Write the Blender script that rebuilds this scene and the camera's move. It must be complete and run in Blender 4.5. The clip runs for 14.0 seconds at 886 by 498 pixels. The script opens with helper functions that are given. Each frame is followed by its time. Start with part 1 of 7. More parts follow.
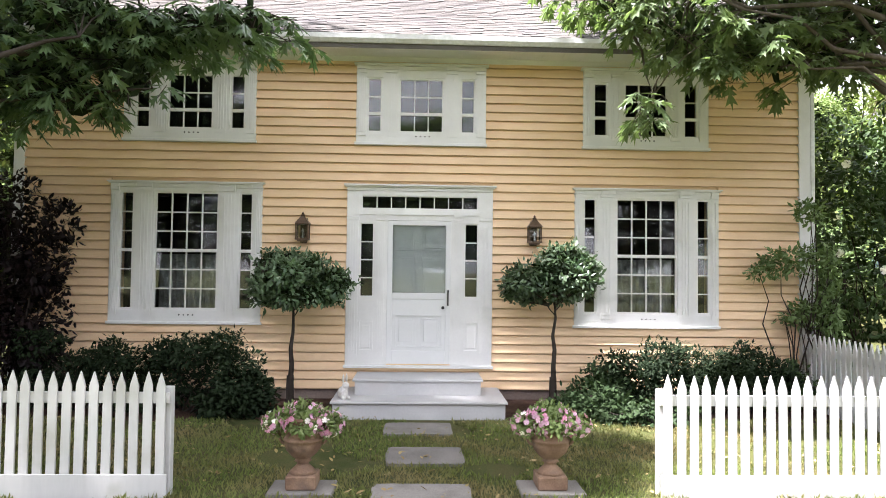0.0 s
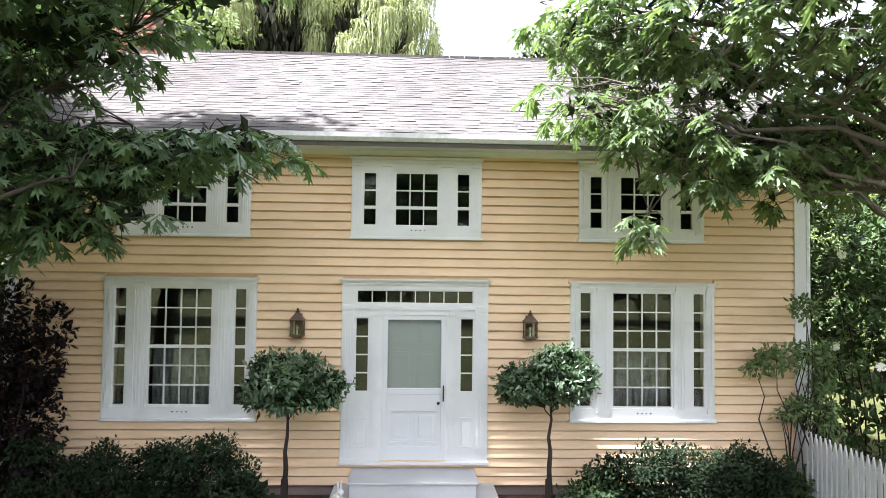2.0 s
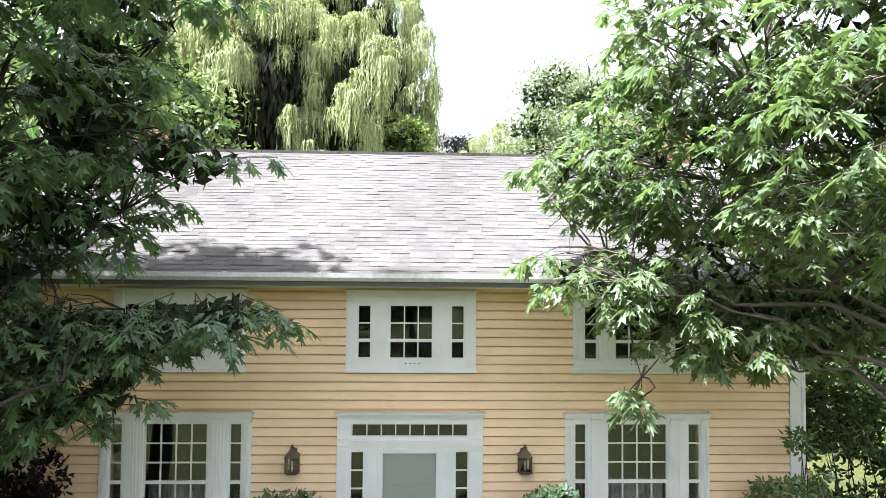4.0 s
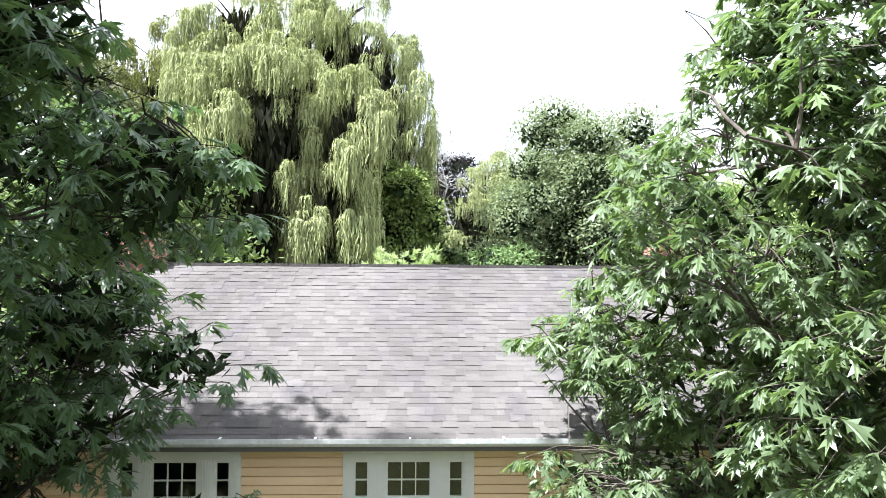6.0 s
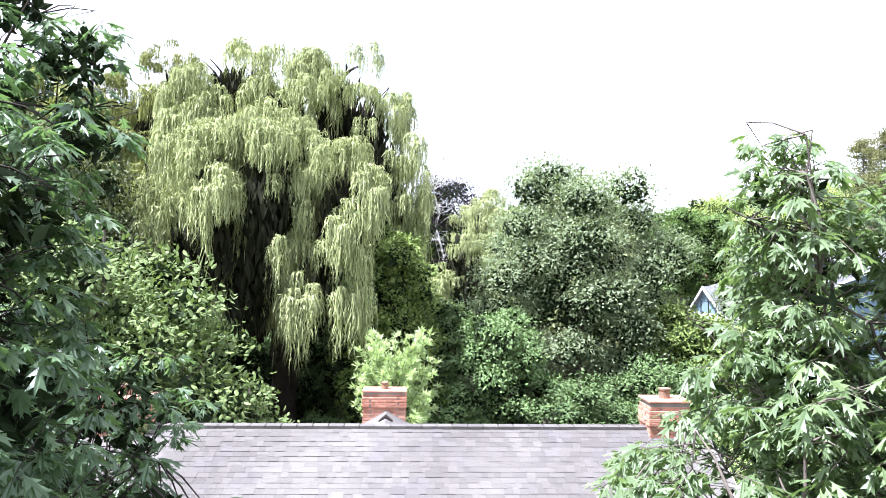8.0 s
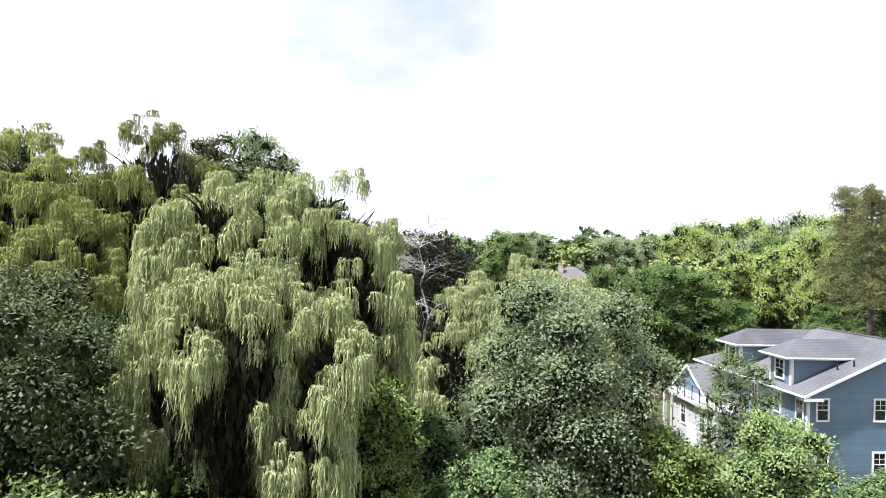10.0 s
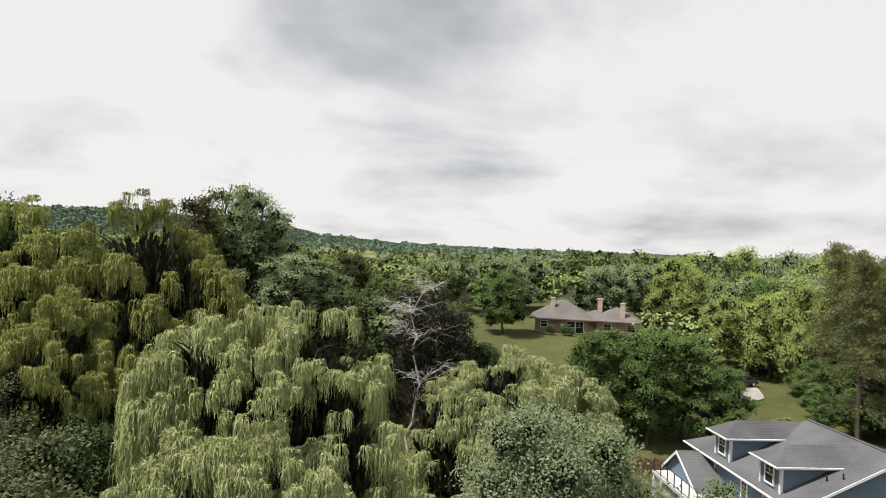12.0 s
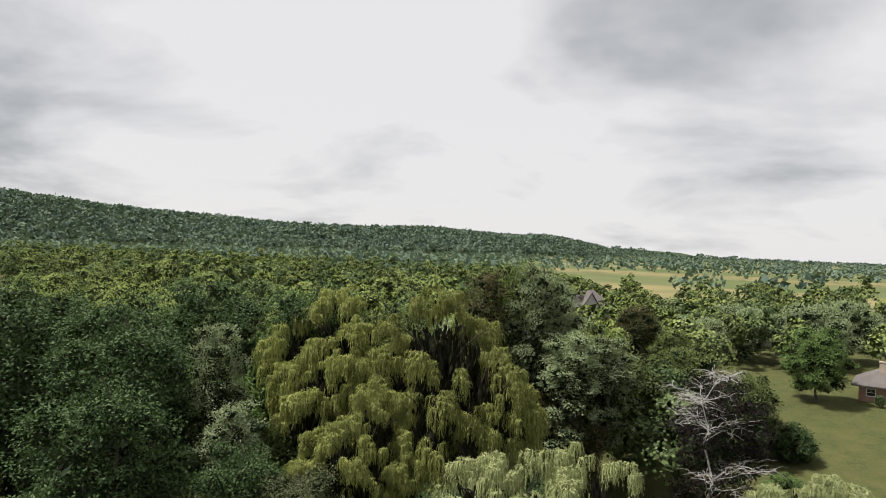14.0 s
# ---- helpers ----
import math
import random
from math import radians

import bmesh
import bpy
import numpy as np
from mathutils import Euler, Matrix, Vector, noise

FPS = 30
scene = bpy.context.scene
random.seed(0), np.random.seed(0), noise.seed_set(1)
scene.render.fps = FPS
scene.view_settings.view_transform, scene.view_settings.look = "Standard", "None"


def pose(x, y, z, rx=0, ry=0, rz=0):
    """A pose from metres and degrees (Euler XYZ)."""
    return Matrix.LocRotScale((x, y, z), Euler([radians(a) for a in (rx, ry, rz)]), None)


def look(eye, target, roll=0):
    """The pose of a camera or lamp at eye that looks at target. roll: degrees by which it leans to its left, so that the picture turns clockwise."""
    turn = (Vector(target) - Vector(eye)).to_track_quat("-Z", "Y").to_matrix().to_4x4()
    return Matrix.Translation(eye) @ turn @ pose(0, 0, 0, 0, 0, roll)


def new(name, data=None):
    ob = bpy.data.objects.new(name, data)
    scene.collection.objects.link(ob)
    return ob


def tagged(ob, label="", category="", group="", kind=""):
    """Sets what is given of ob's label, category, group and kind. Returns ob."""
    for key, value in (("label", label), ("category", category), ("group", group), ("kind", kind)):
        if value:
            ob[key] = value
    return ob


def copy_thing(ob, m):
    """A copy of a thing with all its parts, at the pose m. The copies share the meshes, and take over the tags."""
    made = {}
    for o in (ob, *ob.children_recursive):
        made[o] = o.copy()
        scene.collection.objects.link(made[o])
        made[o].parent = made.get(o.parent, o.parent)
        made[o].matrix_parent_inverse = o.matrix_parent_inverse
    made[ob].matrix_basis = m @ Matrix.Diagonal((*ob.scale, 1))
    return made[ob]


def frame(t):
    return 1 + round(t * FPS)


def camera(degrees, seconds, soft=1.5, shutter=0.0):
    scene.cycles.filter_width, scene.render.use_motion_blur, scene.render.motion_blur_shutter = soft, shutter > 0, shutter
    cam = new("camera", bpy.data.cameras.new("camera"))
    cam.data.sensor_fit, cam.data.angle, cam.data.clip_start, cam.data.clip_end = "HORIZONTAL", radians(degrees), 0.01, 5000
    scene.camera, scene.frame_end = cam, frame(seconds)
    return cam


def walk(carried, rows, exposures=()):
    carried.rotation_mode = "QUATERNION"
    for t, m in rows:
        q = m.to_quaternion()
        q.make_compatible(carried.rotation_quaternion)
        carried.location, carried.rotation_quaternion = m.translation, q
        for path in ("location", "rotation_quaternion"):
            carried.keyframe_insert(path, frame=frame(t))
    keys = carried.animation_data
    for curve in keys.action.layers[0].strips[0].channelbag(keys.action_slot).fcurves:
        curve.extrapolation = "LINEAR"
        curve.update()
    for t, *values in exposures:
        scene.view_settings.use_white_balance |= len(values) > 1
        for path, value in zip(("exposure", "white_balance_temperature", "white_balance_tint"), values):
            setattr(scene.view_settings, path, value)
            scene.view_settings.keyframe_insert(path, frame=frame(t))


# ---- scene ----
cam = camera(65.3, 14.0, soft=0.9)
PATH = [
    (0, (-0.027, -10.152, 1.9), (0.045, -8.154, 1.969), 0.7),
    (0.5, (-0.036, -10.139, 2.162), (0.039, -8.142, 2.239), 0.7),
    (1, (-0.041, -10.151, 2.457), (0.037, -8.154, 2.535), 0.7),
    (1.5, (-0.033, -10.165, 2.776), (0.046, -8.169, 2.856), 0.8),
    (2, (-0.038, -10.164, 3.217), (0.046, -8.167, 3.299), 0.7),
    (4.3, (0.078, -10.261, 5.5), (0.152, -8.265, 5.583), 0.5),
    (4.5, (0.08, -10.222, 5.733), (0.153, -8.225, 5.818), 0.6),
    (5, (0.087, -10.191, 6.3), (0.157, -8.194, 6.383), 0.4),
    (5.5, (0.074, -10.214, 6.885), (0.148, -8.217, 6.965), 0.4),
    (6, (0.074, -10.218, 7.461), (0.152, -8.221, 7.538), 0.4),
    (6.5, (0.084, -10.244, 8.039), (0.165, -8.247, 8.113), 0.4),
    (7, (0.086, -10.261, 8.617), (0.171, -8.264, 8.687), 0.5),
    (7.5, (0.069, -10.269, 9.18), (0.158, -8.272, 9.247), 0.6),
    (8, (-0.033, -10.194, 10.806), (0.071, -8.197, 10.863), 0.9),
    (8.5, (-0.003, -10.102, 12.472), (0.11, -8.105, 12.494), 0.8),
    (9, (-0.012, -10.177, 14.327), (0.112, -8.181, 14.348), 0.8),
    (9.2, (-0.042, -10.156, 15.029), (0.087, -8.161, 15.052), 0.9),
    (11.3, (-0.377, -9.533, 22.827), (-0.195, -7.541, 22.823), 2.1),
    (11.5, (-0.369, -9.557, 23.551), (-0.184, -7.565, 23.544), 2.2),
    (12, (-0.433, -9.521, 25.292), (-0.261, -7.528, 25.283), 2.3),
    (12.5, (-0.369, -9.502, 26.924), (-0.262, -7.505, 26.916), 2.4),
    (13, (-0.388, -9.598, 28.733), (-0.454, -7.599, 28.723), 2.4),
    (13.5, (-0.408, -9.466, 30.462), (-0.699, -7.487, 30.451), 2.4),
    (14, (-0.213, -9.316, 32.048), (-0.853, -7.421, 32.039), 2.1),
]
walk(cam, [(t, look(eye, target, roll)) for t, eye, target, roll in PATH],
     exposures=((0.0, 2.68, 6150, 18), (2.2, 2.65, 5850, 15), (4.5, 2.45, 5800, 11), (7.5, 1.95, 5650, 15), (8.2, 2.40, 5550, 17), (9.2, 2.02, 5550, 17), (11.3, 0.75, 6550, 11), (14.0, 0.49, 6500, 11.5)))

# ---- sky, sun ----
SUN_DIR = Vector((-0.42, -0.13, 0.88)).normalized()
world = bpy.data.worlds.new("sky")
scene.world = world
world.use_nodes = True
wn, wl = world.node_tree.nodes, world.node_tree.links
wn.clear()
sky = wn.new("ShaderNodeTexSky")
sky.sky_type = "NISHITA"
sky.sun_disc = False
sky.sun_elevation = math.asin(SUN_DIR.z)
sky.sun_rotation = math.atan2(SUN_DIR.x, SUN_DIR.y)
wco = wn.new("ShaderNodeTexCoord")
# cloud deck: direction projected on a flat layer
sep = wn.new("ShaderNodeSeparateXYZ")
wl.new(wco.outputs["Generated"], sep.inputs[0])


def wmath(op, a, b=None, c=None):
    n = wn.new("ShaderNodeMath")
    n.operation = op
    for i, v in enumerate((a, b, c)):
        if v is None:
            continue
        if isinstance(v, (int, float)):
            n.inputs[i].default_value = v
        else:
            wl.new(v, n.inputs[i])
    return n.outputs[0]


zz = wmath("MAXIMUM", wmath("ADD", sep.outputs[2], 0.26), 0.08)
comb = wn.new("ShaderNodeCombineXYZ")
wl.new(wmath("DIVIDE", sep.outputs[0], zz), comb.inputs[0])
wl.new(wmath("DIVIDE", sep.outputs[1], zz), comb.inputs[1])
cn = wn.new("ShaderNodeTexNoise")
cn.inputs["Scale"].default_value = 1.05
cn.inputs["Detail"].default_value = 5.0
cn.inputs["Roughness"].default_value = 0.54
cn.inputs["Distortion"].default_value = 0.25
wl.new(comb.outputs[0], cn.inputs["Vector"])
# broad grey banks and clear breaks in the deck: azimuth from +y, elevation, reach in degrees, weight
BANKS = ((3, 15, 12, 0.13), (-9, 22, 12, 0.06), (24, 25, 16, 0.08), (-48, 13, 10, 0.10), (-20, 10, 14, -0.10), (26, 8, 13, -0.05), (-3, 5, 10, -0.05))
dens = cn.outputs["Fac"]
for az, el, reach, weight in BANKS:
    dot = wn.new("ShaderNodeVectorMath")
    dot.operation = "DISTANCE"
    a, e = radians(az), radians(el)
    dot.inputs[1].default_value = (math.sin(a) * math.cos(e), math.cos(a) * math.cos(e), math.sin(e))
    wl.new(wco.outputs["Generated"], dot.inputs[0])
    fall = wn.new("ShaderNodeMapRange")
    fall.interpolation_type = "SMOOTHSTEP"
    fall.inputs[1].default_value, fall.inputs[2].default_value = 0.0, radians(reach) * 1.5
    fall.inputs[3].default_value, fall.inputs[4].default_value = weight, 0.0
    wl.new(dot.outputs["Value"], fall.inputs[0])
    dens = wmath("ADD", dens, fall.outputs[0])
ramp = wn.new("ShaderNodeValToRGB")
ramp.color_ramp.elements[0].position = 0.47
ramp.color_ramp.elements[0].color = (1.62, 1.61, 1.60, 1)
ramp.color_ramp.elements[1].position = 0.76
ramp.color_ramp.elements[1].color = (0.60, 0.64, 0.67, 1)
mid_el = ramp.color_ramp.elements.new(0.56)
mid_el.color = (1.36, 1.36, 1.37, 1)
low_el = ramp.color_ramp.elements.new(0.65)
low_el.color = (0.98, 1.01, 1.03, 1)
wl.new(dens, ramp.inputs[0])
b1 = wn.new("ShaderNodeBackground")
b1.inputs[1].default_value = 0.075
wl.new(sky.outputs[0], b1.inputs[0])
b2 = wn.new("ShaderNodeBackground")
b2.inputs[1].default_value = 0.37
wl.new(ramp.outputs[0], b2.inputs[0])
wmix = wn.new("ShaderNodeMixShader")
wmix.inputs[0].default_value = 0.92
wl.new(b1.outputs[0], wmix.inputs[1])
wl.new(b2.outputs[0], wmix.inputs[2])
wout = wn.new("ShaderNodeOutputWorld")
wl.new(wmix.outputs[0], wout.inputs[0])

sun = new("sun", bpy.data.lights.new("sun", "SUN"))
sun.data.energy = 5.0
sun.data.angle = radians(1.6)
sun.data.color = (1.0, 0.965, 0.91)
sun.matrix_world = look(SUN_DIR * 100, (0, 0, 0))


# ---- materials ----
def nodes_of(name):
    m = bpy.data.materials.new(name)
    m.use_nodes = True
    nt = m.node_tree
    return m, nt, nt.nodes["Principled BSDF"], nt.nodes["Material Output"]


def mix_rgb(nt, fac, a, b, blend="MIX"):
    n = nt.nodes.new("ShaderNodeMix")
    n.data_type, n.blend_type = "RGBA", blend
    for s, v in ((0, fac), (6, a), (7, b)):
        if isinstance(v, (int, float)):
            n.inputs[s].default_value = v
        elif isinstance(v, tuple):
            n.inputs[s].default_value = (*v, 1)
        else:
            nt.links.new(v, n.inputs[s])
    return n.outputs[2]


def noise_fac(nt, vec, scale, detail=4.0, lo=0.35, hi=0.65, stretch=None):
    if stretch:
        mp = nt.nodes.new("ShaderNodeMapping")
        mp.inputs["Scale"].default_value = stretch
        nt.links.new(vec, mp.inputs[0])
        vec = mp.outputs[0]
    n = nt.nodes.new("ShaderNodeTexNoise")
    n.inputs["Scale"].default_value = scale
    n.inputs["Detail"].default_value = detail
    nt.links.new(vec, n.inputs["Vector"])
    r = nt.nodes.new("ShaderNodeMapRange")
    r.inputs[1].default_value, r.inputs[2].default_value = lo, hi
    nt.links.new(n.outputs["Fac"], r.inputs[0])
    return r.outputs[0]


def surface(name, a, b, big=1.0, fine=25.0, rough=0.7, bump=0.15, vary=0.0, metal=0.0, stretch=None, dirt=None, dirt_scale=0.6, coat=0.0, shade=0.72):
    """A solid surface: colours a and b mixed by a broad noise, darkened a little by a fine grain, with relief."""
    m, nt, p, out = nodes_of(name)
    pos = nt.nodes.new("ShaderNodeNewGeometry").outputs["Position"]
    col = mix_rgb(nt, noise_fac(nt, pos, big, 3), a, b)
    grain = noise_fac(nt, pos, fine, 5, 0.25, 0.75, stretch)
    dark = mix_rgb(nt, 1.0, col, (shade, shade, shade), "MULTIPLY")
    col = mix_rgb(nt, grain, dark, col)
    if dirt:
        col = mix_rgb(nt, noise_fac(nt, pos, dirt_scale, 6, 0.52, 0.72), col, dirt)
    if vary:
        oi = nt.nodes.new("ShaderNodeObjectInfo")
        isl = nt.nodes.new("ShaderNodeNewGeometry")
        add = nt.nodes.new("ShaderNodeMath")
        add.operation = "ADD"
        nt.links.new(oi.outputs["Random"], add.inputs[0])
        nt.links.new(isl.outputs["Random Per Island"], add.inputs[1])
        fr = nt.nodes.new("ShaderNodeMath")
        fr.operation = "FRACT"
        nt.links.new(add.outputs[0], fr.inputs[0])
        hsv = nt.nodes.new("ShaderNodeHueSaturation")
        mr = nt.nodes.new("ShaderNodeMapRange")
        mr.inputs[3].default_value, mr.inputs[4].default_value = 1 - vary, 1 + vary
        nt.links.new(fr.outputs[0], mr.inputs[0])
        nt.links.new(mr.outputs[0], hsv.inputs["Value"])
        nt.links.new(col, hsv.inputs["Color"])
        col = hsv.outputs["Color"]
    nt.links.new(col, p.inputs["Base Color"])
    p.inputs["Roughness"].default_value = rough
    p.inputs["Metallic"].default_value = metal
    p.inputs["Coat Weight"].default_value = coat
    p.inputs["Specular IOR Level"].default_value = 0.08 if rough > 0.9 else 0.5
    if bump:
        bn = nt.nodes.new("ShaderNodeBump")
        bn.inputs["Strength"].default_value = bump
        bn.inputs["Distance"].default_value = 0.01
        nt.links.new(grain, bn.inputs["Height"])
        nt.links.new(bn.outputs[0], p.inputs["Normal"])
    return m


def foliage(name, a, b, c, through_light=0.35, rough=0.5, patch=0.35):
    """Leaves: three greens, one pick a leaf and broad patches over the crown, with light coming through."""
    m, nt, p, out = nodes_of(name)
    g = nt.nodes.new("ShaderNodeNewGeometry")
    col = mix_rgb(nt, g.outputs["Random Per Island"], a, b)
    col = mix_rgb(nt, noise_fac(nt, g.outputs["Position"], patch, 2, 0.42, 0.62), col, c)
    oi = nt.nodes.new("ShaderNodeObjectInfo")
    hsv = nt.nodes.new("ShaderNodeHueSaturation")
    mr = nt.nodes.new("ShaderNodeMapRange")
    mr.inputs[3].default_value, mr.inputs[4].default_value = 0.82, 1.18
    nt.links.new(oi.outputs["Random"], mr.inputs[0])
    nt.links.new(mr.outputs[0], hsv.inputs["Value"])
    nt.links.new(col, hsv.inputs["Color"])
    col = hsv.outputs["Color"]
    nt.links.new(col, p.inputs["Base Color"])
    p.inputs["Roughness"].default_value = rough
    p.inputs["Specular IOR Level"].default_value = 0.5 if rough < 0.4 else 0.10
    tr = nt.nodes.new("ShaderNodeBsdfTranslucent")
    bright = mix_rgb(nt, 1.0, col, (1.25, 1.35, 0.75), "MULTIPLY")
    nt.links.new(bright, tr.inputs[0])
    mx = nt.nodes.new("ShaderNodeMixShader")
    mx.inputs[0].default_value = through_light
    nt.links.new(p.outputs[0], mx.inputs[1])
    nt.links.new(tr.outputs[0], mx.inputs[2])
    nt.links.new(mx.outputs[0], out.inputs[0])
    return m


def glass(name, tint=(0.9, 0.95, 0.93)):
    m, nt, p, out = nodes_of(name)
    p.inputs["Base Color"].default_value = (*tint, 1)
    p.inputs["Roughness"].default_value = 0.02
    p.inputs["Transmission Weight"].default_value = 1.0
    p.inputs["IOR"].default_value = 1.5
    return m


PAINT_YELLOW = surface("yellow_paint", (0.73, 0.525, 0.322), (0.775, 0.565, 0.352), 0.9, 40, 0.62, 0.1, vary=0.05, stretch=(0.1, 1, 1.5), dirt=(0.655, 0.455, 0.27), dirt_scale=1.4, shade=0.92)
PAINT_WHITE = surface("white_paint", (0.66, 0.66, 0.65), (0.71, 0.71, 0.70), 1.3, 30, 0.5, 0.06, dirt=(0.60, 0.60, 0.58), dirt_scale=2.2, shade=0.96)
PAINT_FENCE = surface("fence_paint", (0.44, 0.45, 0.44), (0.50, 0.50, 0.49), 2.0, 30, 0.55, 0.1, vary=0.04, stretch=(1, 1, 0.15), dirt=(0.38, 0.38, 0.35), dirt_scale=3.0, shade=0.93)
PAINT_GREY = surface("step_paint", (0.41, 0.41, 0.41), (0.47, 0.47, 0.47), 1.6, 35, 0.6, 0.1, dirt=(0.43, 0.42, 0.41), dirt_scale=2.5, shade=0.93)
DOOR_WHITE = surface("door_paint", (0.62, 0.63, 0.63), (0.66, 0.67, 0.67), 1.3, 30, 0.4, 0.04, shade=0.97)
SHINGLE = surface("asphalt_shingle", (0.112, 0.102, 0.095), (0.158, 0.146, 0.136), 0.35, 220, 0.95, 0.5, vary=0.13, dirt=(0.10, 0.092, 0.092), dirt_scale=1.6)
SHINGLE_GREY = surface("grey_shingle", (0.088, 0.088, 0.093), (0.125, 0.125, 0.13), 0.35, 60, 0.95, 0.5, vary=0.14)
SHINGLE_BROWN = surface("brown_shingle", (0.135, 0.122, 0.114), (0.17, 0.156, 0.145), 0.35, 60, 0.95, 0.5, vary=0.14)
BRICK = surface("red_brick", (0.40, 0.17, 0.11), (0.50, 0.26, 0.18), 3.0, 60, 0.9, 0.4, vary=0.22)
MORTAR = surface("mortar", (0.27, 0.24, 0.21), (0.34, 0.31, 0.27), 3.0, 80, 0.95, 0.4)
FOUNDATION = surface("foundation", (0.20, 0.15, 0.13), (0.27, 0.21, 0.18), 1.5, 40, 0.9, 0.3)
METAL_WHITE = surface("gutter_metal", (0.72, 0.73, 0.73), (0.78, 0.79, 0.79), 1.0, 20, 0.35, 0.03, dirt=(0.5, 0.5, 0.48), dirt_scale=2.0)
COPPER = surface("aged_copper", (0.10, 0.065, 0.045), (0.15, 0.10, 0.07), 8, 60, 0.45, 0.1, metal=0.7)
DARK_METAL = surface("dark_metal", (0.03, 0.03, 0.032), (0.05, 0.05, 0.05), 8, 60, 0.4, 0.05, metal=0.8)
BLACK = surface("black_gap", (0.012, 0.012, 0.014), (0.02, 0.02, 0.022), 4, 30, 0.8, 0.0)
ROOM = surface("unlit_room_black", (0.035, 0.033, 0.032), (0.05, 0.047, 0.045), 1, 10, 0.9, 0.0)
CURTAIN = surface("lace_curtain", (0.34, 0.35, 0.35), (0.46, 0.47, 0.47), 7, 45, 0.9, 0.2, stretch=(1, 1, 0.2), dirt=(0.20, 0.21, 0.21), dirt_scale=9.0)
TERRACOTTA = surface("weathered_urn", (0.17, 0.10, 0.062), (0.26, 0.165, 0.105), 6, 70, 0.85, 0.4, dirt=(0.11, 0.075, 0.055), dirt_scale=7)
STONE = surface("flagstone", (0.16, 0.15, 0.135), (0.22, 0.205, 0.185), 2.5, 60, 0.9, 0.5, vary=0.12, dirt=(0.12, 0.105, 0.09), dirt_scale=3)
CERAMIC = surface("white_ceramic", (0.72, 0.70, 0.66), (0.80, 0.79, 0.76), 8, 40, 0.5, 0.1, dirt=(0.45, 0.42, 0.38), dirt_scale=14)
BARK = surface("bark", (0.085, 0.07, 0.058), (0.14, 0.12, 0.10), 2, 28, 0.95, 1.0, stretch=(1, 1, 0.2))
BARK_DARK = surface("dark_bark", (0.035, 0.028, 0.024), (0.06, 0.05, 0.042), 2, 20, 0.95, 1.0, stretch=(1, 1, 0.2))
BARK_PALE = surface("pale_bark", (0.38, 0.36, 0.33), (0.52, 0.50, 0.47), 3, 20, 0.9, 0.6, stretch=(1, 1, 0.3))
MULCH = surface("mulch", (0.075, 0.045, 0.035), (0.12, 0.075, 0.055), 4, 50, 0.95, 1.0)
SIDING_BLUE = surface("blue_siding", (0.115, 0.175, 0.235), (0.14, 0.205, 0.27), 0.5, 20, 0.7, 0.1, vary=0.06)
SIDING_PALE = surface("pale_siding", (0.44, 0.43, 0.41), (0.52, 0.51, 0.49), 0.5, 20, 0.7, 0.1)
BRICK_FAR = surface("pinkish_brick", (0.32, 0.19, 0.145), (0.39, 0.245, 0.19), 0.8, 8, 0.9, 0.2)
BRICK_PALE = surface("pale_brick", (0.46, 0.36, 0.29), (0.55, 0.45, 0.37), 3.0, 40, 0.9, 0.3, vary=0.12)
# dark bare asphalt edge, which also paints each course's shadow line
ASPHALT_SHADOW_EDGE = surface("asphalt_shadow_edge", (0.055, 0.052, 0.052), (0.08, 0.075, 0.075), 4, 60, 0.95, 0.3)
GRAVEL = surface("pale_gravel", (0.50, 0.47, 0.43), (0.58, 0.55, 0.51), 0.5, 6, 0.95, 0.3)


def with_courses(mat, step, depth=0.45):
    """Adds level shingle courses, broken into tabs, to a roof's colour."""
    nt = mat.node_tree
    p = nt.nodes["Principled BSDF"]
    link = p.inputs["Base Color"].links[0]
    col = link.from_socket
    w = nt.nodes.new("ShaderNodeTexWave")
    w.bands_direction, w.wave_profile = "Z", "SAW"
    w.inputs["Scale"].default_value = 0.314 / step
    w.inputs["Distortion"].default_value = 2.6
    w.inputs["Detail Scale"].default_value = 8.0
    nt.links.new(nt.nodes.new("ShaderNodeNewGeometry").outputs["Position"], w.inputs["Vector"])
    r = nt.nodes.new("ShaderNodeMapRange")
    r.inputs[1].default_value, r.inputs[2].default_value = 0.0, 0.35
    nt.links.new(w.outputs["Fac"], r.inputs[0])
    low = mix_rgb(nt, 1.0, col, (depth, depth, depth), "MULTIPLY")
    nt.links.new(mix_rgb(nt, r.outputs[0], low, col), p.inputs["Base Color"])
    return mat


with_courses(SHINGLE_GREY, 0.085, 0.55)
with_courses(SHINGLE_BROWN, 0.12, 0.7)
PETAL_PINK = foliage("pink_petals", (0.58, 0.20, 0.40), (0.66, 0.36, 0.52), (0.62, 0.42, 0.56), 0.3, patch=6)
PETAL_WHITE = foliage("white_petals", (0.85, 0.83, 0.82), (0.80, 0.72, 0.74), (0.85, 0.85, 0.82), 0.3, patch=6)
GLASS = glass("window_glass")

OAK_LEAF = foliage("oak_leaves", (0.07, 0.112, 0.044), (0.185, 0.245, 0.112), (0.14, 0.19, 0.095), 0.48, 0.38, 0.6)
# oak leaves again, darkened in colour for the oak that stands in shade
OAK_SHADED = foliage("shaded_oak_leaves", (0.046, 0.085, 0.038), (0.145, 0.215, 0.1), (0.105, 0.165, 0.085), 0.45, 0.33, 0.6)
WILLOW_LEAF = foliage("willow_leaves", (0.122, 0.139, 0.06), (0.42, 0.455, 0.215), (0.278, 0.305, 0.138), 0.14, 0.5, 0.5)
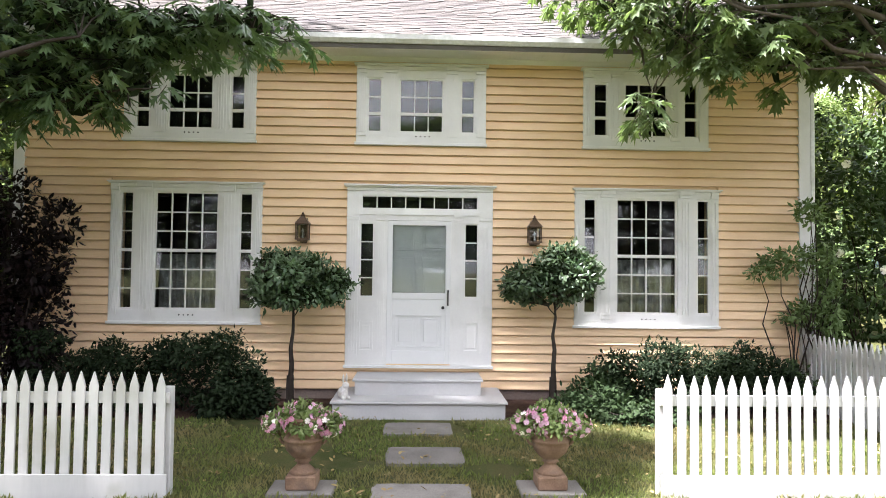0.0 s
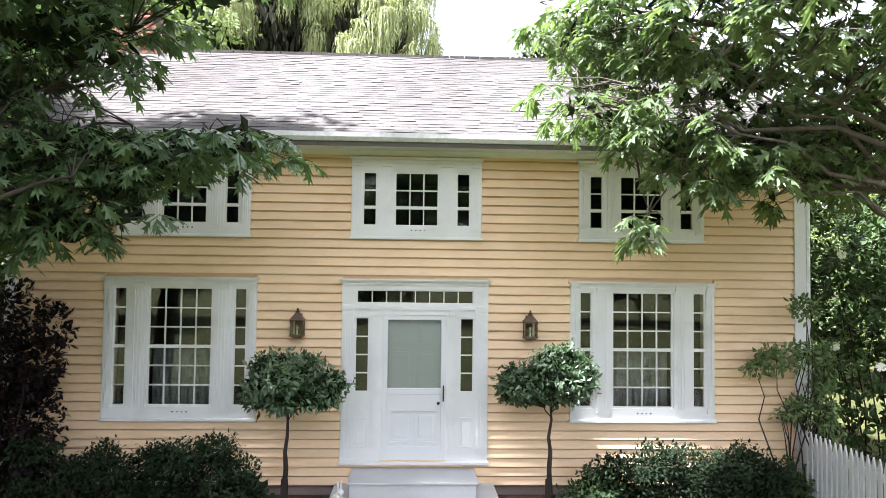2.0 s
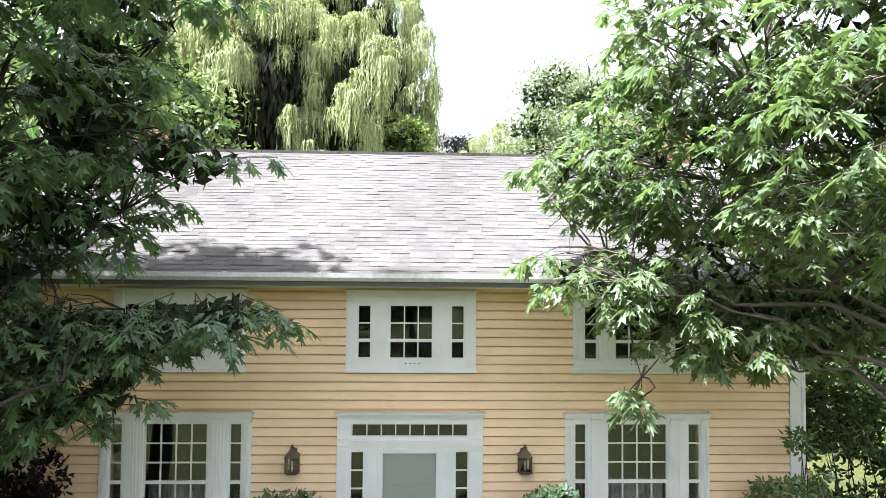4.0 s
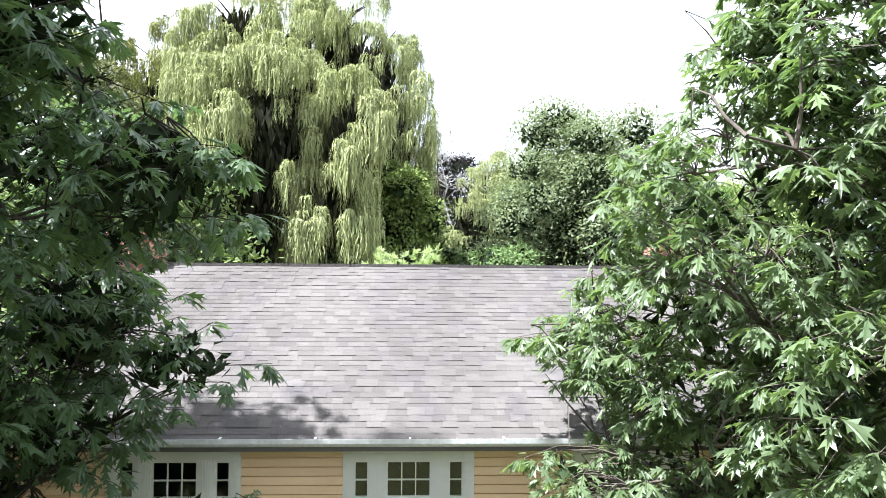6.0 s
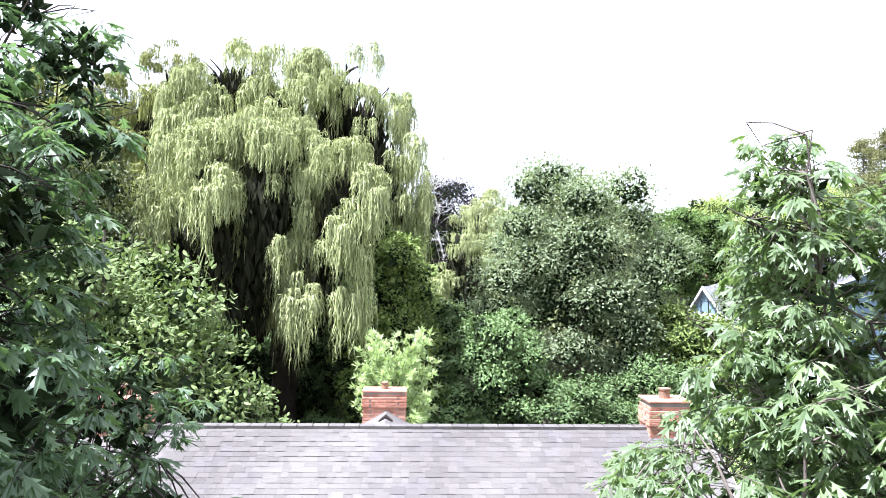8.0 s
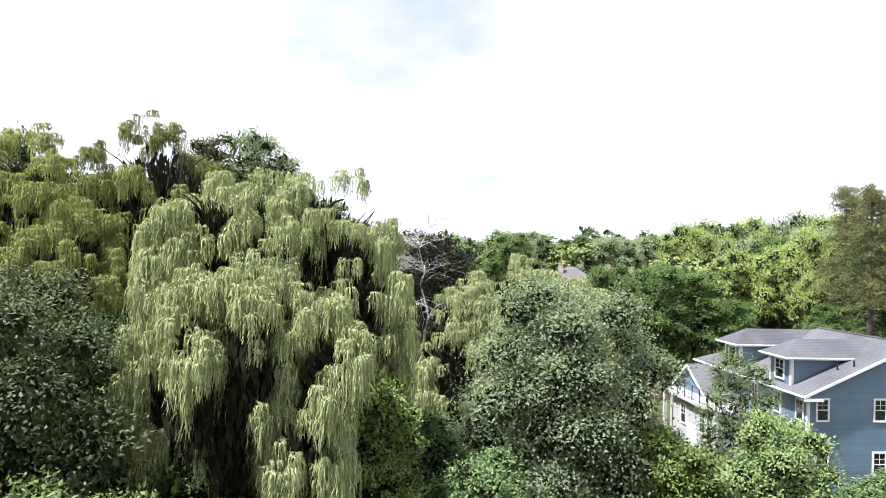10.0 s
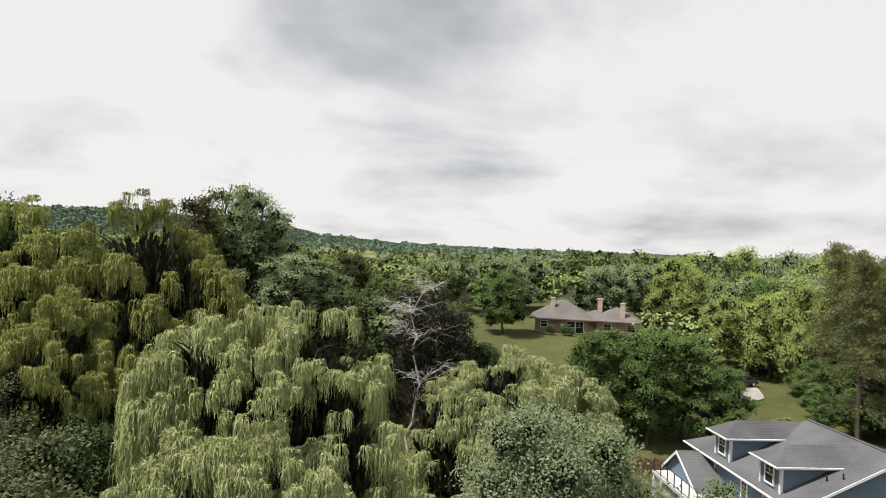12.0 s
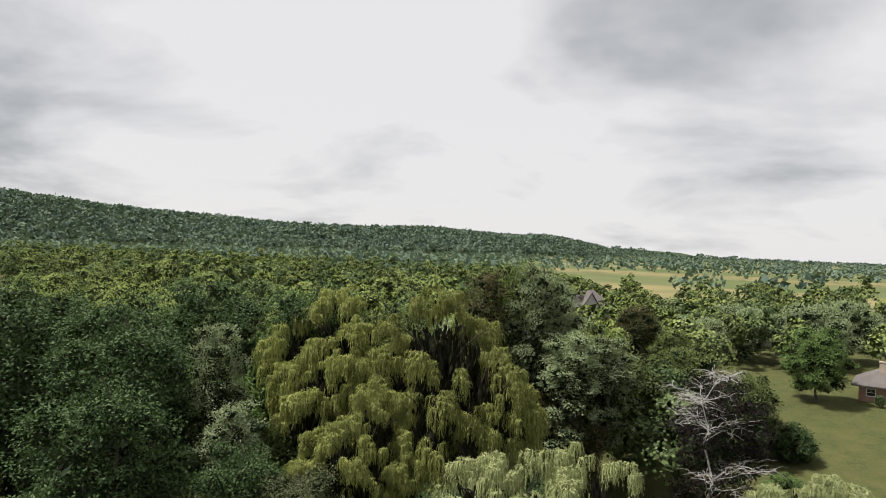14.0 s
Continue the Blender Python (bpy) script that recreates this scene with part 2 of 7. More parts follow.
# golden-green leaves, with the belt's shade darkened into their colour
WILLOW_GOLD_SHADED = foliage("shaded_golden_willow_leaves", (0.08, 0.09, 0.027), (0.345, 0.37, 0.108), (0.19, 0.208, 0.062), 0.12, 0.5, 0.5)
# near-black leaf colour paints the shade inside the willow crowns
WILLOW_SHADE = foliage("willow_shade", (0.01, 0.011, 0.006), (0.024, 0.025, 0.012), (0.016, 0.017, 0.008), 0.0, 0.8, 0.6)
# very dark leaf colour that paints shade inside tree and oak crowns
CROWN_SHADE = foliage("crown_shade", (0.014, 0.023, 0.01), (0.03, 0.044, 0.018), (0.02, 0.032, 0.013), 0.05, 0.8, 0.6)
GREY_LEAF = foliage("grey_green_leaves", (0.135, 0.175, 0.092), (0.29, 0.34, 0.205), (0.205, 0.25, 0.14), 0.28, 0.5, 0.5)
GREEN_LEAF = foliage("green_leaves", (0.085, 0.120, 0.032), (0.188, 0.245, 0.067), (0.139, 0.185, 0.052), 0.18, 0.5, 0.4)
OLIVE_LEAF = foliage("olive_leaves", (0.058, 0.078, 0.026), (0.130, 0.160, 0.052), (0.090, 0.115, 0.038), 0.16, 0.5, 0.4)
MAPLE_LEAF = foliage("maple_leaves", (0.068, 0.116, 0.034), (0.152, 0.218, 0.064), (0.104, 0.162, 0.05), 0.2, 0.5, 0.4)
FRESH_LEAF = foliage("fresh_green_leaves", (0.080, 0.126, 0.047), (0.146, 0.205, 0.086), (0.113, 0.166, 0.066), 0.2, 0.5, 0.4)
DEEP_LEAF = foliage("deep_green_leaves", (0.03, 0.054, 0.019), (0.066, 0.106, 0.035), (0.048, 0.08, 0.029), 0.12, 0.5, 0.4)
LIME_LEAF = foliage("yellow_green_leaves", (0.130, 0.181, 0.061), (0.210, 0.264, 0.102), (0.151, 0.202, 0.076), 0.22, 0.5, 0.5)
SUNNY_LEAF = foliage("sunny_green_leaves", (0.204, 0.259, 0.074), (0.343, 0.398, 0.139), (0.259, 0.315, 0.101), 0.3, 0.5, 0.4)
UMBER_LEAF = foliage("umber_leaves", (0.05, 0.06, 0.029), (0.12, 0.132, 0.06), (0.076, 0.09, 0.042), 0.14, 0.5, 0.5)
BROWN_LEAF = foliage("bronze_leaves", (0.074, 0.063, 0.030), (0.111, 0.096, 0.044), (0.067, 0.074, 0.030), 0.3, 0.5, 0.5)
PURPLE_LEAF = foliage("purple_leaves", (0.008, 0.005, 0.005), (0.016, 0.008, 0.009), (0.011, 0.007, 0.008), 0.12, 0.45, 1.0)
NEEDLE = foliage("pine_needles", (0.10, 0.105, 0.042), (0.165, 0.155, 0.07), (0.085, 0.105, 0.042), 0.2, 0.6, 0.3)
LARCH_LEAF = foliage("feathery_needles", (0.36, 0.44, 0.22), (0.50, 0.58, 0.32), (0.42, 0.50, 0.27), 0.35, 0.5, 1.0)
# distance haze is put into these greens: paler, bluer, low in contrast
FAR_LEAF_A = foliage("hazed_green_leaves", (0.125, 0.172, 0.118), (0.165, 0.215, 0.142), (0.095, 0.138, 0.1), 0.1, 0.9, 0.03)
FAR_LEAF_B = foliage("hazed_dark_leaves", (0.1, 0.143, 0.108), (0.128, 0.172, 0.126), (0.078, 0.117, 0.092), 0.1, 0.9, 0.025)
# dark leaf colour painting the shade inside the woods' crowns
WOOD_SHADE = foliage("wood_shade", (0.030, 0.044, 0.018), (0.055, 0.075, 0.029), (0.040, 0.056, 0.022), 0.05, 0.8, 0.3)
WOOD_A = foliage("wood_green_leaves", (0.172, 0.216, 0.065), (0.247, 0.296, 0.093), (0.133, 0.178, 0.061), 0.14, 0.9, 0.10)
WOOD_B = foliage("wood_dark_leaves", (0.092, 0.128, 0.05), (0.135, 0.178, 0.068), (0.078, 0.113, 0.05), 0.1, 0.9, 0.10)
WOOD_C = foliage("wood_light_leaves", (0.205, 0.245, 0.085), (0.285, 0.33, 0.112), (0.165, 0.21, 0.074), 0.14, 0.9, 0.10)
GRASS_BLADE = foliage("grass_blades", (0.085, 0.125, 0.034), (0.175, 0.195, 0.066), (0.20, 0.17, 0.085), 0.3, 0.6, 0.9)


# ---- mesh builders ----
def part(name, bm, material, parent=None, label="", smooth=False):
    """Links a bmesh as one mesh object, under a thing or a part."""
    me = bpy.data.meshes.new(name)
    bm.to_mesh(me)
    bm.free()
    me.materials.append(material)
    if smooth:
        me.shade_smooth()
    ob = new(name, me)
    ob.parent = parent
    if label:
        ob["label"] = label
    return ob


def mesh_fast(name, verts, faces, material):
    """A mesh from an array of points and an array of faces that all have the same number of corners."""
    me = bpy.data.meshes.new(name)
    verts, faces = np.asarray(verts, np.float32), np.asarray(faces, np.int32)
    k = faces.shape[1]
    me.vertices.add(len(verts))
    me.vertices.foreach_set("co", verts.ravel())
    me.loops.add(faces.size)
    me.loops.foreach_set("vertex_index", faces.ravel())
    me.polygons.add(len(faces))
    me.polygons.foreach_set("loop_start", np.arange(0, faces.size, k, dtype=np.int32))
    me.update(calc_edges=True)
    me.shade_flat()
    me.materials.append(material)
    return me


def thing(name, label, category, at=(0, 0, 0), group="", kind="", turn=0.0):
    ob = new(name)
    ob.empty_display_size = 0.2
    ob.location = at
    ob.rotation_euler = (0, 0, turn)
    return tagged(ob, label, category, group, kind)


def box(bm, x0, x1, y0, y1, z0, z1):
    vs = [bm.verts.new((x, y, z)) for z in (z0, z1) for x, y in ((x0, y0), (x1, y0), (x1, y1), (x0, y1))]
    for f in ((3, 2, 1, 0), (4, 5, 6, 7), (0, 1, 5, 4), (1, 2, 6, 5), (2, 3, 7, 6), (3, 0, 4, 7)):
        bm.faces.new([vs[i] for i in f])
    return vs


def soft_box(x0, x1, y0, y1, z0, z1, r=0.006):
    bm = bmesh.new()
    box(bm, x0, x1, y0, y1, z0, z1)
    if r:
        bmesh.ops.bevel(bm, geom=list(bm.edges), offset=r, segments=1, affect="EDGES")
    return bm


def boxes(*rows):
    bm = bmesh.new()
    for row in rows:
        box(bm, *row)
    return bm


def prism(bm, outline, y0, y1):
    """An outline in x and z, drawn out along y."""
    a = [bm.verts.new((x, y0, z)) for x, z in outline]
    b = [bm.verts.new((x, y1, z)) for x, z in outline]
    bm.faces.new(a)
    bm.faces.new(b[::-1])
    n = len(a)
    for i in range(n):
        bm.faces.new((a[i], b[i], b[(i + 1) % n], a[(i + 1) % n]))
    bmesh.ops.recalc_face_normals(bm, faces=bm.faces)


def lathe(profile, sides=20, flutes=None):
    """Radius and height rows turned about z; flutes: (lowest z, highest z, depth)."""
    bm = bmesh.new()
    rings = []
    for r, z in profile:
        ring = []
        for i in range(sides):
            a = 2 * math.pi * i / sides
            k = r
            if flutes and flutes[0] < z < flutes[1] and i % 2:
                k = r * (1 - flutes[2])
            ring.append(bm.verts.new((k * math.cos(a), k * math.sin(a), z)))
        rings.append(ring)
    for lo, hi in zip(rings, rings[1:]):
        for i in range(sides):
            bm.faces.new((lo[i], lo[(i + 1) % sides], hi[(i + 1) % sides], hi[i]))
    bm.faces.new(rings[0][::-1])
    bm.faces.new(rings[-1])
    return bm


class Tubes:
    """Tapered limbs gathered into one mesh."""

    def __init__(self, sides=6):
        self.v, self.f, self.sides, self.n = [], [], sides, 0

    def add(self, pts, r0, r1):
        pts = np.asarray(pts, float)
        k, s = len(pts), self.sides
        tan = np.gradient(pts, axis=0)
        tan /= np.linalg.norm(tan, axis=1, keepdims=True) + 1e-9
        ref = np.where(np.abs(tan[:, 2:3]) > 0.9, np.array([[1.0, 0, 0]]), np.array([[0, 0, 1.0]]))
        u = np.cross(tan, ref)
        u /= np.linalg.norm(u, axis=1, keepdims=True) + 1e-9
        w = np.cross(tan, u)
        rad = np.linspace(r0, r1, k)[:, None, None]
        a = np.linspace(0, 2 * np.pi, s, endpoint=False)
        ring = pts[:, None] + rad * (np.cos(a)[None, :, None] * u[:, None] + np.sin(a)[None, :, None] * w[:, None])
        self.v.append(ring.reshape(-1, 3))
        i = np.arange(k - 1)[:, None] * s + np.arange(s)[None]
        j = np.arange(k - 1)[:, None] * s + (np.arange(s)[None] + 1) % s
        self.f.append((np.stack([i, j, j + s, i + s], -1).reshape(-1, 4)) + self.n)
        self.n += k * s

    def mesh(self, name, material):
        me = mesh_fast(name, np.concatenate(self.v), np.concatenate(self.f), material)
        me.shade_smooth()
        return me


def bend(p, q, sag=0.1, k=6, rng=None, wob=0.04):
    """A limb's line from p to q, arched up by sag of its length and a little crooked."""
    p, q = np.asarray(p, float), np.asarray(q, float)
    s = np.linspace(0, 1, k)[:, None]
    ln = np.linalg.norm(q - p)
    pts = p + (q - p) * s
    pts[:, 2] += (np.sin(np.pi * s[:, 0])) * sag * ln
    if rng is not None:
        pts[1:-1] += rng.normal(0, wob * ln, (k - 2, 3)) * 0.5
    return pts


# outlines of half a leaf: along the rib and out from it
OAK_HALF = ((0.0, 0.0), (0.20, 0.04), (0.50, 0.31), (0.48, 0.07), (0.86, 0.28), (0.78, 0.06), (1.04, 0.0))
OVAL_HALF = ((0.0, 0.0), (0.25, 0.19), (0.55, 0.24), (0.82, 0.13), (1.0, 0.0))
DIAMOND_HALF = ((0.0, 0.0), (0.45, 0.26), (1.0, 0.0))
LONG_HALF = ((0.0, 0.0), (0.25, 0.17), (0.55, 0.22), (0.82, 0.12), (1.0, 0.0))
SLIM_HALF = ((0.0, 0.0), (0.4, 0.10), (1.0, 0.0))


def leaf_mesh(name, base, along, out, size, half, material, fold=0.25, droop=0.0):
    """Leaves, two folded halves each: base points, directions along and out (unit), sizes."""
    n = len(base)
    nor = np.cross(along, out)
    half = np.asarray(half)
    k = len(half)
    size = np.asarray(size).reshape(-1, 1, 1)
    s, w = half[None, :, :1], half[None, :, 1:]
    rib = base[:, None] + size * s * along[:, None]
    rib[:, :, 2] -= droop * (size * s * s)[:, :, 0]
    left = rib + size * w * out[:, None] + fold * size * w * nor[:, None]
    right = rib - size * w * out[:, None] + fold * size * w * nor[:, None]
    # shared rib ends; inner outline points left and right
    v = np.concatenate([rib[:, :1], left[:, 1:-1], rib[:, -1:], right[:, -2:0:-1]], axis=1)
    m = v.shape[1]
    if k == 3:
        f = np.array([[0, 1, 2], [0, 2, 3]])
    elif k == 5:
        f = np.array([[0, 1, 2, 3, 4], [0, 4, 5, 6, 7]])
    else:
        f = np.array([[*range(0, k)], [0, *range(k - 1, m)]])
    faces = (f[None] + (np.arange(n) * m)[:, None, None]).reshape(-1, f.shape[1])
    return mesh_fast(name, v.reshape(-1, 3), faces, material)


def shoot_mesh(name, base, along, out, size, width, material):
    """Fine shoots, one long pointed blade each."""
    n = len(base)
    w = np.asarray(width).reshape(-1, 1)
    v = np.stack([base - out * w, base + out * w, base + along * np.asarray(size).reshape(-1, 1)], 1)
    return mesh_fast(name, v.reshape(-1, 3), np.arange(n * 3).reshape(-1, 3), material)


def unit(v):
    return v / (np.linalg.norm(v, axis=-1, keepdims=True) + 1e-9)


def spray(rng, tips, axis, per, spread, size, up=0.2, flat=0.5):
    """Leaves round twig tips: base, along, out and size arrays. axis: which way each twig points."""
    n = len(tips)
    base = np.repeat(tips, per, 0) + rng.normal(0, 1, (n * per, 3)) * (spread, spread, spread * 0.6)
    ax = np.repeat(axis, per, 0)
    along = unit(ax * 0.6 + rng.normal(0, 0.75, (n * per, 3)) + np.array([0, 0, -0.25]))
    ref = unit(rng.normal(0, flat * 0.8, (n * per, 3)) + np.array([0, 0, 0.8 + up]) + ax * 0.8)
    out = unit(np.cross(along, ref))
    return base, along, out, size * rng.uniform(0.65, 1.25, n * per)


def shade_leaves(rng, lobes, n, size, reach=0.62):
    """Larger leaf masses well inside the lobes, coloured dark to paint the shade at the heart of a crown."""
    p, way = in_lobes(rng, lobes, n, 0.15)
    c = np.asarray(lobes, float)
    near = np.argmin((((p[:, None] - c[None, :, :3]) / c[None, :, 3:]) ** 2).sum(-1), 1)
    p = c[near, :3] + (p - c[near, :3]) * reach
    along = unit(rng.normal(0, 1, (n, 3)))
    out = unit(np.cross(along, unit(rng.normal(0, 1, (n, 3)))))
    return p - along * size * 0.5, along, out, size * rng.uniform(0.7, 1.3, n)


def in_lobes(rng, lobes, n, shell=0.55, upper=0.0):
    """Points in the outer shell of a set of ellipsoids (x, y, z, rx, ry, rz), and the way out from each."""
    lobes = np.asarray(lobes, float)
    vol = (lobes[:, 3] * lobes[:, 4] + lobes[:, 4] * lobes[:, 5] + lobes[:, 3] * lobes[:, 5])
    pick = rng.choice(len(lobes), n, p=vol / vol.sum())
    d = unit(rng.normal(0, 1, (n, 3)))
    if upper:
        d[:, 2] = np.where(rng.uniform(0, 1, n) < upper, np.abs(d[:, 2]), d[:, 2])
    r = shell + (1 - shell) * rng.uniform(0, 1, n) ** 0.6
    c = lobes[pick]
    return c[:, :3] + d * r[:, None] * c[:, 3:], unit(d * c[:, 3:])


def grow(rng, base, top, lobes, limbs=14, twigs=90, r0=0.25, sag=0.05, first=0.3, sides=6, crook=0.05):
    """Trunk, limbs and twigs that reach into the lobes; returns the tubes and the ends of the twigs."""
    t = Tubes(sides)
    base, top = np.asarray(base, float), np.asarray(top, float)
    trunk = bend(base, top, 0.0, 9, rng, crook)
    t.add(trunk, r0, r0 * 0.15)
    # root flare
    t.add(np.array([base + (0, 0, -0.3), base + (0, 0, 0.05), base + (0, 0, 0.5)]), r0 * 1.5, r0 * 0.98)
    ends, _ = in_lobes(rng, lobes, limbs, 0.35)
    lines = []
    for e in ends:
        h = np.clip((e[2] - base[2]) / (top[2] - base[2]) - rng.uniform(0.12, 0.3), first, 0.93)
        i = h * (len(trunk) - 1)
        p = trunk[int(i)] + (trunk[min(int(i) + 1, len(trunk) - 1)] - trunk[int(i)]) * (i - int(i))
        ln = bend(p, e, sag, 7, rng, 0.05)
        lines.append(ln)
        t.add(ln, r0 * 0.30 * (1 - 0.6 * h), 0.012)
    pts = np.concatenate([ln[2:] for ln in lines])
    tip, way = in_lobes(rng, lobes, twigs, 0.5)
    for q in tip:
        near = pts[np.argmin(((pts - q) ** 2).sum(1) + (pts[:, 2] > q[2]) * 2)]
        t.add(bend(near, q, sag, 4, rng, 0.06), 0.022, 0.006)
    return t, tip


def tree(name, label, at, lobes, leaf, bark, leaves, size, half=DIAMOND_HALF, seed=1, top=None, r0=0.25, per=6, limbs=14, twigs=70, shell=0.55, first=0.3, group="", sag=0.05, spread=0.12, category="tree", crook=0.05, core=0.22, core_size=2.2, upper=0.0):
    """A tree with tapered trunk and limbs and a crown of single leaves."""
    rng = np.random.default_rng(seed)
    root = thing(name, label, category, at, group)
    hi = max(z + 0.7 * rz for _, _, z, *_, rz in lobes)
    t, tip = grow(rng, (0, 0, 0), top or (0, 0, hi), lobes, limbs, twigs, r0, sag, first, 6, crook)
    tr = new("trunk", t.mesh("trunk", bark))
    tr.parent = root
    n = leaves // per
    tips, axis = in_lobes(rng, lobes, n, shell, upper)
    b, a, o, s = spray(rng, tips, axis, per, spread, size)
    # dark masses within the crown stand in for its own shading
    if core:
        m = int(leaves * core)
        heart = new("crown_heart", leaf_mesh("crown_heart", *shade_leaves(rng, lobes, m, size * core_size, 0.74), ((0, 0), (0.4, 0.22), (1, 0)), CROWN_SHADE))
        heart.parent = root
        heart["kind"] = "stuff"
    cr = new("crown", leaf_mesh("crown", b, a, o, s, half, leaf))
    cr.parent = root
    return root


def oak(label, at, lobes, leaf, bark, sprays, seed, top, r0, heart, size=0.23):
    """An oak: limbs, fine twigs, and at each twig's end a fan of lobed leaves that hangs outwards and down."""
    rng = np.random.default_rng(seed)
    root = thing("oak_tree", label, "tree", at, "front oaks")
    t, tip = grow(rng, (0, 0, 0), top, lobes, 26, 150, r0, 0.05, 0.3, 6, 0.05)
    joints = np.concatenate([v.reshape(-1, 6, 3).mean(1) for v in t.v[2:]])
    ends, way = in_lobes(rng, lobes, sprays, 0.58)
    way = unit(way * (1, 1, 0.35) + rng.normal(0, 0.32, (sprays, 3)))
    ln = rng.uniform(0.3, 0.75, sprays)
    twig = Tubes(3)
    for e, w, q in zip(ends, way, ln):
        b = e - w * q
        j = joints[np.argmin(((joints - b) ** 2).sum(1))]
        twig.add(np.array([j, j * 0.45 + b * 0.55 + (0, 0, 0.05), b, e + w * q * 0.1 - (0, 0, 0.12 * q)]), 0.012, 0.004)
    per = 12
    n = sprays * per
    s = np.where(np.tile(np.arange(per), sprays) < 8, rng.uniform(0.9, 1.05, n), rng.uniform(0.25, 0.85, n))
    base = np.repeat(ends, per, 0) - np.repeat(way * ln[:, None], per, 0) * (1 - s)[:, None]
    base[:, 2] -= 0.10 * np.repeat(ln, per) * s ** 2
    az = np.repeat(np.arctan2(way[:, 1], way[:, 0]), per) + rng.uniform(-2.3, 2.3, n)
    flat = np.stack([np.cos(az), np.sin(az), np.zeros(n)], -1)
    along = unit(flat + np.stack([np.zeros(n), np.zeros(n), rng.uniform(-1.0, 0.15, n)], -1))
    out = unit(np.cross(along, unit(flat * 0.35 + (0, 0, 1.0) + rng.normal(0, 0.35, (n, 3)))))
    base = base + along * rng.uniform(0.02, 0.06, (n, 1))
    for nm, me in (("trunk", t.mesh("trunk", bark)), ("fine_branching", twig.mesh("fine_branching", bark)),
                   ("crown", leaf_mesh("crown", base, along, out, size * rng.uniform(0.6, 1.2, n), OAK_HALF, leaf, 0.22, 0.30)),
                   # dark inner masses paint the deep shade within the oak
                   ("crown_heart", leaf_mesh("crown_heart", *shade_leaves(rng, lobes, heart, 0.24, 0.6), ((0, 0), (0.5, 0.2), (1, 0)), CROWN_SHADE))):
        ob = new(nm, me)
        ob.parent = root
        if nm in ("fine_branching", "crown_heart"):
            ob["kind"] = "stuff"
    return root


def willow_mesh(rng, lobes, shoots, length=(1.8, 4.2), floor_z=1.5):
    """Leafy shoots: boughs dome out of the crown, tufts sit on them, and from each tuft shoots arch over and hang."""
    lobes = np.asarray(lobes, float)
    w = (lobes[:, 3] * lobes[:, 4] + lobes[:, 3] * lobes[:, 5]) ** 0.6

    def ways(n, low):
        az, up = rng.uniform(0, 2 * np.pi, n), rng.uniform(low, 1.0, n)
        flat = np.sqrt(1 - up ** 2)
        return np.stack([np.cos(az) * flat, np.sin(az) * flat, up], -1)

    tufts, n = shoots // 26, shoots
    boughs = tufts // 6
    # boughs that stand out of the crown by different amounts
    c = lobes[rng.choice(len(lobes), boughs * 8, p=w / w.sum())]
    d = ways(boughs * 8, -0.6)
    mid = c[:, :3] + d * c[:, 3:] * rng.uniform(0.74, 1.0, (boughs * 8, 1))
    buried = ((((mid[:, None] - lobes[None, :, :3]) / lobes[None, :, 3:]) ** 2).sum(-1) < 0.5).any(1)
    keep = np.flatnonzero(~buried)[:boughs]
    boughs, d, mid = len(keep), d[keep], mid[keep]
    wide = rng.uniform(0.35, 1.0, boughs)
    drop = rng.uniform(0.55, 1.0, boughs) * (1.25 - 0.55 * d[:, 2])
    # tufts on the upper side of each bough
    on = rng.choice(boughs, tufts, p=wide ** 2 / (wide ** 2).sum())
    dt = unit(ways(tufts, 0.0) + d[on] * (0.5, 0.5, 0.1))
    heart = mid[on] + dt * (wide[on] * rng.uniform(0.8, 1.1, tufts))[:, None] * (1, 1, 1.1)
    tuft_wide = rng.uniform(0.07, 0.26, tufts)
    tuft_len = (0.62 * length[0] + (length[1] - length[0]) * 0.62 * rng.uniform(0, 1, tufts) ** 1.7) * drop[on] * (1.15 - 0.5 * dt[:, 2])
    # shoots
    pick = rng.integers(0, tufts, n)
    ds = ways(n, 0.0) + dt[pick] * (0.55, 0.55, 0)
    start = heart[pick] + ds * tuft_wide[pick][:, None] * (1, 1, 0.55)
    ln = tuft_len[pick] * rng.uniform(0.55, 1.1, n)
    ln = np.minimum(ln, np.maximum(start[:, 2] - floor_z - rng.uniform(0, 1.8, n), 0.4))
    reach = rng.uniform(0.12, 0.34, n)
    way = unit(np.concatenate([ds[:, :2] + rng.normal(0, 0.3, (n, 2)), np.zeros((n, 1))], 1))
    k = 10
    s = np.linspace(0, 1, k)[None]
    p = start[:, None] + way[:, None] * (reach[:, None] * np.sin(np.minimum(s * 3, 1.57)))[..., None]
    p[..., 2] += 0.45 * reach[:, None] * np.sin(np.minimum(s * 6, np.pi)) - ln[:, None] * s ** 1.35
    p[..., :2] += rng.normal(0, 0.08, (n, 1, 2)) * s[..., None] + rng.normal(0, 0.012, (n, k, 2))
    step = np.diff(p, axis=1).reshape(-1, 3)
    base = p[:, :-1].reshape(-1, 3)
    m = len(base)
    size = np.maximum(np.linalg.norm(step, axis=1) * 1.6, 0.17) * rng.uniform(0.8, 1.3, m)
    along = unit(unit(step) + rng.normal(0, 0.22, (m, 3)))
    face = np.repeat(ds * 0.9, k - 1, 0) + (0, 0, 0.55) + rng.normal(0, 0.45, (m, 3))
    return base, along, unit(np.cross(along, unit(face))), size


# ---- ground ----
def smooth(a, b, x):
    t = np.clip((np.asarray(x, float) - a) / (b - a), 0, 1)
    return t * t * (3 - 2 * t)


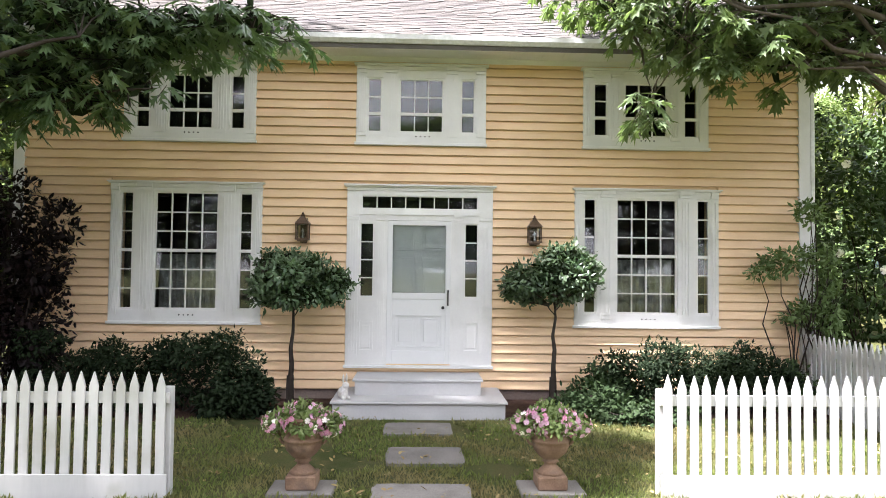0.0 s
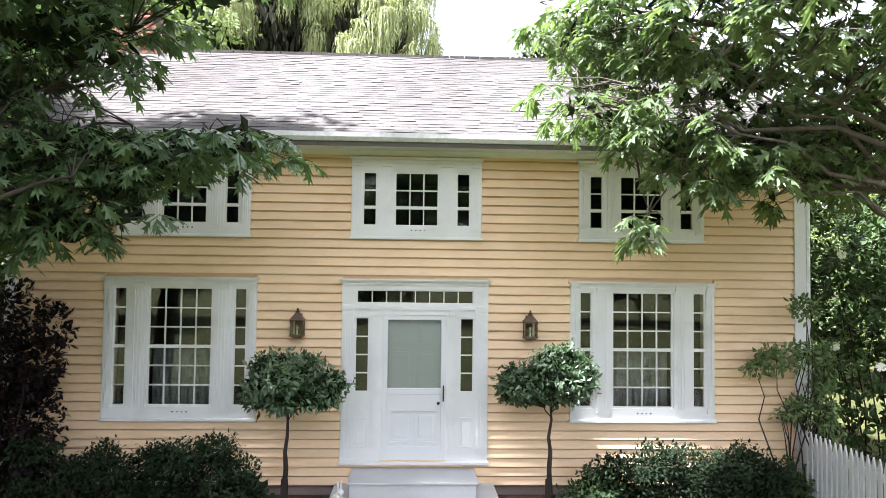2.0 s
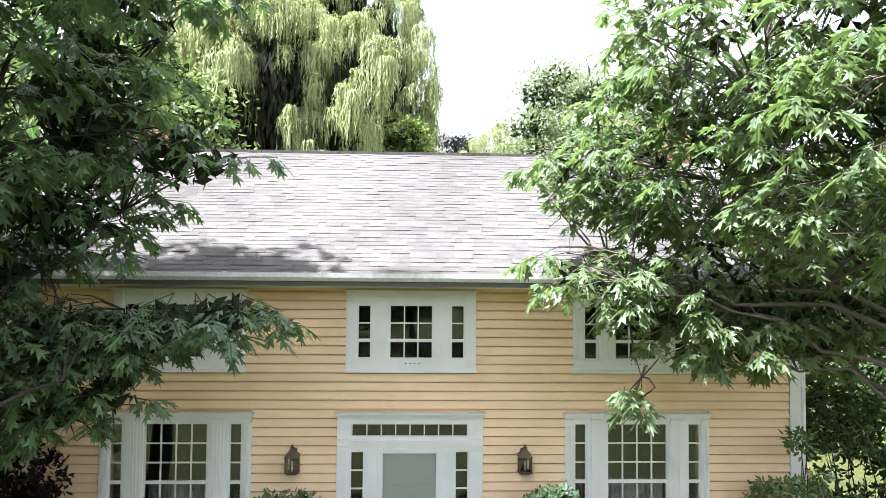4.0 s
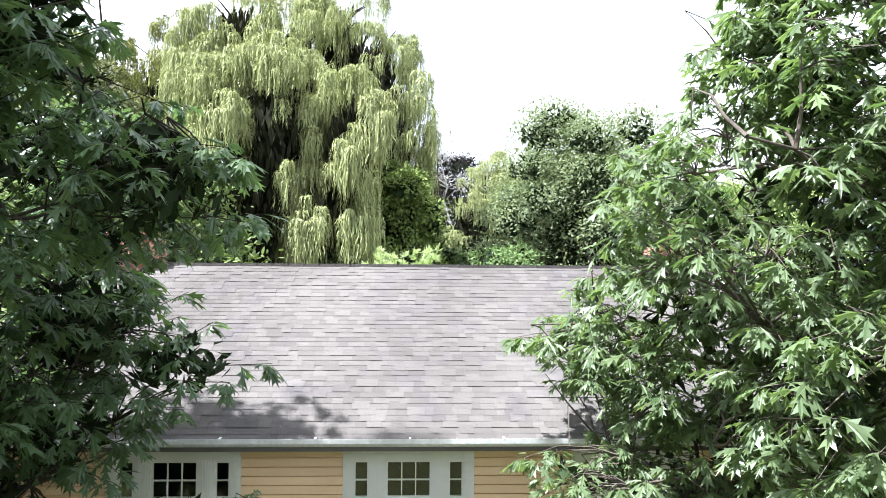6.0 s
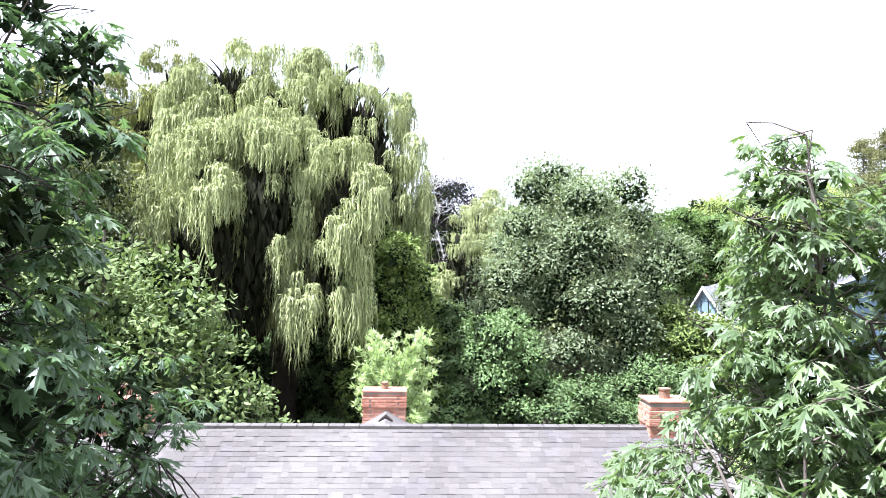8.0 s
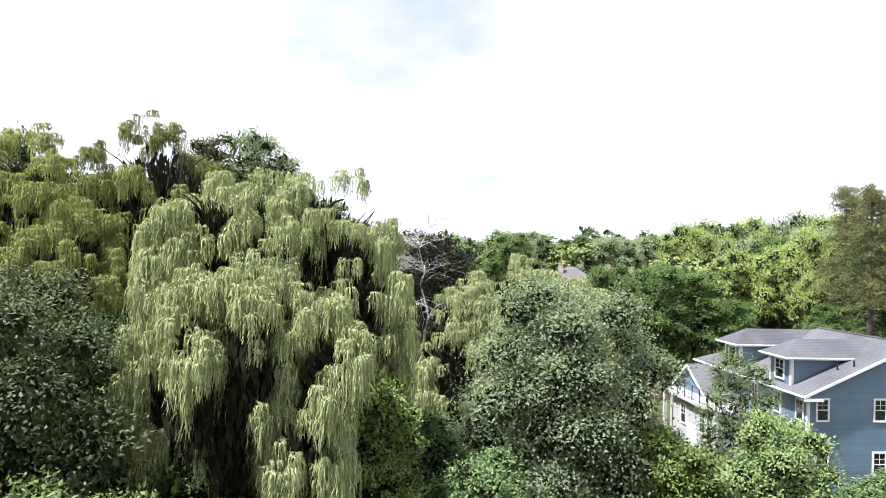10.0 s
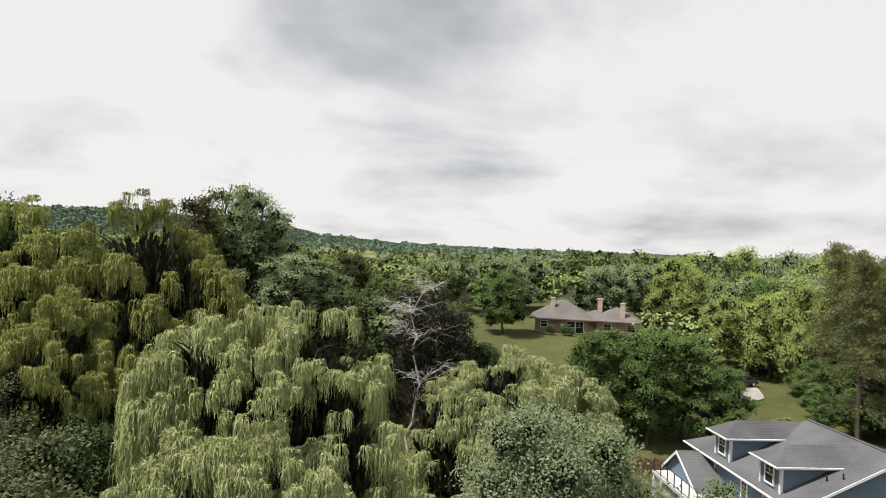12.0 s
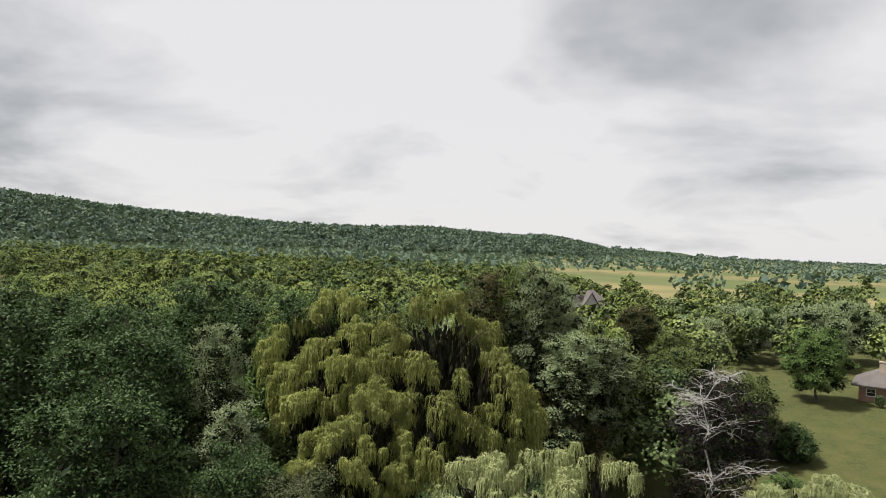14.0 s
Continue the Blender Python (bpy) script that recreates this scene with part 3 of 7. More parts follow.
def rise(x, y):
    """Height of the ground: level round the house, rising behind it, with a wooded escarpment far off."""
    x, y = np.asarray(x, float), np.asarray(y, float)
    z = 11.0 * np.clip((y - 12) / 95.0, 0, 1) + 0.6 * smooth(100, 180, y)
    # escarpment: the foot runs from near on the one side to far in the middle
    along = (x + 160) / -770.0
    ridge_y = 1800 - 1050 * np.clip(along, -0.2, 1.6)
    crest = 39.5 + 5 * np.clip(along, 0, 0.75) + 72 * np.clip(along - 0.75, 0, 0.4)
    bumps = 3 * np.sin(x * 0.011) + 2 * np.sin(x * 0.023 + 1) + 2 * np.sin(y * 0.017 + x * 0.006)
    front = smooth(-560, 0, y - ridge_y)
    end = smooth(-140, -280, x - (y - 1800) * 0.10)
    z = z + (crest + bumps) * front * end * (1 - 0.7 * smooth(60, 800, y - ridge_y))
    z = z + 24 * smooth(2300, 2900, y) * smooth(500, -200, x)
    return z


def axis_steps(n, reach, fine):
    s = np.linspace(-1, 1, n)
    return np.sign(s) * (fine * np.abs(s) + (reach - fine) * np.abs(s) ** 4)


gx, gy = axis_steps(171, 4500, 130), axis_steps(171, 4500, 130) + 40
GX, GY = np.meshgrid(gx, gy, indexing="ij")
gv = np.stack([GX, GY, rise(GX, GY)], -1).reshape(-1, 3)
gi = (np.arange(170)[:, None] * 171 + np.arange(170)[None]).ravel()
gf = np.stack([gi, gi + 171, gi + 172, gi + 1], -1)

GROUND, nt, p, out = nodes_of("ground")
pos = nt.nodes.new("ShaderNodeNewGeometry").outputs["Position"]
lawn = mix_rgb(nt, noise_fac(nt, pos, 0.35, 5), (0.052, 0.068, 0.020), (0.122, 0.122, 0.040))
lawn = mix_rgb(nt, noise_fac(nt, pos, 3.0, 6, 0.45, 0.62), lawn, (0.12, 0.105, 0.045))
lawn = mix_rgb(nt, noise_fac(nt, pos, 60, 5, 0.3, 0.7), (0.045, 0.055, 0.02), lawn)
sepg = nt.nodes.new("ShaderNodeSeparateXYZ")
nt.links.new(pos, sepg.inputs[0])


def gmath(nt, op, a, b):
    n = nt.nodes.new("ShaderNodeMath")
    n.operation = op
    for i, v in enumerate((a, b)):
        if isinstance(v, (int, float)):
            n.inputs[i].default_value = v
        else:
            nt.links.new(v, n.inputs[i])
    return n.outputs[0]


def step_between(nt, val, lo, hi):
    r = nt.nodes.new("ShaderNodeMapRange")
    r.interpolation_type = "SMOOTHSTEP"
    r.inputs[1].default_value, r.inputs[2].default_value = lo, hi
    nt.links.new(val, r.inputs[0])
    return r.outputs[0]


# crop fields on the far plain: bands of straw and green
bands = gmath(nt, "FRACT", gmath(nt, "MULTIPLY", gmath(nt, "ADD", sepg.outputs[1], gmath(nt, "MULTIPLY", sepg.outputs[0], 0.12)), 1 / 320.0), 0)
field = mix_rgb(nt, step_between(nt, bands, 0.42, 0.46), (0.20, 0.17, 0.08), (0.075, 0.105, 0.035))
field = mix_rgb(nt, noise_fac(nt, pos, 0.02, 4), field, (0.12, 0.125, 0.055))
far_mask = step_between(nt, sepg.outputs[1], 240, 300)
col = mix_rgb(nt, far_mask, lawn, field)
hill_mask = step_between(nt, sepg.outputs[2], 15, 24)
col = mix_rgb(nt, hill_mask, col, (0.035, 0.055, 0.022))
nt.links.new(col, p.inputs["Base Color"])
p.inputs["Roughness"].default_value = 0.95
p.inputs["Specular IOR Level"].default_value = 0.1
bn = nt.nodes.new("ShaderNodeBump")
bn.inputs["Strength"].default_value = 0.8
bn.inputs["Distance"].default_value = 0.03
nt.links.new(noise_fac(nt, pos, 45, 5, 0.2, 0.8), bn.inputs["Height"])
nt.links.new(bn.outputs[0], p.inputs["Normal"])
gme = mesh_fast("ground", gv, gf, GROUND)
gme.shade_smooth()
tagged(new("ground", gme), "patchy green lawn running out to fields and a wooded escarpment", "ground", kind="structure")


def ground_at(x, y):
    return float(rise(x, y))


# ---- the yellow house ----
HX0, HX1, DEPTH = -5.85, 5.83, 7.4
RIDGE_Y, RIDGE_Z, EAVE_Y, EAVE_Z = 3.7, 7.66, -0.50, 5.20
house = thing("house", "two-storey yellow clapboard house with white trim and a grey shingle roof", "house", (0, 0, 0))

# openings: outer casing x0, x1, z0, z1, kind
WINDOWS = (
    (-4.47, -2.30, 1.15, 3.19, "tall"),
    (2.28, 4.44, 1.15, 3.19, "tall"),
    (-4.32, -2.42, 3.80, 4.98, "short"),
    (-0.96, 0.95, 3.80, 4.98, "short"),
    (2.40, 4.29, 3.80, 4.98, "short"),
)
DOOR = (-1.07, 1.065, 0.55, 3.19)
HOLES = [(w[0] + 0.12, w[1] - 0.12, w[2] + 0.12, w[3] - 0.1) for w in WINDOWS] + [(DOOR[0] + 0.12, DOOR[1] - 0.12, DOOR[2], DOOR[3] - 0.1)]


def wall_with_holes(x0, x1, z0, z1, y0, y1, holes):
    """One slab with openings through it, its faces joined edge to edge."""
    bm = bmesh.new()
    xs = sorted({x0, x1, *[h[0] for h in holes], *[h[1] for h in holes]})
    zs = sorted({z0, z1, *[h[2] for h in holes], *[h[3] for h in holes]})
    made = {}

    def corner(i, k, y):
        if (i, k, y) not in made:
            made[i, k, y] = bm.verts.new((xs[i], y, zs[k]))
        return made[i, k, y]

    def solid(i, k):
        if not (0 <= i < len(xs) - 1 and 0 <= k < len(zs) - 1):
            return False
        mx, mz = (xs[i] + xs[i + 1]) / 2, (zs[k] + zs[k + 1]) / 2
        return not any(h[0] < mx < h[1] and h[2] < mz < h[3] for h in holes)

    for i in range(len(xs) - 1):
        for k in range(len(zs) - 1):
            if not solid(i, k):
                continue
            ring = ((i, k), (i + 1, k), (i + 1, k + 1), (i, k + 1))
            bm.faces.new([corner(*q, y0) for q in ring])
            bm.faces.new([corner(*q, y1) for q in reversed(ring)])
            for a, (di, dk) in enumerate(((0, -1), (1, 0), (0, 1), (-1, 0))):
                if not solid(i + di, k + dk):
                    p, q = ring[a], ring[(a + 1) % 4]
                    bm.faces.new((corner(*q, y0), corner(*p, y0), corner(*p, y1), corner(*q, y1)))
    bmesh.ops.recalc_face_normals(bm, faces=bm.faces)
    return bm


front_wall = part("wall", wall_with_holes(HX0 + 0.02, HX1 - 0.02, 0.2, 5.12, 0.03, 0.2, HOLES), PAINT_YELLOW, house, "yellow clapboard front wall")
part("foundation", soft_box(HX0 + 0.05, HX1 - 0.05, 0.05, DEPTH, -0.25, 0.2, 0.0), FOUNDATION, house, "dark brownish masonry foundation")
for x0, x1 in ((HX0 + 0.02, HX0 + 0.2), (HX1 - 0.2, HX1 - 0.02)):
    bm = bmesh.new()
    box(bm, x0, x1, 0.2, DEPTH, 0.2, 5.12)
    part("wall", bm, PAINT_YELLOW, house)
    bm = bmesh.new()
    a = [bm.verts.new((x, y, z)) for x in (x0, x1) for y, z in ((0.03, 5.12), (DEPTH, 5.12), (RIDGE_Y, RIDGE_Z - 0.14))]
    bm.faces.new(a[:3]); bm.faces.new(a[3:])
    for i in range(3):
        j = (i + 1) % 3
        bm.faces.new((a[i], a[j], a[3 + j], a[3 + i]))
    bmesh.ops.recalc_face_normals(bm, faces=bm.faces)
    part("gable", bm, PAINT_YELLOW, house)
part("wall", soft_box(HX0 + 0.2, HX1 - 0.2, DEPTH - 0.18, DEPTH, 0.2, 5.12, 0.0), PAINT_YELLOW, house)
# rooms behind the windows: floors and a back wall, near-black to paint them unlit
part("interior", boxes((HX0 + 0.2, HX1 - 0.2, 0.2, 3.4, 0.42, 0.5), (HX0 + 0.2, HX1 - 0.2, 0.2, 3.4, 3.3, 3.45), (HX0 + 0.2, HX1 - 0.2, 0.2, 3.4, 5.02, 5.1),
                       (HX0 + 0.2, HX1 - 0.2, 3.3, 3.4, 0.5, 5.0), (-1.45, -1.35, 0.2, 3.3, 0.5, 5.0), (1.35, 1.45, 0.2, 3.3, 0.5, 5.0)), ROOM, house, "rooms behind the windows, coloured near-black to look unlit")

# corner boards
for x0, x1 in ((HX0 - 0.01, HX0 + 0.14), (HX1 - 0.165, HX1 + 0.01)):
    part("corner_board", soft_box(x0, x1, -0.035, 0.06, 0.2, 5.06, 0.004), PAINT_WHITE, house, "white corner board")
part("downspout", soft_box(HX1 + 0.02, HX1 + 0.09, -0.02, 0.05, 0.15, 4.95, 0.012), METAL_WHITE, house, "white metal downspout")
# frieze under the eaves, between the window heads
part("frieze", boxes((HX0, HX1, -0.03, 0.03, 5.0, 5.12)), PAINT_WHITE, house, "white frieze board")
part("soffit", boxes((HX0 - 0.25, HX1 + 0.25, EAVE_Y + 0.06, 0.03, 5.075, 5.095)), PAINT_WHITE, house, "white slatted soffit")
for i in range(40):
    x = HX0 - 0.2 + i * 0.30
    if i == 0:
        slat = part("soffit_batten", soft_box(0, 0.02, EAVE_Y + 0.07, 0.0, 5.068, 5.0745, 0.0), PAINT_WHITE, house)
        slat.location.x = x
    else:
        c = new("soffit_batten", slat.data)
        c.parent, c.location = house, (x, 0, 0)
part("fascia", soft_box(HX0 - 0.27, HX1 + 0.27, EAVE_Y, EAVE_Y + 0.05, 5.06, 5.2, 0.004), PAINT_WHITE, house, "white fascia board")
bm = bmesh.new()
prof = ((EAVE_Y - 0.01, 5.215), (EAVE_Y - 0.01, 5.10), (EAVE_Y - 0.08, 5.10), (EAVE_Y - 0.125, 5.15), (EAVE_Y - 0.125, 5.215), (EAVE_Y - 0.118, 5.215), (EAVE_Y - 0.118, 5.155), (EAVE_Y - 0.077, 5.108), (EAVE_Y - 0.017, 5.108), (EAVE_Y - 0.017, 5.215))
a = [[bm.verts.new((x, y, z)) for y, z in prof] for x in (HX0 - 0.28, HX1 + 0.28)]
for i in range(len(prof)):
    j = (i + 1) % len(prof)
    bm.faces.new((a[0][i], a[0][j], a[1][j], a[1][i]))
bm.faces.new(a[0]); bm.faces.new(a[1][::-1])
bmesh.ops.recalc_face_normals(bm, faces=bm.faces)
gutter = part("gutter", bm, METAL_WHITE, house, "white metal eaves gutter")
for i in range(9):
    part("hanger", soft_box(-5.2 + 1.3 * i, -5.17 + 1.3 * i, EAVE_Y - 0.128, EAVE_Y, 5.212, 5.222, 0.0), METAL_WHITE, gutter)

# roof: two slabs, then shingles over the front one
slope = math.atan2(RIDGE_Z - EAVE_Z, RIDGE_Y - EAVE_Y)
roof = new("roof")
roof.parent = house
roof["label"] = "weathered grey asphalt shingle roof"
for sgn in (1, -1):
    bm = bmesh.new()
    y_e = EAVE_Y - 0.05 if sgn > 0 else 2 * RIDGE_Y - EAVE_Y + 0.05
    z_e = EAVE_Z - 0.05 * math.tan(slope)
    v = [bm.verts.new((x, y, z - d)) for d in (0.0, 0.14) for x in (HX0 - 0.28, HX1 + 0.28) for y, z in ((y_e, z_e), (RIDGE_Y, RIDGE_Z))]
    for f in ((0, 2, 3, 1), (4, 5, 7, 6), (0, 1, 5, 4), (2, 6, 7, 3), (0, 4, 6, 2)):
        bm.faces.new([v[i] for i in f])
    bmesh.ops.recalc_face_normals(bm, faces=bm.faces)
    part("roof_deck", bm, SHINGLE, roof)
for x0, x1 in ((HX0 - 0.30, HX0 - 0.26), (HX1 + 0.26, HX1 + 0.30)):
    bm = bmesh.new()
    v = [bm.verts.new((x, y, z - d)) for x in (x0, x1) for y, z, d in ((EAVE_Y - 0.05, EAVE_Z - 0.02, 0), (RIDGE_Y, RIDGE_Z + 0.01, 0), (2 * RIDGE_Y - EAVE_Y, EAVE_Z, 0), (2 * RIDGE_Y - EAVE_Y, EAVE_Z, 0.2), (RIDGE_Y, RIDGE_Z, 0.22), (EAVE_Y - 0.05, EAVE_Z - 0.02, 0.2))]
    bm.faces.new(v[:6]); bm.faces.new(v[6:])
    for i in range(6):
        j = (i + 1) % 6
        bm.faces.new((v[i], v[j], v[6 + j], v[6 + i]))
    bmesh.ops.recalc_face_normals(bm, faces=bm.faces)
    part("rake_board", bm, PAINT_WHITE, house)


def glass_pane(x0, x1, z0, z1, y, parent):
    me = boxes((x0, x1, y, y + 0.004, z0, z1))
    ob = part("pane", me, GLASS, parent)
    ob.visible_shadow = False
    return ob


def lights(parent, x0, x1, z0, z1, cols, rows, y, bar=0.018, rail=0.03, meet=None, sash_mat=None):
    """A sash: frame, muntins and its panes. meet: the row after which a thick meeting rail lies."""
    sash_mat = sash_mat or PAINT_WHITE
    bm = bmesh.new()
    for a in ((x0, x0 + rail, y - 0.012, y + 0.03, z0, z1), (x1 - rail, x1, y - 0.012, y + 0.03, z0, z1), (x0 + rail, x1 - rail, y - 0.012, y + 0.03, z0, z0 + rail), (x0 + rail, x1 - rail, y - 0.012, y + 0.03, z1 - rail, z1)):
        box(bm, *a)
    xs = np.linspace(x0 + rail, x1 - rail, cols + 1)
    zs = np.linspace(z0 + rail, z1 - rail, rows + 1)
    for x in xs[1:-1]:
        box(bm, x - bar / 2, x + bar / 2, y - 0.008, y + 0.02, z0 + rail, z1 - rail)
    for i, z in enumerate(zs[1:-1]):
        h = 0.022 if meet == i + 1 else bar / 2
        box(bm, x0 + rail, x1 - rail, y - 0.0105 - (0.015 if meet == i + 1 else 0), y + 0.022, z - h, z + h)
    sash = part("sash", bm, sash_mat, parent, "white wooden sash with muntins")
    for i in range(cols):
        for j in range(rows):
            glass_pane(xs[i] + 0.004, xs[i + 1] - 0.004, zs[j] + 0.004, zs[j + 1] - 0.004, y + 0.006, parent)
    return sash


def pilaster(bm, x0, x1, y, z0, z1):
    """A flat pilaster with two shallow grooves."""
    w = (x1 - x0)
    box(bm, x0, x1, y - 0.012, y, z0, z1)
    for k in (0.22, 0.46, 0.70):
        box(bm, x0 + w * k - 0.010, x0 + w * k + 0.010, y - 0.022, y - 0.0121, z0 + 0.06, z1 - 0.05)


def casing(parent, x0, x1, z0, z1, posts, openings, y=-0.03, head=0.10):
    """White surround: a panel pierced by the openings, pilasters, capitals, entablature, cornice and sill."""
    part("casing", wall_with_holes(x0, x1, z0, z1 - head, y, 0.06, openings), PAINT_WHITE, parent, "white flat surround")
    for a, b in posts:
        bm = bmesh.new()
        pilaster(bm, a, b, y, z0 + 0.1, z1 - head - 0.05)
        part("pilaster", bm, PAINT_WHITE, parent)
        part("capital", boxes((a - 0.008, b + 0.008, y - 0.03, y, z1 - head - 0.045, z1 - head - 0.002)), PAINT_WHITE, parent)
    part("entablature", boxes((x0, x1, y - 0.014, 0.06, z1 - head + 0.001, z1 - 0.046)), PAINT_WHITE, parent)
    for a, b in posts:
        part("block", boxes((a - 0.004, b + 0.004, y - 0.034, y - 0.0141, z1 - head + 0.004, z1 - 0.047)), PAINT_WHITE, parent)
    for (a0, a1), (b0, b1) in zip(posts, posts[1:]):
        if b0 - a1 > 0.12:
            part("frieze_panel", boxes((a1 + 0.03, b0 - 0.03, y - 0.024, y - 0.0141, z1 - head + 0.018, z1 - 0.05)), PAINT_WHITE, parent)
    part("cornice", boxes((x0 - 0.035, x1 + 0.035, y - 0.07, 0.03, z1 - 0.03, z1 - 0.012), (x0 - 0.02, x1 + 0.02, y - 0.05, 0.03, z1 - 0.045, z1 - 0.0305)), PAINT_WHITE, parent)


def tri_window(w):
    x0, x1, z0, z1, kind = w
    win = new("window")
    win.parent = house
    tall = kind == "tall"
    c = (x0 + x1) / 2
    cw, sw = (0.465, 0.105) if tall else (0.335, 0.115)
    s_c = (x0 + x1) / 2 - (x1 - x0) * (0.393 if tall else 0.36)
    za, zb = (z0 + 0.17, z1 - 0.15) if tall else (z0 + 0.15, z1 - 0.21)
    op = [(c - cw, c + cw, za, zb), (s_c - sw, s_c + sw, za, zb), (2 * c - s_c - sw, 2 * c - s_c + sw, za, zb)]
    e = s_c + sw
    posts = [(x0 + 0.012, s_c - sw - 0.012), (e + (c - cw - e) * 0.2, c - cw - 0.03), (c + cw + 0.03, 2 * c - e - (c - cw - e) * 0.2), (2 * c - s_c + sw + 0.012, x1 - 0.012)]
    casing(win, x0, x1, z0, z1, posts, op)
    win["label"] = "white triple window with small panes and narrow side lights"
    part("sill", soft_box(x0 - 0.02, x1 + 0.02, -0.06, 0.03, z0 - 0.035, z0 + 0.006, 0.004), PAINT_WHITE, win)
    rows = 6 if tall else 3
    for i, (a, b, lo, hi) in enumerate(op):
        lights(win, a, b, lo, hi, (4 if tall else 3) if i == 0 else 1, rows, 0.0, meet=3 if tall else 1)
    # four small vent holes in the apron, their inner shade painted as black discs
    for k in range(4):
        bm = bmesh.new()
        bmesh.ops.create_cone(bm, cap_ends=True, segments=10, radius1=0.011, radius2=0.011, depth=0.004, matrix=Matrix.Translation((c - 0.075 + 0.065 * k, -0.033, z0 + 0.10)) @ Matrix.Rotation(radians(90), 4, "X"))
        part("vent_hole", bm, BLACK, win)
    return win


for w in WINDOWS:
    tri_window(w)


def curtain(x0, x1, z0, z1, y, seed):
    """Gathered lace: a wavy sheet with thickness."""
    rng = random.Random(seed)
    bm = bmesh.new()
    n, rows = 60, 6
    ph = [rng.uniform(0, 6) for _ in range(3)]
    g = []
    for j in range(rows + 1):
        for i in range(n + 1):
            s = i / n
            k = 0.4 + 0.6 * (1 - j / rows)
            yy = y + k * (0.022 * math.sin(s * 41 + ph[0]) + 0.012 * math.sin(s * 83 + ph[1]))
            g.append(bm.verts.new((x0 + (x1 - x0) * s, yy, z0 + (z1 - z0) * j / rows)))
    for j in range(rows):
        for i in range(n):
            a = j * (n + 1) + i
            bm.faces.new((g[a], g[a + 1], g[a + n + 2], g[a + n + 1]))
    bmesh.ops.solidify(bm, geom=list(bm.faces), thickness=0.003)
    ob = part("curtain", bm, CURTAIN, None, "", True)
    return tagged(ob, "gathered grey lace half curtain behind the lower sash", "curtain", "lace curtains")


for w in WINDOWS[:2]:
    c = (w[0] + w[1]) / 2
    curtain(c - 0.44, c + 0.44, w[2] + 0.18, w[2] + 0.98, 0.16, int(w[0] * 10))

# doorway
doorway = new("doorway")
doorway.parent = house
doorway["label"] = "white panelled doorway with transom and side lights"
x0, x1, z0, z1 = DOOR
posts = [(x0 + 0.012, -0.90), (-0.64, -0.52), (0.50, 0.62), (0.88, x1 - 0.012)]
ops = [(-0.875, -0.675, 1.54, 2.62), (0.655, 0.855, 1.54, 2.62), (-0.86, 0.845, 2.83, 3.02), (-0.475, 0.455, 0.55, 2.66)]
part("casing", wall_with_holes(x0, x1, z0, z1 - 0.10, -0.03, 0.06, ops), PAINT_WHITE, doorway, "white flat door surround")
for a, b in posts:
    bm = bmesh.new()
    pilaster(bm, a, b, -0.03, z0 + 0.12, 2.66)
    part("pilaster", bm, PAINT_WHITE, doorway)
    part("capital", boxes((a - 0.008, b + 0.008, -0.062, -0.03, 2.66, 2.70)), PAINT_WHITE, doorway)
    part("block", boxes((a - 0.004, b + 0.004, -0.058, -0.03, 2.702, 2.80)), PAINT_WHITE, doorway)
part("transom_bar", boxes((x0, x1, -0.05, -0.0301, 2.74, 2.785)), PAINT_WHITE, doorway)
part("entablature", boxes((x0, x1, -0.044, 0.06, z1 - 0.099, z1 - 0.051)), PAINT_WHITE, doorway)
for a, b in ((-0.9, -0.1), (0.08, 0.88)):
    part("frieze_panel", boxes((a, b, -0.054, -0.0441, z1 - 0.085, z1 - 0.055)), PAINT_WHITE, doorway)
part("keystone", boxes((-0.08, 0.06, -0.064, -0.0441, z1 - 0.095, z1 - 0.052)), PAINT_WHITE, doorway)
part("cornice", boxes((x0 - 0.045, x1 + 0.045, -0.11, 0.03, z1 - 0.029, z1 - 0.008), (x0 - 0.025, x1 + 0.025, -0.08, 0.03, z1 - 0.05, z1 - 0.0295)), PAINT_WHITE, doorway)
part("sill", soft_box(x0 - 0.02, x1 + 0.02, -0.075, 0.04, z0 - 0.04, z0, 0.004), PAINT_WHITE, doorway)
lights(doorway, -0.86, 0.845, 2.83, 3.02, 8, 1, 0.0, bar=0.016, rail=0.012)
for a, b in ((-0.875, -0.675), (0.655, 0.855)):
    lights(doorway, a, b, 1.54, 2.62, 1, 4, 0.0, rail=0.014)
    bm = bmesh.new()
    box(bm, a + 0.035, b - 0.035, -0.038, -0.0301, 0.80, 1.13)
    bmesh.ops.bevel(bm, geom=list(bm.edges), offset=0.003, segments=1, affect="EDGES")
    part("panel", bm, PAINT_WHITE, doorway)
    part("panel_moulding", boxes((a, b, -0.044, -0.0302, 1.17, 1.185), (a, b, -0.044, -0.0302, 0.755, 0.77), (a, a + 0.012, -0.044, -0.0302, 0.7701, 1.1699), (b - 0.012, b, -0.044, -0.0302, 0.7701, 1.1699)), PAINT_WHITE, doorway)
SCREEN, nt, p, out = nodes_of("insect_screen")
p.inputs["Base Color"].default_value = (0.36, 0.37, 0.37, 1)
p.inputs["Roughness"].default_value = 0.7
tp = nt.nodes.new("ShaderNodeBsdfTransparent")
mxs = nt.nodes.new("ShaderNodeMixShader")
mxs.inputs[0].default_value = 0.2
nt.links.new(tp.outputs[0], mxs.inputs[1])
nt.links.new(p.outputs[0], mxs.inputs[2])
nt.links.new(mxs.outputs[0], out.inputs[0])
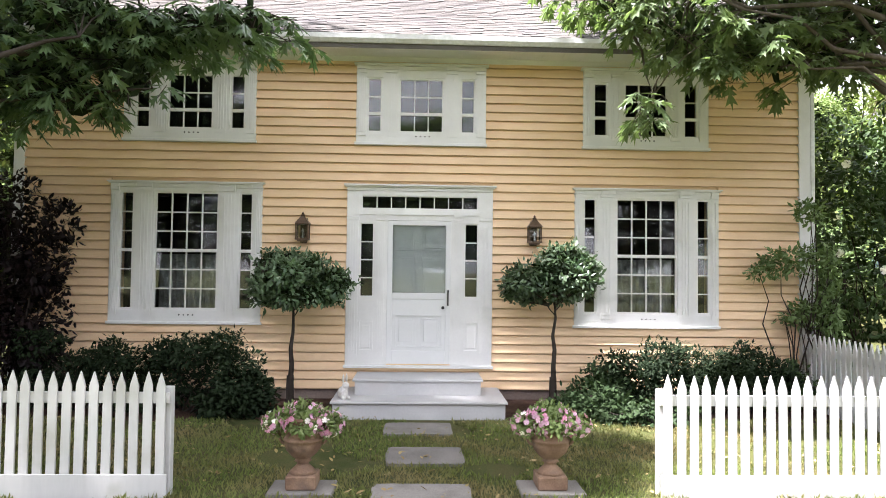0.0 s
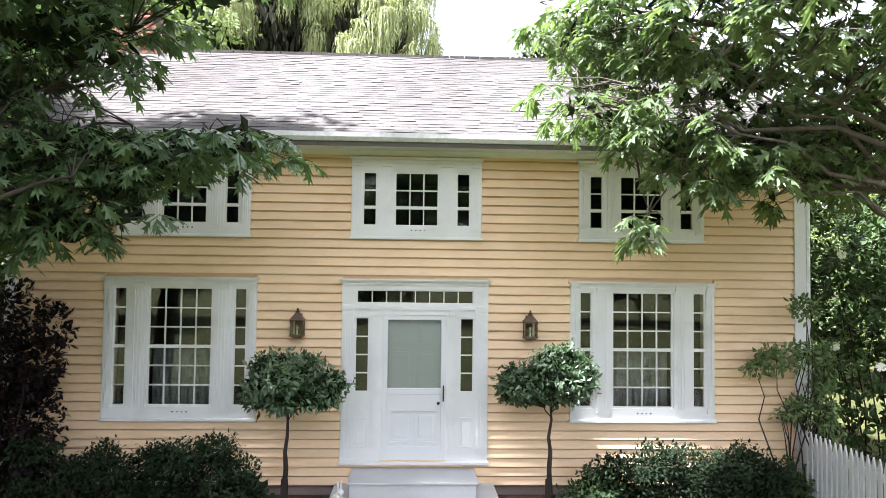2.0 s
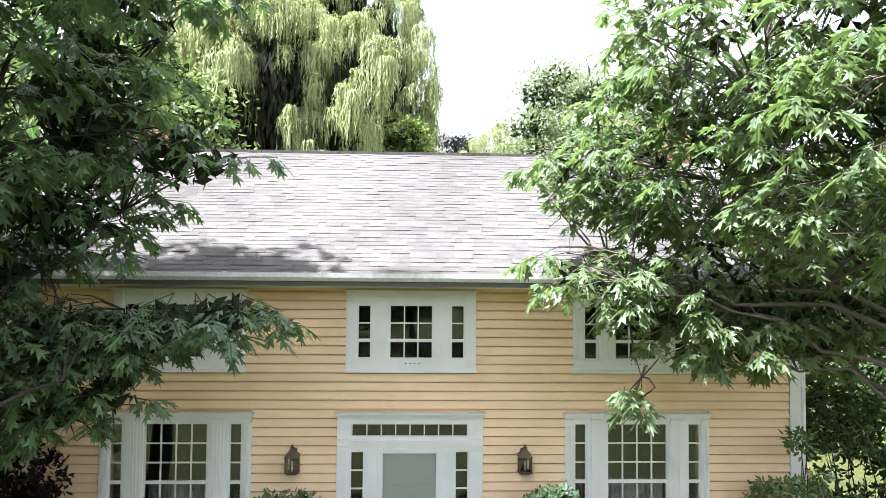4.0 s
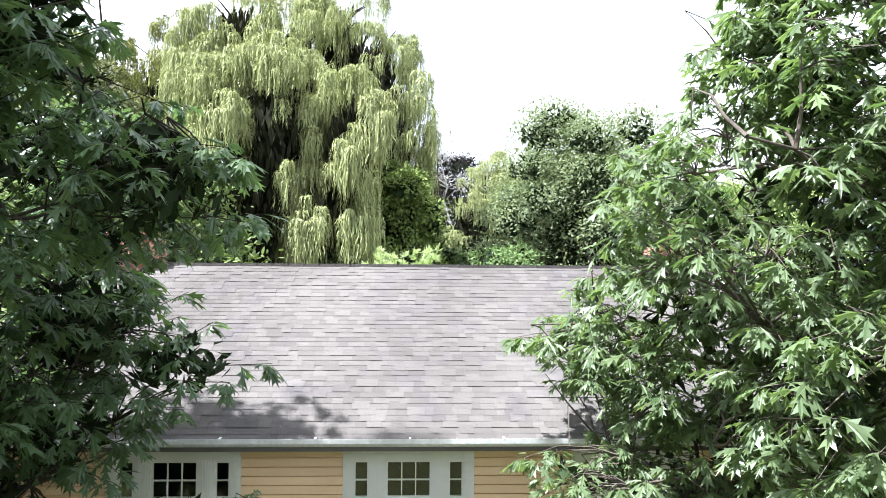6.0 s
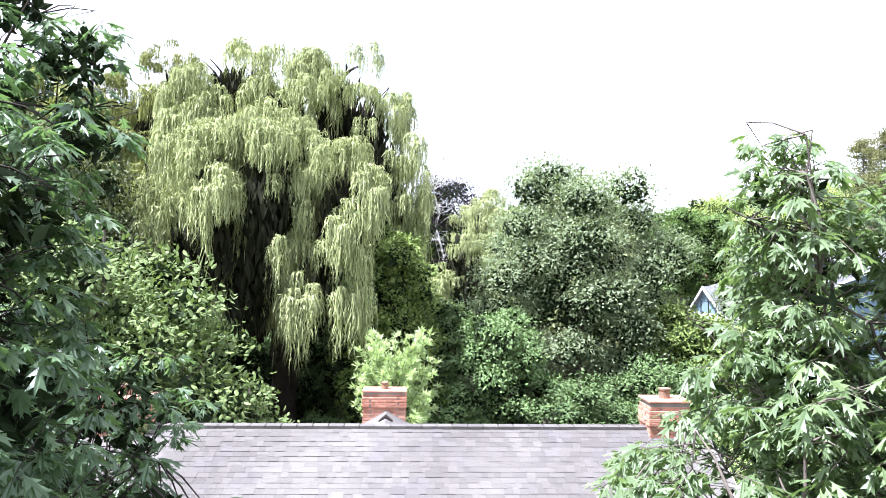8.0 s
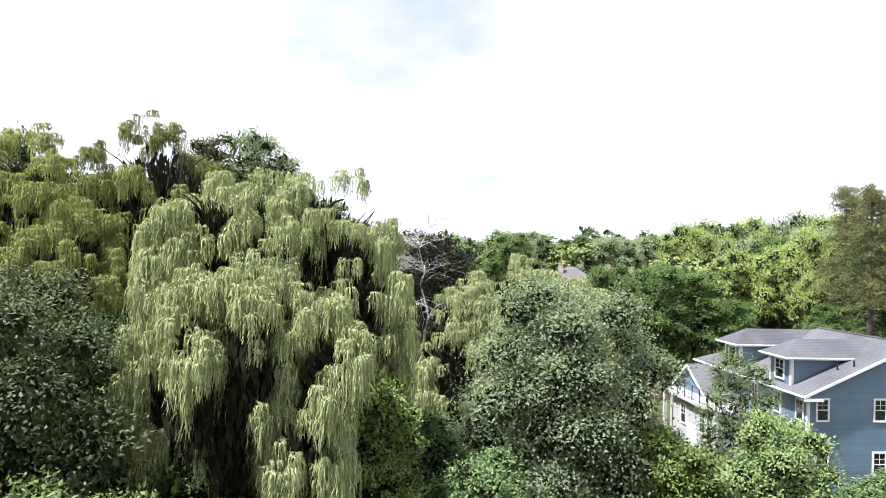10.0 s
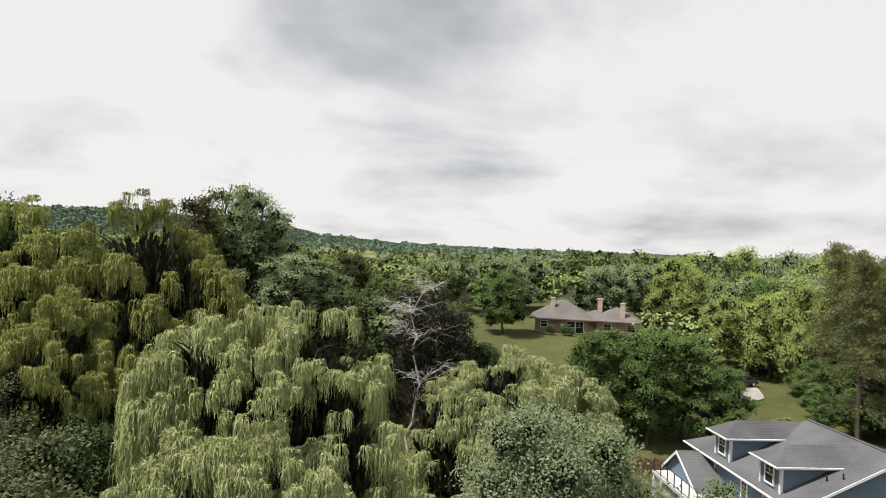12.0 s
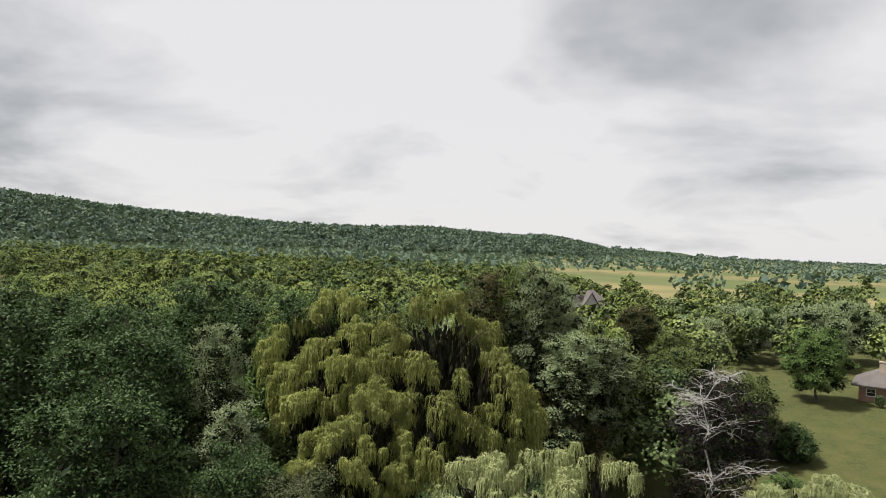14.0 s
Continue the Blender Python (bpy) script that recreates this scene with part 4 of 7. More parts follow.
# inner six-panel door
bm = bmesh.new()
box(bm, -0.47, 0.45, 0.060, 0.105, 0.57, 2.655)
for a, b in ((-0.38, -0.06), (0.04, 0.36)):
    for c, d in ((0.72, 1.28), (1.42, 2.12), (2.22, 2.52)):
        box(bm, a, b, 0.048, 0.0599, c, d)
        box(bm, a + 0.035, b - 0.035, 0.040, 0.0479, c + 0.035, d - 0.035)
bmesh.ops.bevel(bm, geom=list(bm.edges), offset=0.004, segments=1, affect="EDGES")
inner = part("door", bm, DOOR_WHITE, doorway, "white six-panel front door, shut")
bm = lathe(((0.012, 0.0), (0.012, 0.03), (0.03, 0.04), (0.034, 0.055), (0.026, 0.07)), 12)
bmesh.ops.transform(bm, matrix=Matrix.Translation((0.40, 0.062, 1.43)) @ Matrix.Rotation(radians(90), 4, "X"), verts=bm.verts)
part("door_knob", bm, DARK_METAL, inner, "dark metal knob")
# storm door
bm = bmesh.new()
for a in ((-0.475, -0.40, 0.57, 2.655), (0.38, 0.455, 0.57, 2.655), (-0.40, 0.38, 2.59, 2.655), (-0.40, 0.38, 1.51, 1.60), (-0.40, 0.38, 0.57, 0.76)):
    box(bm, a[0], a[1], -0.03, 0.005, a[2], a[3])
bmesh.ops.bevel(bm, geom=list(bm.edges), offset=0.004, segments=1, affect="EDGES")
storm = part("storm_door", bm, DOOR_WHITE, doorway, "white storm door with glass over a screen panel, shut")
ob = part("pane", boxes((-0.398, 0.378, -0.012, -0.008, 1.602, 2.588)), GLASS, storm)
ob.visible_shadow = False
ob = part("screen", boxes((-0.398, 0.378, 0.0, 0.0015, 1.602, 2.588)), SCREEN, storm, "fine grey insect screen")
kick = part("kick_panel", wall_with_holes(-0.40, 0.38, 0.76, 1.51, -0.022, -0.002, [(-0.34, -0.04, 0.83, 1.27), (0.02, 0.32, 0.83, 1.27)]), DOOR_WHITE, storm)
for a, b in ((-0.34, -0.04), (0.02, 0.32)):
    bm = bmesh.new()
    box(bm, a, b, -0.006, -0.001, 0.83, 1.27)
    box(bm, a + 0.045, b - 0.045, -0.017, -0.0061, 0.885, 1.215)
    bmesh.ops.bevel(bm, geom=list(bm.edges), offset=0.004, segments=1, affect="EDGES")
    part("field", bm, DOOR_WHITE, kick)
    part("ledge", boxes((a - 0.012, b + 0.012, -0.034, -0.0221, 1.272, 1.284), (a - 0.012, b + 0.012, -0.034, -0.0221, 0.812, 0.824)), DOOR_WHITE, kick)
part("handle", boxes((0.407, 0.427, -0.075, -0.060, 1.42, 1.65), (0.410, 0.424, -0.06, -0.03, 1.44, 1.46), (0.410, 0.424, -0.06, -0.03, 1.61, 1.63)), DARK_METAL, storm, "dark metal pull handle")
bm = lathe(((0.008, 0.0), (0.008, 0.02), (0.020, 0.028), (0.024, 0.038), (0.016, 0.05)), 12)
bmesh.ops.transform(bm, matrix=Matrix.Translation((0.345, -0.022, 1.39)) @ Matrix.Rotation(radians(90), 4, "X"), verts=bm.verts)
part("latch_knob", bm, DARK_METAL, storm, "small dark latch knob")


def lantern(x):
    """A pointed copper wall lantern with glass sides."""
    t = thing("wall_lantern", "pointed aged-copper wall lantern with glass sides beside the door", "lamp", (x, -0.15, 2.33), "door lanterns")
    bm = bmesh.new()
    for sx in (-1, 1):
        for sy in (-1, 1):
            box(bm, sx * 0.085 - 0.01, sx * 0.085 + 0.01, sy * 0.065 - 0.01, sy * 0.065 + 0.01, 0.04, 0.24)
    box(bm, -0.1, 0.1, -0.08, 0.08, 0.02, 0.04)
    box(bm, -0.07, 0.07, -0.055, 0.055, 0.0, 0.0199)
    box(bm, -0.1, 0.1, -0.08, 0.08, 0.24, 0.255)
    part("frame", bm, COPPER, t)
    bm = bmesh.new()
    bmesh.ops.create_cone(bm, cap_ends=True, segments=4, radius1=0.145, radius2=0.03, depth=0.11, matrix=Matrix.Translation((0, 0, 0.311)) @ Matrix.Rotation(radians(45), 4, "Z"))
    part("cap", bm, COPPER, t)
    bm = lathe(((0.03, 0.366), (0.034, 0.378), (0.012, 0.392), (0.02, 0.405), (0.004, 0.425)), 10)
    part("finial", bm, COPPER, t)
    part("back_plate", boxes((-0.05, 0.05, 0.10, 0.128, -0.02, 0.34), (-0.02, 0.02, 0.06, 0.1, 0.1, 0.14)), COPPER, t)
    for sx in (-1, 1):
        part("pane", boxes((sx * 0.085 - 0.002, sx * 0.085 + 0.002, -0.055, 0.055, 0.042, 0.238)), GLASS, t).visible_shadow = False
    part("pane", boxes((-0.075, 0.075, -0.067, -0.063, 0.042, 0.238)), GLASS, t).visible_shadow = False
    bm = lathe(((0.012, 0.04), (0.012, 0.13), (0.018, 0.15), (0.006, 0.185)), 8)
    part("bulb", bm, CERAMIC, t)


lantern(-1.69)
lantern(1.665)


def porch_steps():
    t = thing("porch_steps", "two grey-painted entry steps in front of the door", "steps", (0, 0, 0))
    part("lower_step", boxes((-1.10, 1.13, -1.17, 0.02, -0.06, 0.205)), PAINT_GREY, t)
    part("tread", soft_box(-1.13, 1.16, -1.21, 0.025, 0.206, 0.235, 0.006), PAINT_GREY, t)
    part("upper_step", boxes((-0.86, 0.85, -0.70, 0.024, 0.236, 0.42)), PAINT_GREY, t)
    part("tread", soft_box(-0.89, 0.88, -0.735, 0.026, 0.421, 0.45, 0.006), PAINT_GREY, t)


porch_steps()


def chimney(x, y, z0, z1, w, d, label, seed):
    """A chimney of single bricks on a mortar core, with a corbelled top and a clay pot."""
    t = thing("chimney", label, "chimney", (x, y, z0), "chimneys")
    part("core", boxes((-w / 2 + 0.012, w / 2 - 0.012, -d / 2 + 0.012, d / 2 - 0.012, 0, z1 - z0)), MORTAR, t)
    bl, bh, bw = 0.215, 0.065, 0.10
    brick_me = soft_box(-bl / 2, bl / 2, -bw / 2, bw / 2, 0, bh, 0.004)
    first = part("brick", brick_me, BRICK, t)
    rows = int((z1 - z0) / 0.077)
    rng = random.Random(seed)
    done = False
    for r in range(rows):
        grow_out = 0.03 if rows - 5 <= r < rows - 1 else 0.0
        hw, hd = w / 2 + grow_out, d / 2 + grow_out
        spots = []
        for side, half_len, off in ((0, hw, hd), (1, hd, hw)):
            n = max(2, round(2 * half_len / 0.227))
            for i in range(n):
                s = -half_len + (i + 0.5) * 2 * half_len / n + (0.05 if r % 2 else -0.05) * (1 if 0 < i < n - 1 else 0)
                for sg in (-1, 1):
                    spots.append((s, sg * (off - bw / 2), 0.0) if side == 0 else (sg * (off - bw / 2), s, radians(90)))
        for px, py, a in spots:
            if not done:
                b, done = first, True
            else:
                b = new("brick", first.data)
                b.parent = t
            b.location = (px, py, r * 0.077 + 0.006)
            b.rotation_euler = (0, 0, a + rng.uniform(-0.01, 0.01))
    part("cap", soft_box(-w / 2 - 0.03, w / 2 + 0.03, -d / 2 - 0.03, d / 2 + 0.03, z1 - z0, z1 - z0 + 0.05, 0.01), BRICK, t)
    part("flue_pot", lathe(((0.11, z1 - z0 + 0.05), (0.10, z1 - z0 + 0.2), (0.12, z1 - z0 + 0.22), (0.12, z1 - z0 + 0.25)), 14), TERRACOTTA, t)
    part("flashing", boxes((-w / 2 - 0.05, w / 2 + 0.05, -d / 2 - 0.02, -d / 2 + 0.3, 0.25, 0.30)), DARK_METAL, t)
    return t


chimney(-5.45, RIDGE_Y, 7.2, 8.2, 0.90, 0.62, "red brick end chimney on the shingle roof", 3)
chimney(5.25, RIDGE_Y, 7.2, 8.2, 0.80, 0.62, "red brick end chimney on the shingle roof", 4)

# rear wings
WX = -0.55
rear = thing("rear_wing", "grey-shingled rear wing behind the main roof", "house wing", (WX, 0, 0))
part("wall", boxes((-4.0, 4.0, DEPTH + 0.01, 10.2, 0.0, 4.2), (-2.3, 2.3, 10.21, 16.2, 0.0, 2.6)), PAINT_YELLOW, rear)
for (y0, y1, hz, hw, ez) in ((4.6, 10.3, 6.62, 4.4, 4.2), (9.4, 16.5, 4.6, 2.6, 2.5)):
    bm = bmesh.new()
    for sg in (-1, 1):
        v = [bm.verts.new(c) for c in ((0, y0, hz), (0, y1, hz), (sg * hw, y1, ez), (sg * hw, y0, ez), (0, y0, hz - 0.15), (0, y1, hz - 0.15), (sg * hw, y1, ez - 0.15), (sg * hw, y0, ez - 0.15))]
        for f in ((0, 1, 2, 3), (7, 6, 5, 4), (1, 5, 6, 2), (3, 2, 6, 7), (0, 3, 7, 4)):
            bm.faces.new([v[i] for i in f])
    bmesh.ops.recalc_face_normals(bm, faces=bm.faces)
    part("roof", bm, SHINGLE, rear)
bm = bmesh.new()
prism(bm, ((-0.72, 6.03), (0, 6.63), (0.72, 6.03), (0.72, 6.07), (0, 6.68), (-0.72, 6.07)), 9.2, 9.5)
part("flashing", bm, DARK_METAL, rear, "dark metal flashing")
chimney(-0.62, 10.6, 5.4, 7.15, 1.25, 0.7, "broad red brick chimney on the rear wing", 5)


# ---- front garden ----
def picket_run(fence, length, picket_me, seed, h=0.92, gap=0.1115, last_wide=False):
    """Pickets, rails, posts and a base board along x from 0 to length, under the given thing."""
    rng = random.Random(seed)
    n = int(length / gap)
    for i in range(n):
        ob = new("picket", picket_me)
        ob.parent = fence
        ob.location = (0.07 + i * gap, rng.uniform(-0.003, 0.003), rng.uniform(-0.006, 0.006))
        ob.rotation_euler = (0, rng.uniform(-0.008, 0.008), 0)
    for z in (0.72,):
        part("rail", soft_box(0.0, length, 0.012, 0.05, z, z + 0.085, 0.004), PAINT_FENCE, fence)
    part("base_board", soft_box(0.0, length, -0.026, -0.0125, -0.02, 0.185, 0.004), PAINT_FENCE, fence)
    for x in (0.0, length / 2, length - 0.09):
        part("post", soft_box(x, x + 0.09, 0.052, 0.142, -0.2, 0.84, 0.005), PAINT_FENCE, fence)


bm = bmesh.new()
prism(bm, ((-0.036, 0.05), (0.036, 0.05), (0.036, 0.85), (0.030, 0.875), (0.0, 0.965), (-0.030, 0.875), (-0.036, 0.85)), -0.011, 0.011)
picket = bpy.data.meshes.new("picket")
bm.to_mesh(picket)
bm.free()
picket.materials.append(PAINT_FENCE)
FY = -4.25
f1 = thing("picket_fence", "white painted picket fence with pointed pickets, open at the path", "fence", (-6.35, FY, 0), "picket fences")
picket_run(f1, 4.26, picket, 1)
f1.scale = (1, 1, 1.08)
f2 = thing("picket_fence", "white painted picket fence with pointed pickets, open at the path", "fence", (2.07, FY, 0), "picket fences")
picket_run(f2, 4.20, picket, 2)
f2.scale = (1, 1, 1.08)
f3 = thing("picket_fence", "white picket fence running from the house corner to the front", "fence", (5.63, -0.08, 0), "picket fences", turn=radians(-90))
picket_run(f3, 4.1, picket, 3)
f3.scale = (1, 1, 1.12)

for i, (cx, cy, w, d) in enumerate(((0.0, -1.75, 0.82, 0.62), (0.07, -2.98, 0.80, 0.66), (0.03, -4.28, 0.86, 0.68), (0.05, -5.6, 0.85, 0.66))):
    rng = random.Random(i)
    bm = bmesh.new()
    ring = []
    for ax, ay, bx, by in ((-1, -1, 1, -1), (1, -1, 1, 1), (1, 1, -1, 1), (-1, 1, -1, -1)):
        for k in range(5):
            q = k / 5
            r = rng.uniform(0.97, 1.01) * (0.97 if k == 0 else 1)
            ring.append((cx + 0.5 * w * r * (ax + (bx - ax) * q), cy + 0.5 * d * r * (ay + (by - ay) * q)))
    n = len(ring)
    top = [bm.verts.new((x, y, 0.028)) for x, y in ring]
    bot = [bm.verts.new((x, y, -0.05)) for x, y in ring]
    bm.faces.new(top)
    for k in range(n):
        bm.faces.new((top[k], bot[k], bot[(k + 1) % n], top[(k + 1) % n]))
    bmesh.ops.bevel(bm, geom=[e for e in bm.edges if all(v.co.z > 0 for v in e.verts)], offset=0.006, segments=1, affect="EDGES")
    bmesh.ops.recalc_face_normals(bm, faces=bm.faces)
    tagged(part("stepping_stone", bm, STONE), "worn grey flagstone set in the lawn path", "stepping stone", "stepping stones")


def urn(x, y, seed):
    """A fluted pedestal urn with side handles, planted with trailing petunias."""
    rng = np.random.default_rng(seed)
    slab = part("paver", soft_box(-0.28, 0.28, -0.2, 0.2, -0.04, 0.035, 0.01), STONE)
    slab.location = (x, y, 0)
    tagged(slab, "square grey paver under a garden urn", "paver", "urn pavers")
    t = thing("garden_urn", "fluted brown terracotta pedestal urn with side handles", "urn", (x, y, 0.036), "garden urns")
    part("plinth", soft_box(-0.13, 0.13, -0.13, 0.13, 0.0, 0.12, 0.012), TERRACOTTA, t)
    prof = ((0.12, 0.121), (0.10, 0.15), (0.055, 0.19), (0.05, 0.21), (0.075, 0.225), (0.06, 0.24), (0.10, 0.27), (0.145, 0.32), (0.165, 0.37), (0.16, 0.40), (0.172, 0.405), (0.17, 0.42), (0.155, 0.43), (0.158, 0.55), (0.175, 0.575), (0.185, 0.59), (0.185, 0.61), (0.165, 0.612), (0.16, 0.57), (0.02, 0.56))
    part("bowl", lathe(prof, 32, (0.245, 0.395, 0.09)), TERRACOTTA, t, smooth=True)
    for sg in (-1, 1):
        tb = Tubes(6)
        a = np.linspace(-1.4, 1.5, 9)
        tb.add(np.stack([sg * (0.155 + 0.055 * np.cos(a)), 0 * a, 0.45 + 0.085 * np.sin(a)], -1), 0.013, 0.013)
        hd = new("handle", tb.mesh("handle", TERRACOTTA))
        hd.parent = t
    fl = thing("petunias", "bushy pink and white petunias spilling over an urn", "flowers", (x, y, 0.58), "urn flowers")
    lob = [(0, 0, 0.05, 0.24, 0.22, 0.10), (-0.22, -0.02, 0.01, 0.13, 0.13, 0.09), (0.22, -0.02, 0.0, 0.13, 0.13, 0.10), (0.0, -0.14, 0.01, 0.16, 0.1, 0.08), (0, 0.05, 0.11, 0.14, 0.13, 0.07)]
    tips, ax = in_lobes(rng, lob, 420, 0.3)
    b, a, o, s = spray(rng, tips, ax, 4, 0.02, 0.055)
    lf = new("leaves", leaf_mesh("leaves", b, a, o, s, OVAL_HALF, LIME_LEAF))
    lf.parent = fl
    for nm, mt, cnt, bias in (("pink_bloom", PETAL_PINK, 250, 0.06), ("pale_bloom", PETAL_WHITE, 45, 0.03)):
        tips, ax = in_lobes(rng, lob, cnt, 0.92)
        keep_side = np.abs(tips[:, 0]) > bias
        tips, ax = tips[keep_side], ax[keep_side]
        per = 5
        n = len(tips)
        ang = np.tile(np.arange(per) * 2 * np.pi / per, n)
        axr = np.repeat(ax, per, 0)
        u = unit(np.cross(axr, np.array([0.3, 0.2, 1.0])))
        v = np.cross(axr, u)
        al = unit(np.cos(ang)[:, None] * u + np.sin(ang)[:, None] * v + 0.25 * axr)
        ou = unit(np.cross(al, axr))
        roots = np.repeat(tips + ax * 0.012, per, 0)
        for q in range(0, n * per, per):
            c = slice(q, q + per)
            pb = new(nm, leaf_mesh(nm, roots[c], al[c], ou[c], np.full(per, 0.025), ((0, 0), (0.35, 0.28), (0.75, 0.42), (0.98, 0.25), (1.0, 0)), mt))
            pb.parent = fl
    return t


urn(-1.0, -4.05, 5)
urn(1.16, -4.05, 6)


def standard_tree(x, y, seed, lean, rx):
    """A small clipped lollipop tree: thin bare stem, twiggy fork, rounded leafy head."""
    rng = np.random.default_rng(seed + 100)
    lob = [(lean, 0, 1.82, rx * 0.72, 0.42, 0.30)]
    for i in range(20):
        a, q = i * 2.4 + rng.uniform(-0.3, 0.3), rng.uniform(0.13, 0.24)
        up = rng.uniform(-0.75, 0.95)
        flat = math.sqrt(1 - up * up)
        k = rng.uniform(0.72, 1.02)
        lob.append((lean + rx * 0.98 * k * flat * math.cos(a), 0.44 * k * flat * math.sin(a), 1.78 + 0.36 * k * up, q, q, q * rng.uniform(0.7, 1.0)))
    return tree("standard_tree", "small round-headed shrub tree with a bare stem and glossy leaves", (x, y, 0), lob, GREEN_LEAF_GLOSSY, BARK_DARK, 7000, 0.086, LONG_HALF, seed, (lean, 0, 1.72), 0.05, 6, 12, 60, 0.4, 0.72, "standard trees", spread=0.05, category="shrub tree", crook=0.012, core=0.15)


GREEN_LEAF_GLOSSY = foliage("glossy_leaves", (0.03, 0.066, 0.027), (0.082, 0.135, 0.062), (0.095, 0.145, 0.078), 0.2, 0.38, 2.5)
standard_tree(-1.72, -0.75, 11, 0.03, 0.62)
standard_tree(1.83, -0.75, 12, 0.02, 0.64)


def shrub(name, label, at, lobes, leaf, leaves, size, half, seed, group="", shell=0.45, stems=10):
    rng = np.random.default_rng(seed)
    root = thing(name, label, "shrub", at, group)
    tb = Tubes(5)
    ends, _ = in_lobes(rng, lobes, stems * 3, 0.5)
    for e in ends:
        s = np.array([e[0] * 0.35, e[1] * 0.35, -0.05])
        tb.add(bend(s, e, 0.08, 5, rng, 0.06), 0.016, 0.004)
    st = new("branching", tb.mesh("branching", BARK_DARK))
    st.parent = root
    st["kind"] = "stuff"
    tips, ax = in_lobes(rng, lobes, leaves // 6, shell)
    b, a, o, s = spray(rng, tips, ax, 6, 0.05, size)
    b[:, 2] = np.maximum(b[:, 2], 0.02)
    cr = new("leaves", leaf_mesh("leaves", b, a, o, s, half, leaf))
    cr.parent = root
    return root


SHRUB_LEAF = foliage("shrub_leaves", (0.018, 0.036, 0.014), (0.042, 0.068, 0.028), (0.046, 0.072, 0.032), 0.15, 0.5, 2.5)
YEW = foliage("yew_leaves", (0.010, 0.017, 0.008), (0.024, 0.039, 0.017), (0.016, 0.027, 0.013), 0.15, 0.7, 2.0)
def ragged(seed, x0, x1, h, n):
    """Lobes of an unclipped hedge: stems spread from the ground into uneven tufts."""
    rng = np.random.default_rng(seed)
    out = [(x0 + (x1 - x0) * k, 0.05, h * 0.42, 0.42, 0.34, h * 0.36) for k in (0.12, 0.37, 0.63, 0.86)]
    for i in range(n):
        k = (i + rng.uniform(0, 1)) / n
        q = rng.uniform(0.13, 0.25)
        out.append((x0 + (x1 - x0) * k, rng.uniform(-0.32, 0.2), h * rng.uniform(0.35, 1.0) - q * 0.5, q * 1.15, q, q * rng.uniform(0.8, 1.3)))
    return out


shrub("hedge", "dark green straggling yew hedge below the window", (-3.55, -0.75, 0), ragged(21, -1.75, 1.45, 1.08, 22), YEW, 17000, 0.066, DIAMOND_HALF, 21, "foundation shrubs", 0.45, 16)
shrub("hedge", "dark green ragged yew hedge below the window", (3.75, -0.75, 0), ragged(22, -1.2, 1.35, 1.06, 20), YEW, 15000, 0.066, DIAMOND_HALF, 22, "foundation shrubs", 0.45, 16)
shrub("shrub", "low leafy green shrub beside the hedge", (2.35, -0.95, 0), [(0, 0, 0.24, 0.42, 0.36, 0.24), (-0.35, -0.12, 0.14, 0.3, 0.25, 0.16), (0.25, 0.1, 0.40, 0.26, 0.25, 0.22), (0.05, 0.1, 0.52, 0.16, 0.15, 0.2)], SHRUB_LEAF, 3000, 0.085, OVAL_HALF, 23, "foundation shrubs")
shrub("shrub", "low leafy green shrub beside the hedge", (-2.25, -0.9, 0), [(0, 0, 0.25, 0.35, 0.35, 0.3), (-0.3, -0.1, 0.15, 0.35, 0.3, 0.2)], YEW, 3000, 0.08, OVAL_HALF, 24, "foundation shrubs")
shrub("shrub", "sprawling green shrub under the hedge", (3.1, -1.35, 0), [(0, 0, 0.14, 0.55, 0.3, 0.18), (-0.5, 0.1, 0.12, 0.4, 0.3, 0.15)], SHRUB_LEAF, 2600, 0.075, OVAL_HALF, 25, "foundation shrubs")
shrub("shrub", "small yellow-green plant at the foot of the wall", (4.98, -0.55, 0), [(0, 0, 0.14, 0.26, 0.2, 0.14), (0.2, 0, 0.22, 0.14, 0.12, 0.12)], LIME_LEAF, 900, 0.07, OVAL_HALF, 29, "foundation shrubs")
shrub("shrub", "small dark straggling plant at the house corner", (5.38, -0.5, 0), [(0, 0, 0.3, 0.2, 0.16, 0.28), (-0.08, 0, 0.58, 0.1, 0.1, 0.12)], DEEP_LEAF, 700, 0.08, OVAL_HALF, 30, "foundation shrubs")
shrub("shrub", "tall dark purple-leaved shrub against the house corner", (-5.75, -0.75, 0), [(0, 0, 1.2, 0.75, 0.5, 1.0), (0.3, 0, 1.9, 0.6, 0.45, 0.6), (-0.4, 0, 2.2, 0.6, 0.5, 0.7), (0.75, -0.05, 2.0, 0.35, 0.3, 0.5), (0.95, -0.05, 2.5, 0.22, 0.2, 0.4), (0.6, 0, 1.2, 0.5, 0.4, 0.7), (0.3, 0, 2.8, 0.4, 0.3, 0.4)], PURPLE_LEAF, 8000, 0.10, OVAL_HALF, 26)
shrub("rose_bush", "straggling climbing shrub at the house corner", (5.6, -0.35, 0), [(0.3, 0, 1.5, 0.16, 0.2, 1.0), (-0.25, -0.05, 2.15, 0.45, 0.2, 0.2), (-0.65, -0.05, 1.98, 0.22, 0.15, 0.1), (-0.05, 0, 1.38, 0.34, 0.2, 0.16), (0.0, 0, 2.85, 0.2, 0.16, 0.16)], FRESH_LEAF, 2100, 0.09, OVAL_HALF, 27)
side_lob = [(0, 0, 2.2, 1.3, 1.4, 2.0), (1.2, -0.5, 2.4, 1.5, 1.6, 2.2), (-0.3, 0.4, 3.6, 1.0, 1.0, 1.0), (1.8, 0.2, 3.5, 1.4, 1.5, 1.6), (0.9, 0.5, 4.0, 0.9, 0.9, 0.7)]
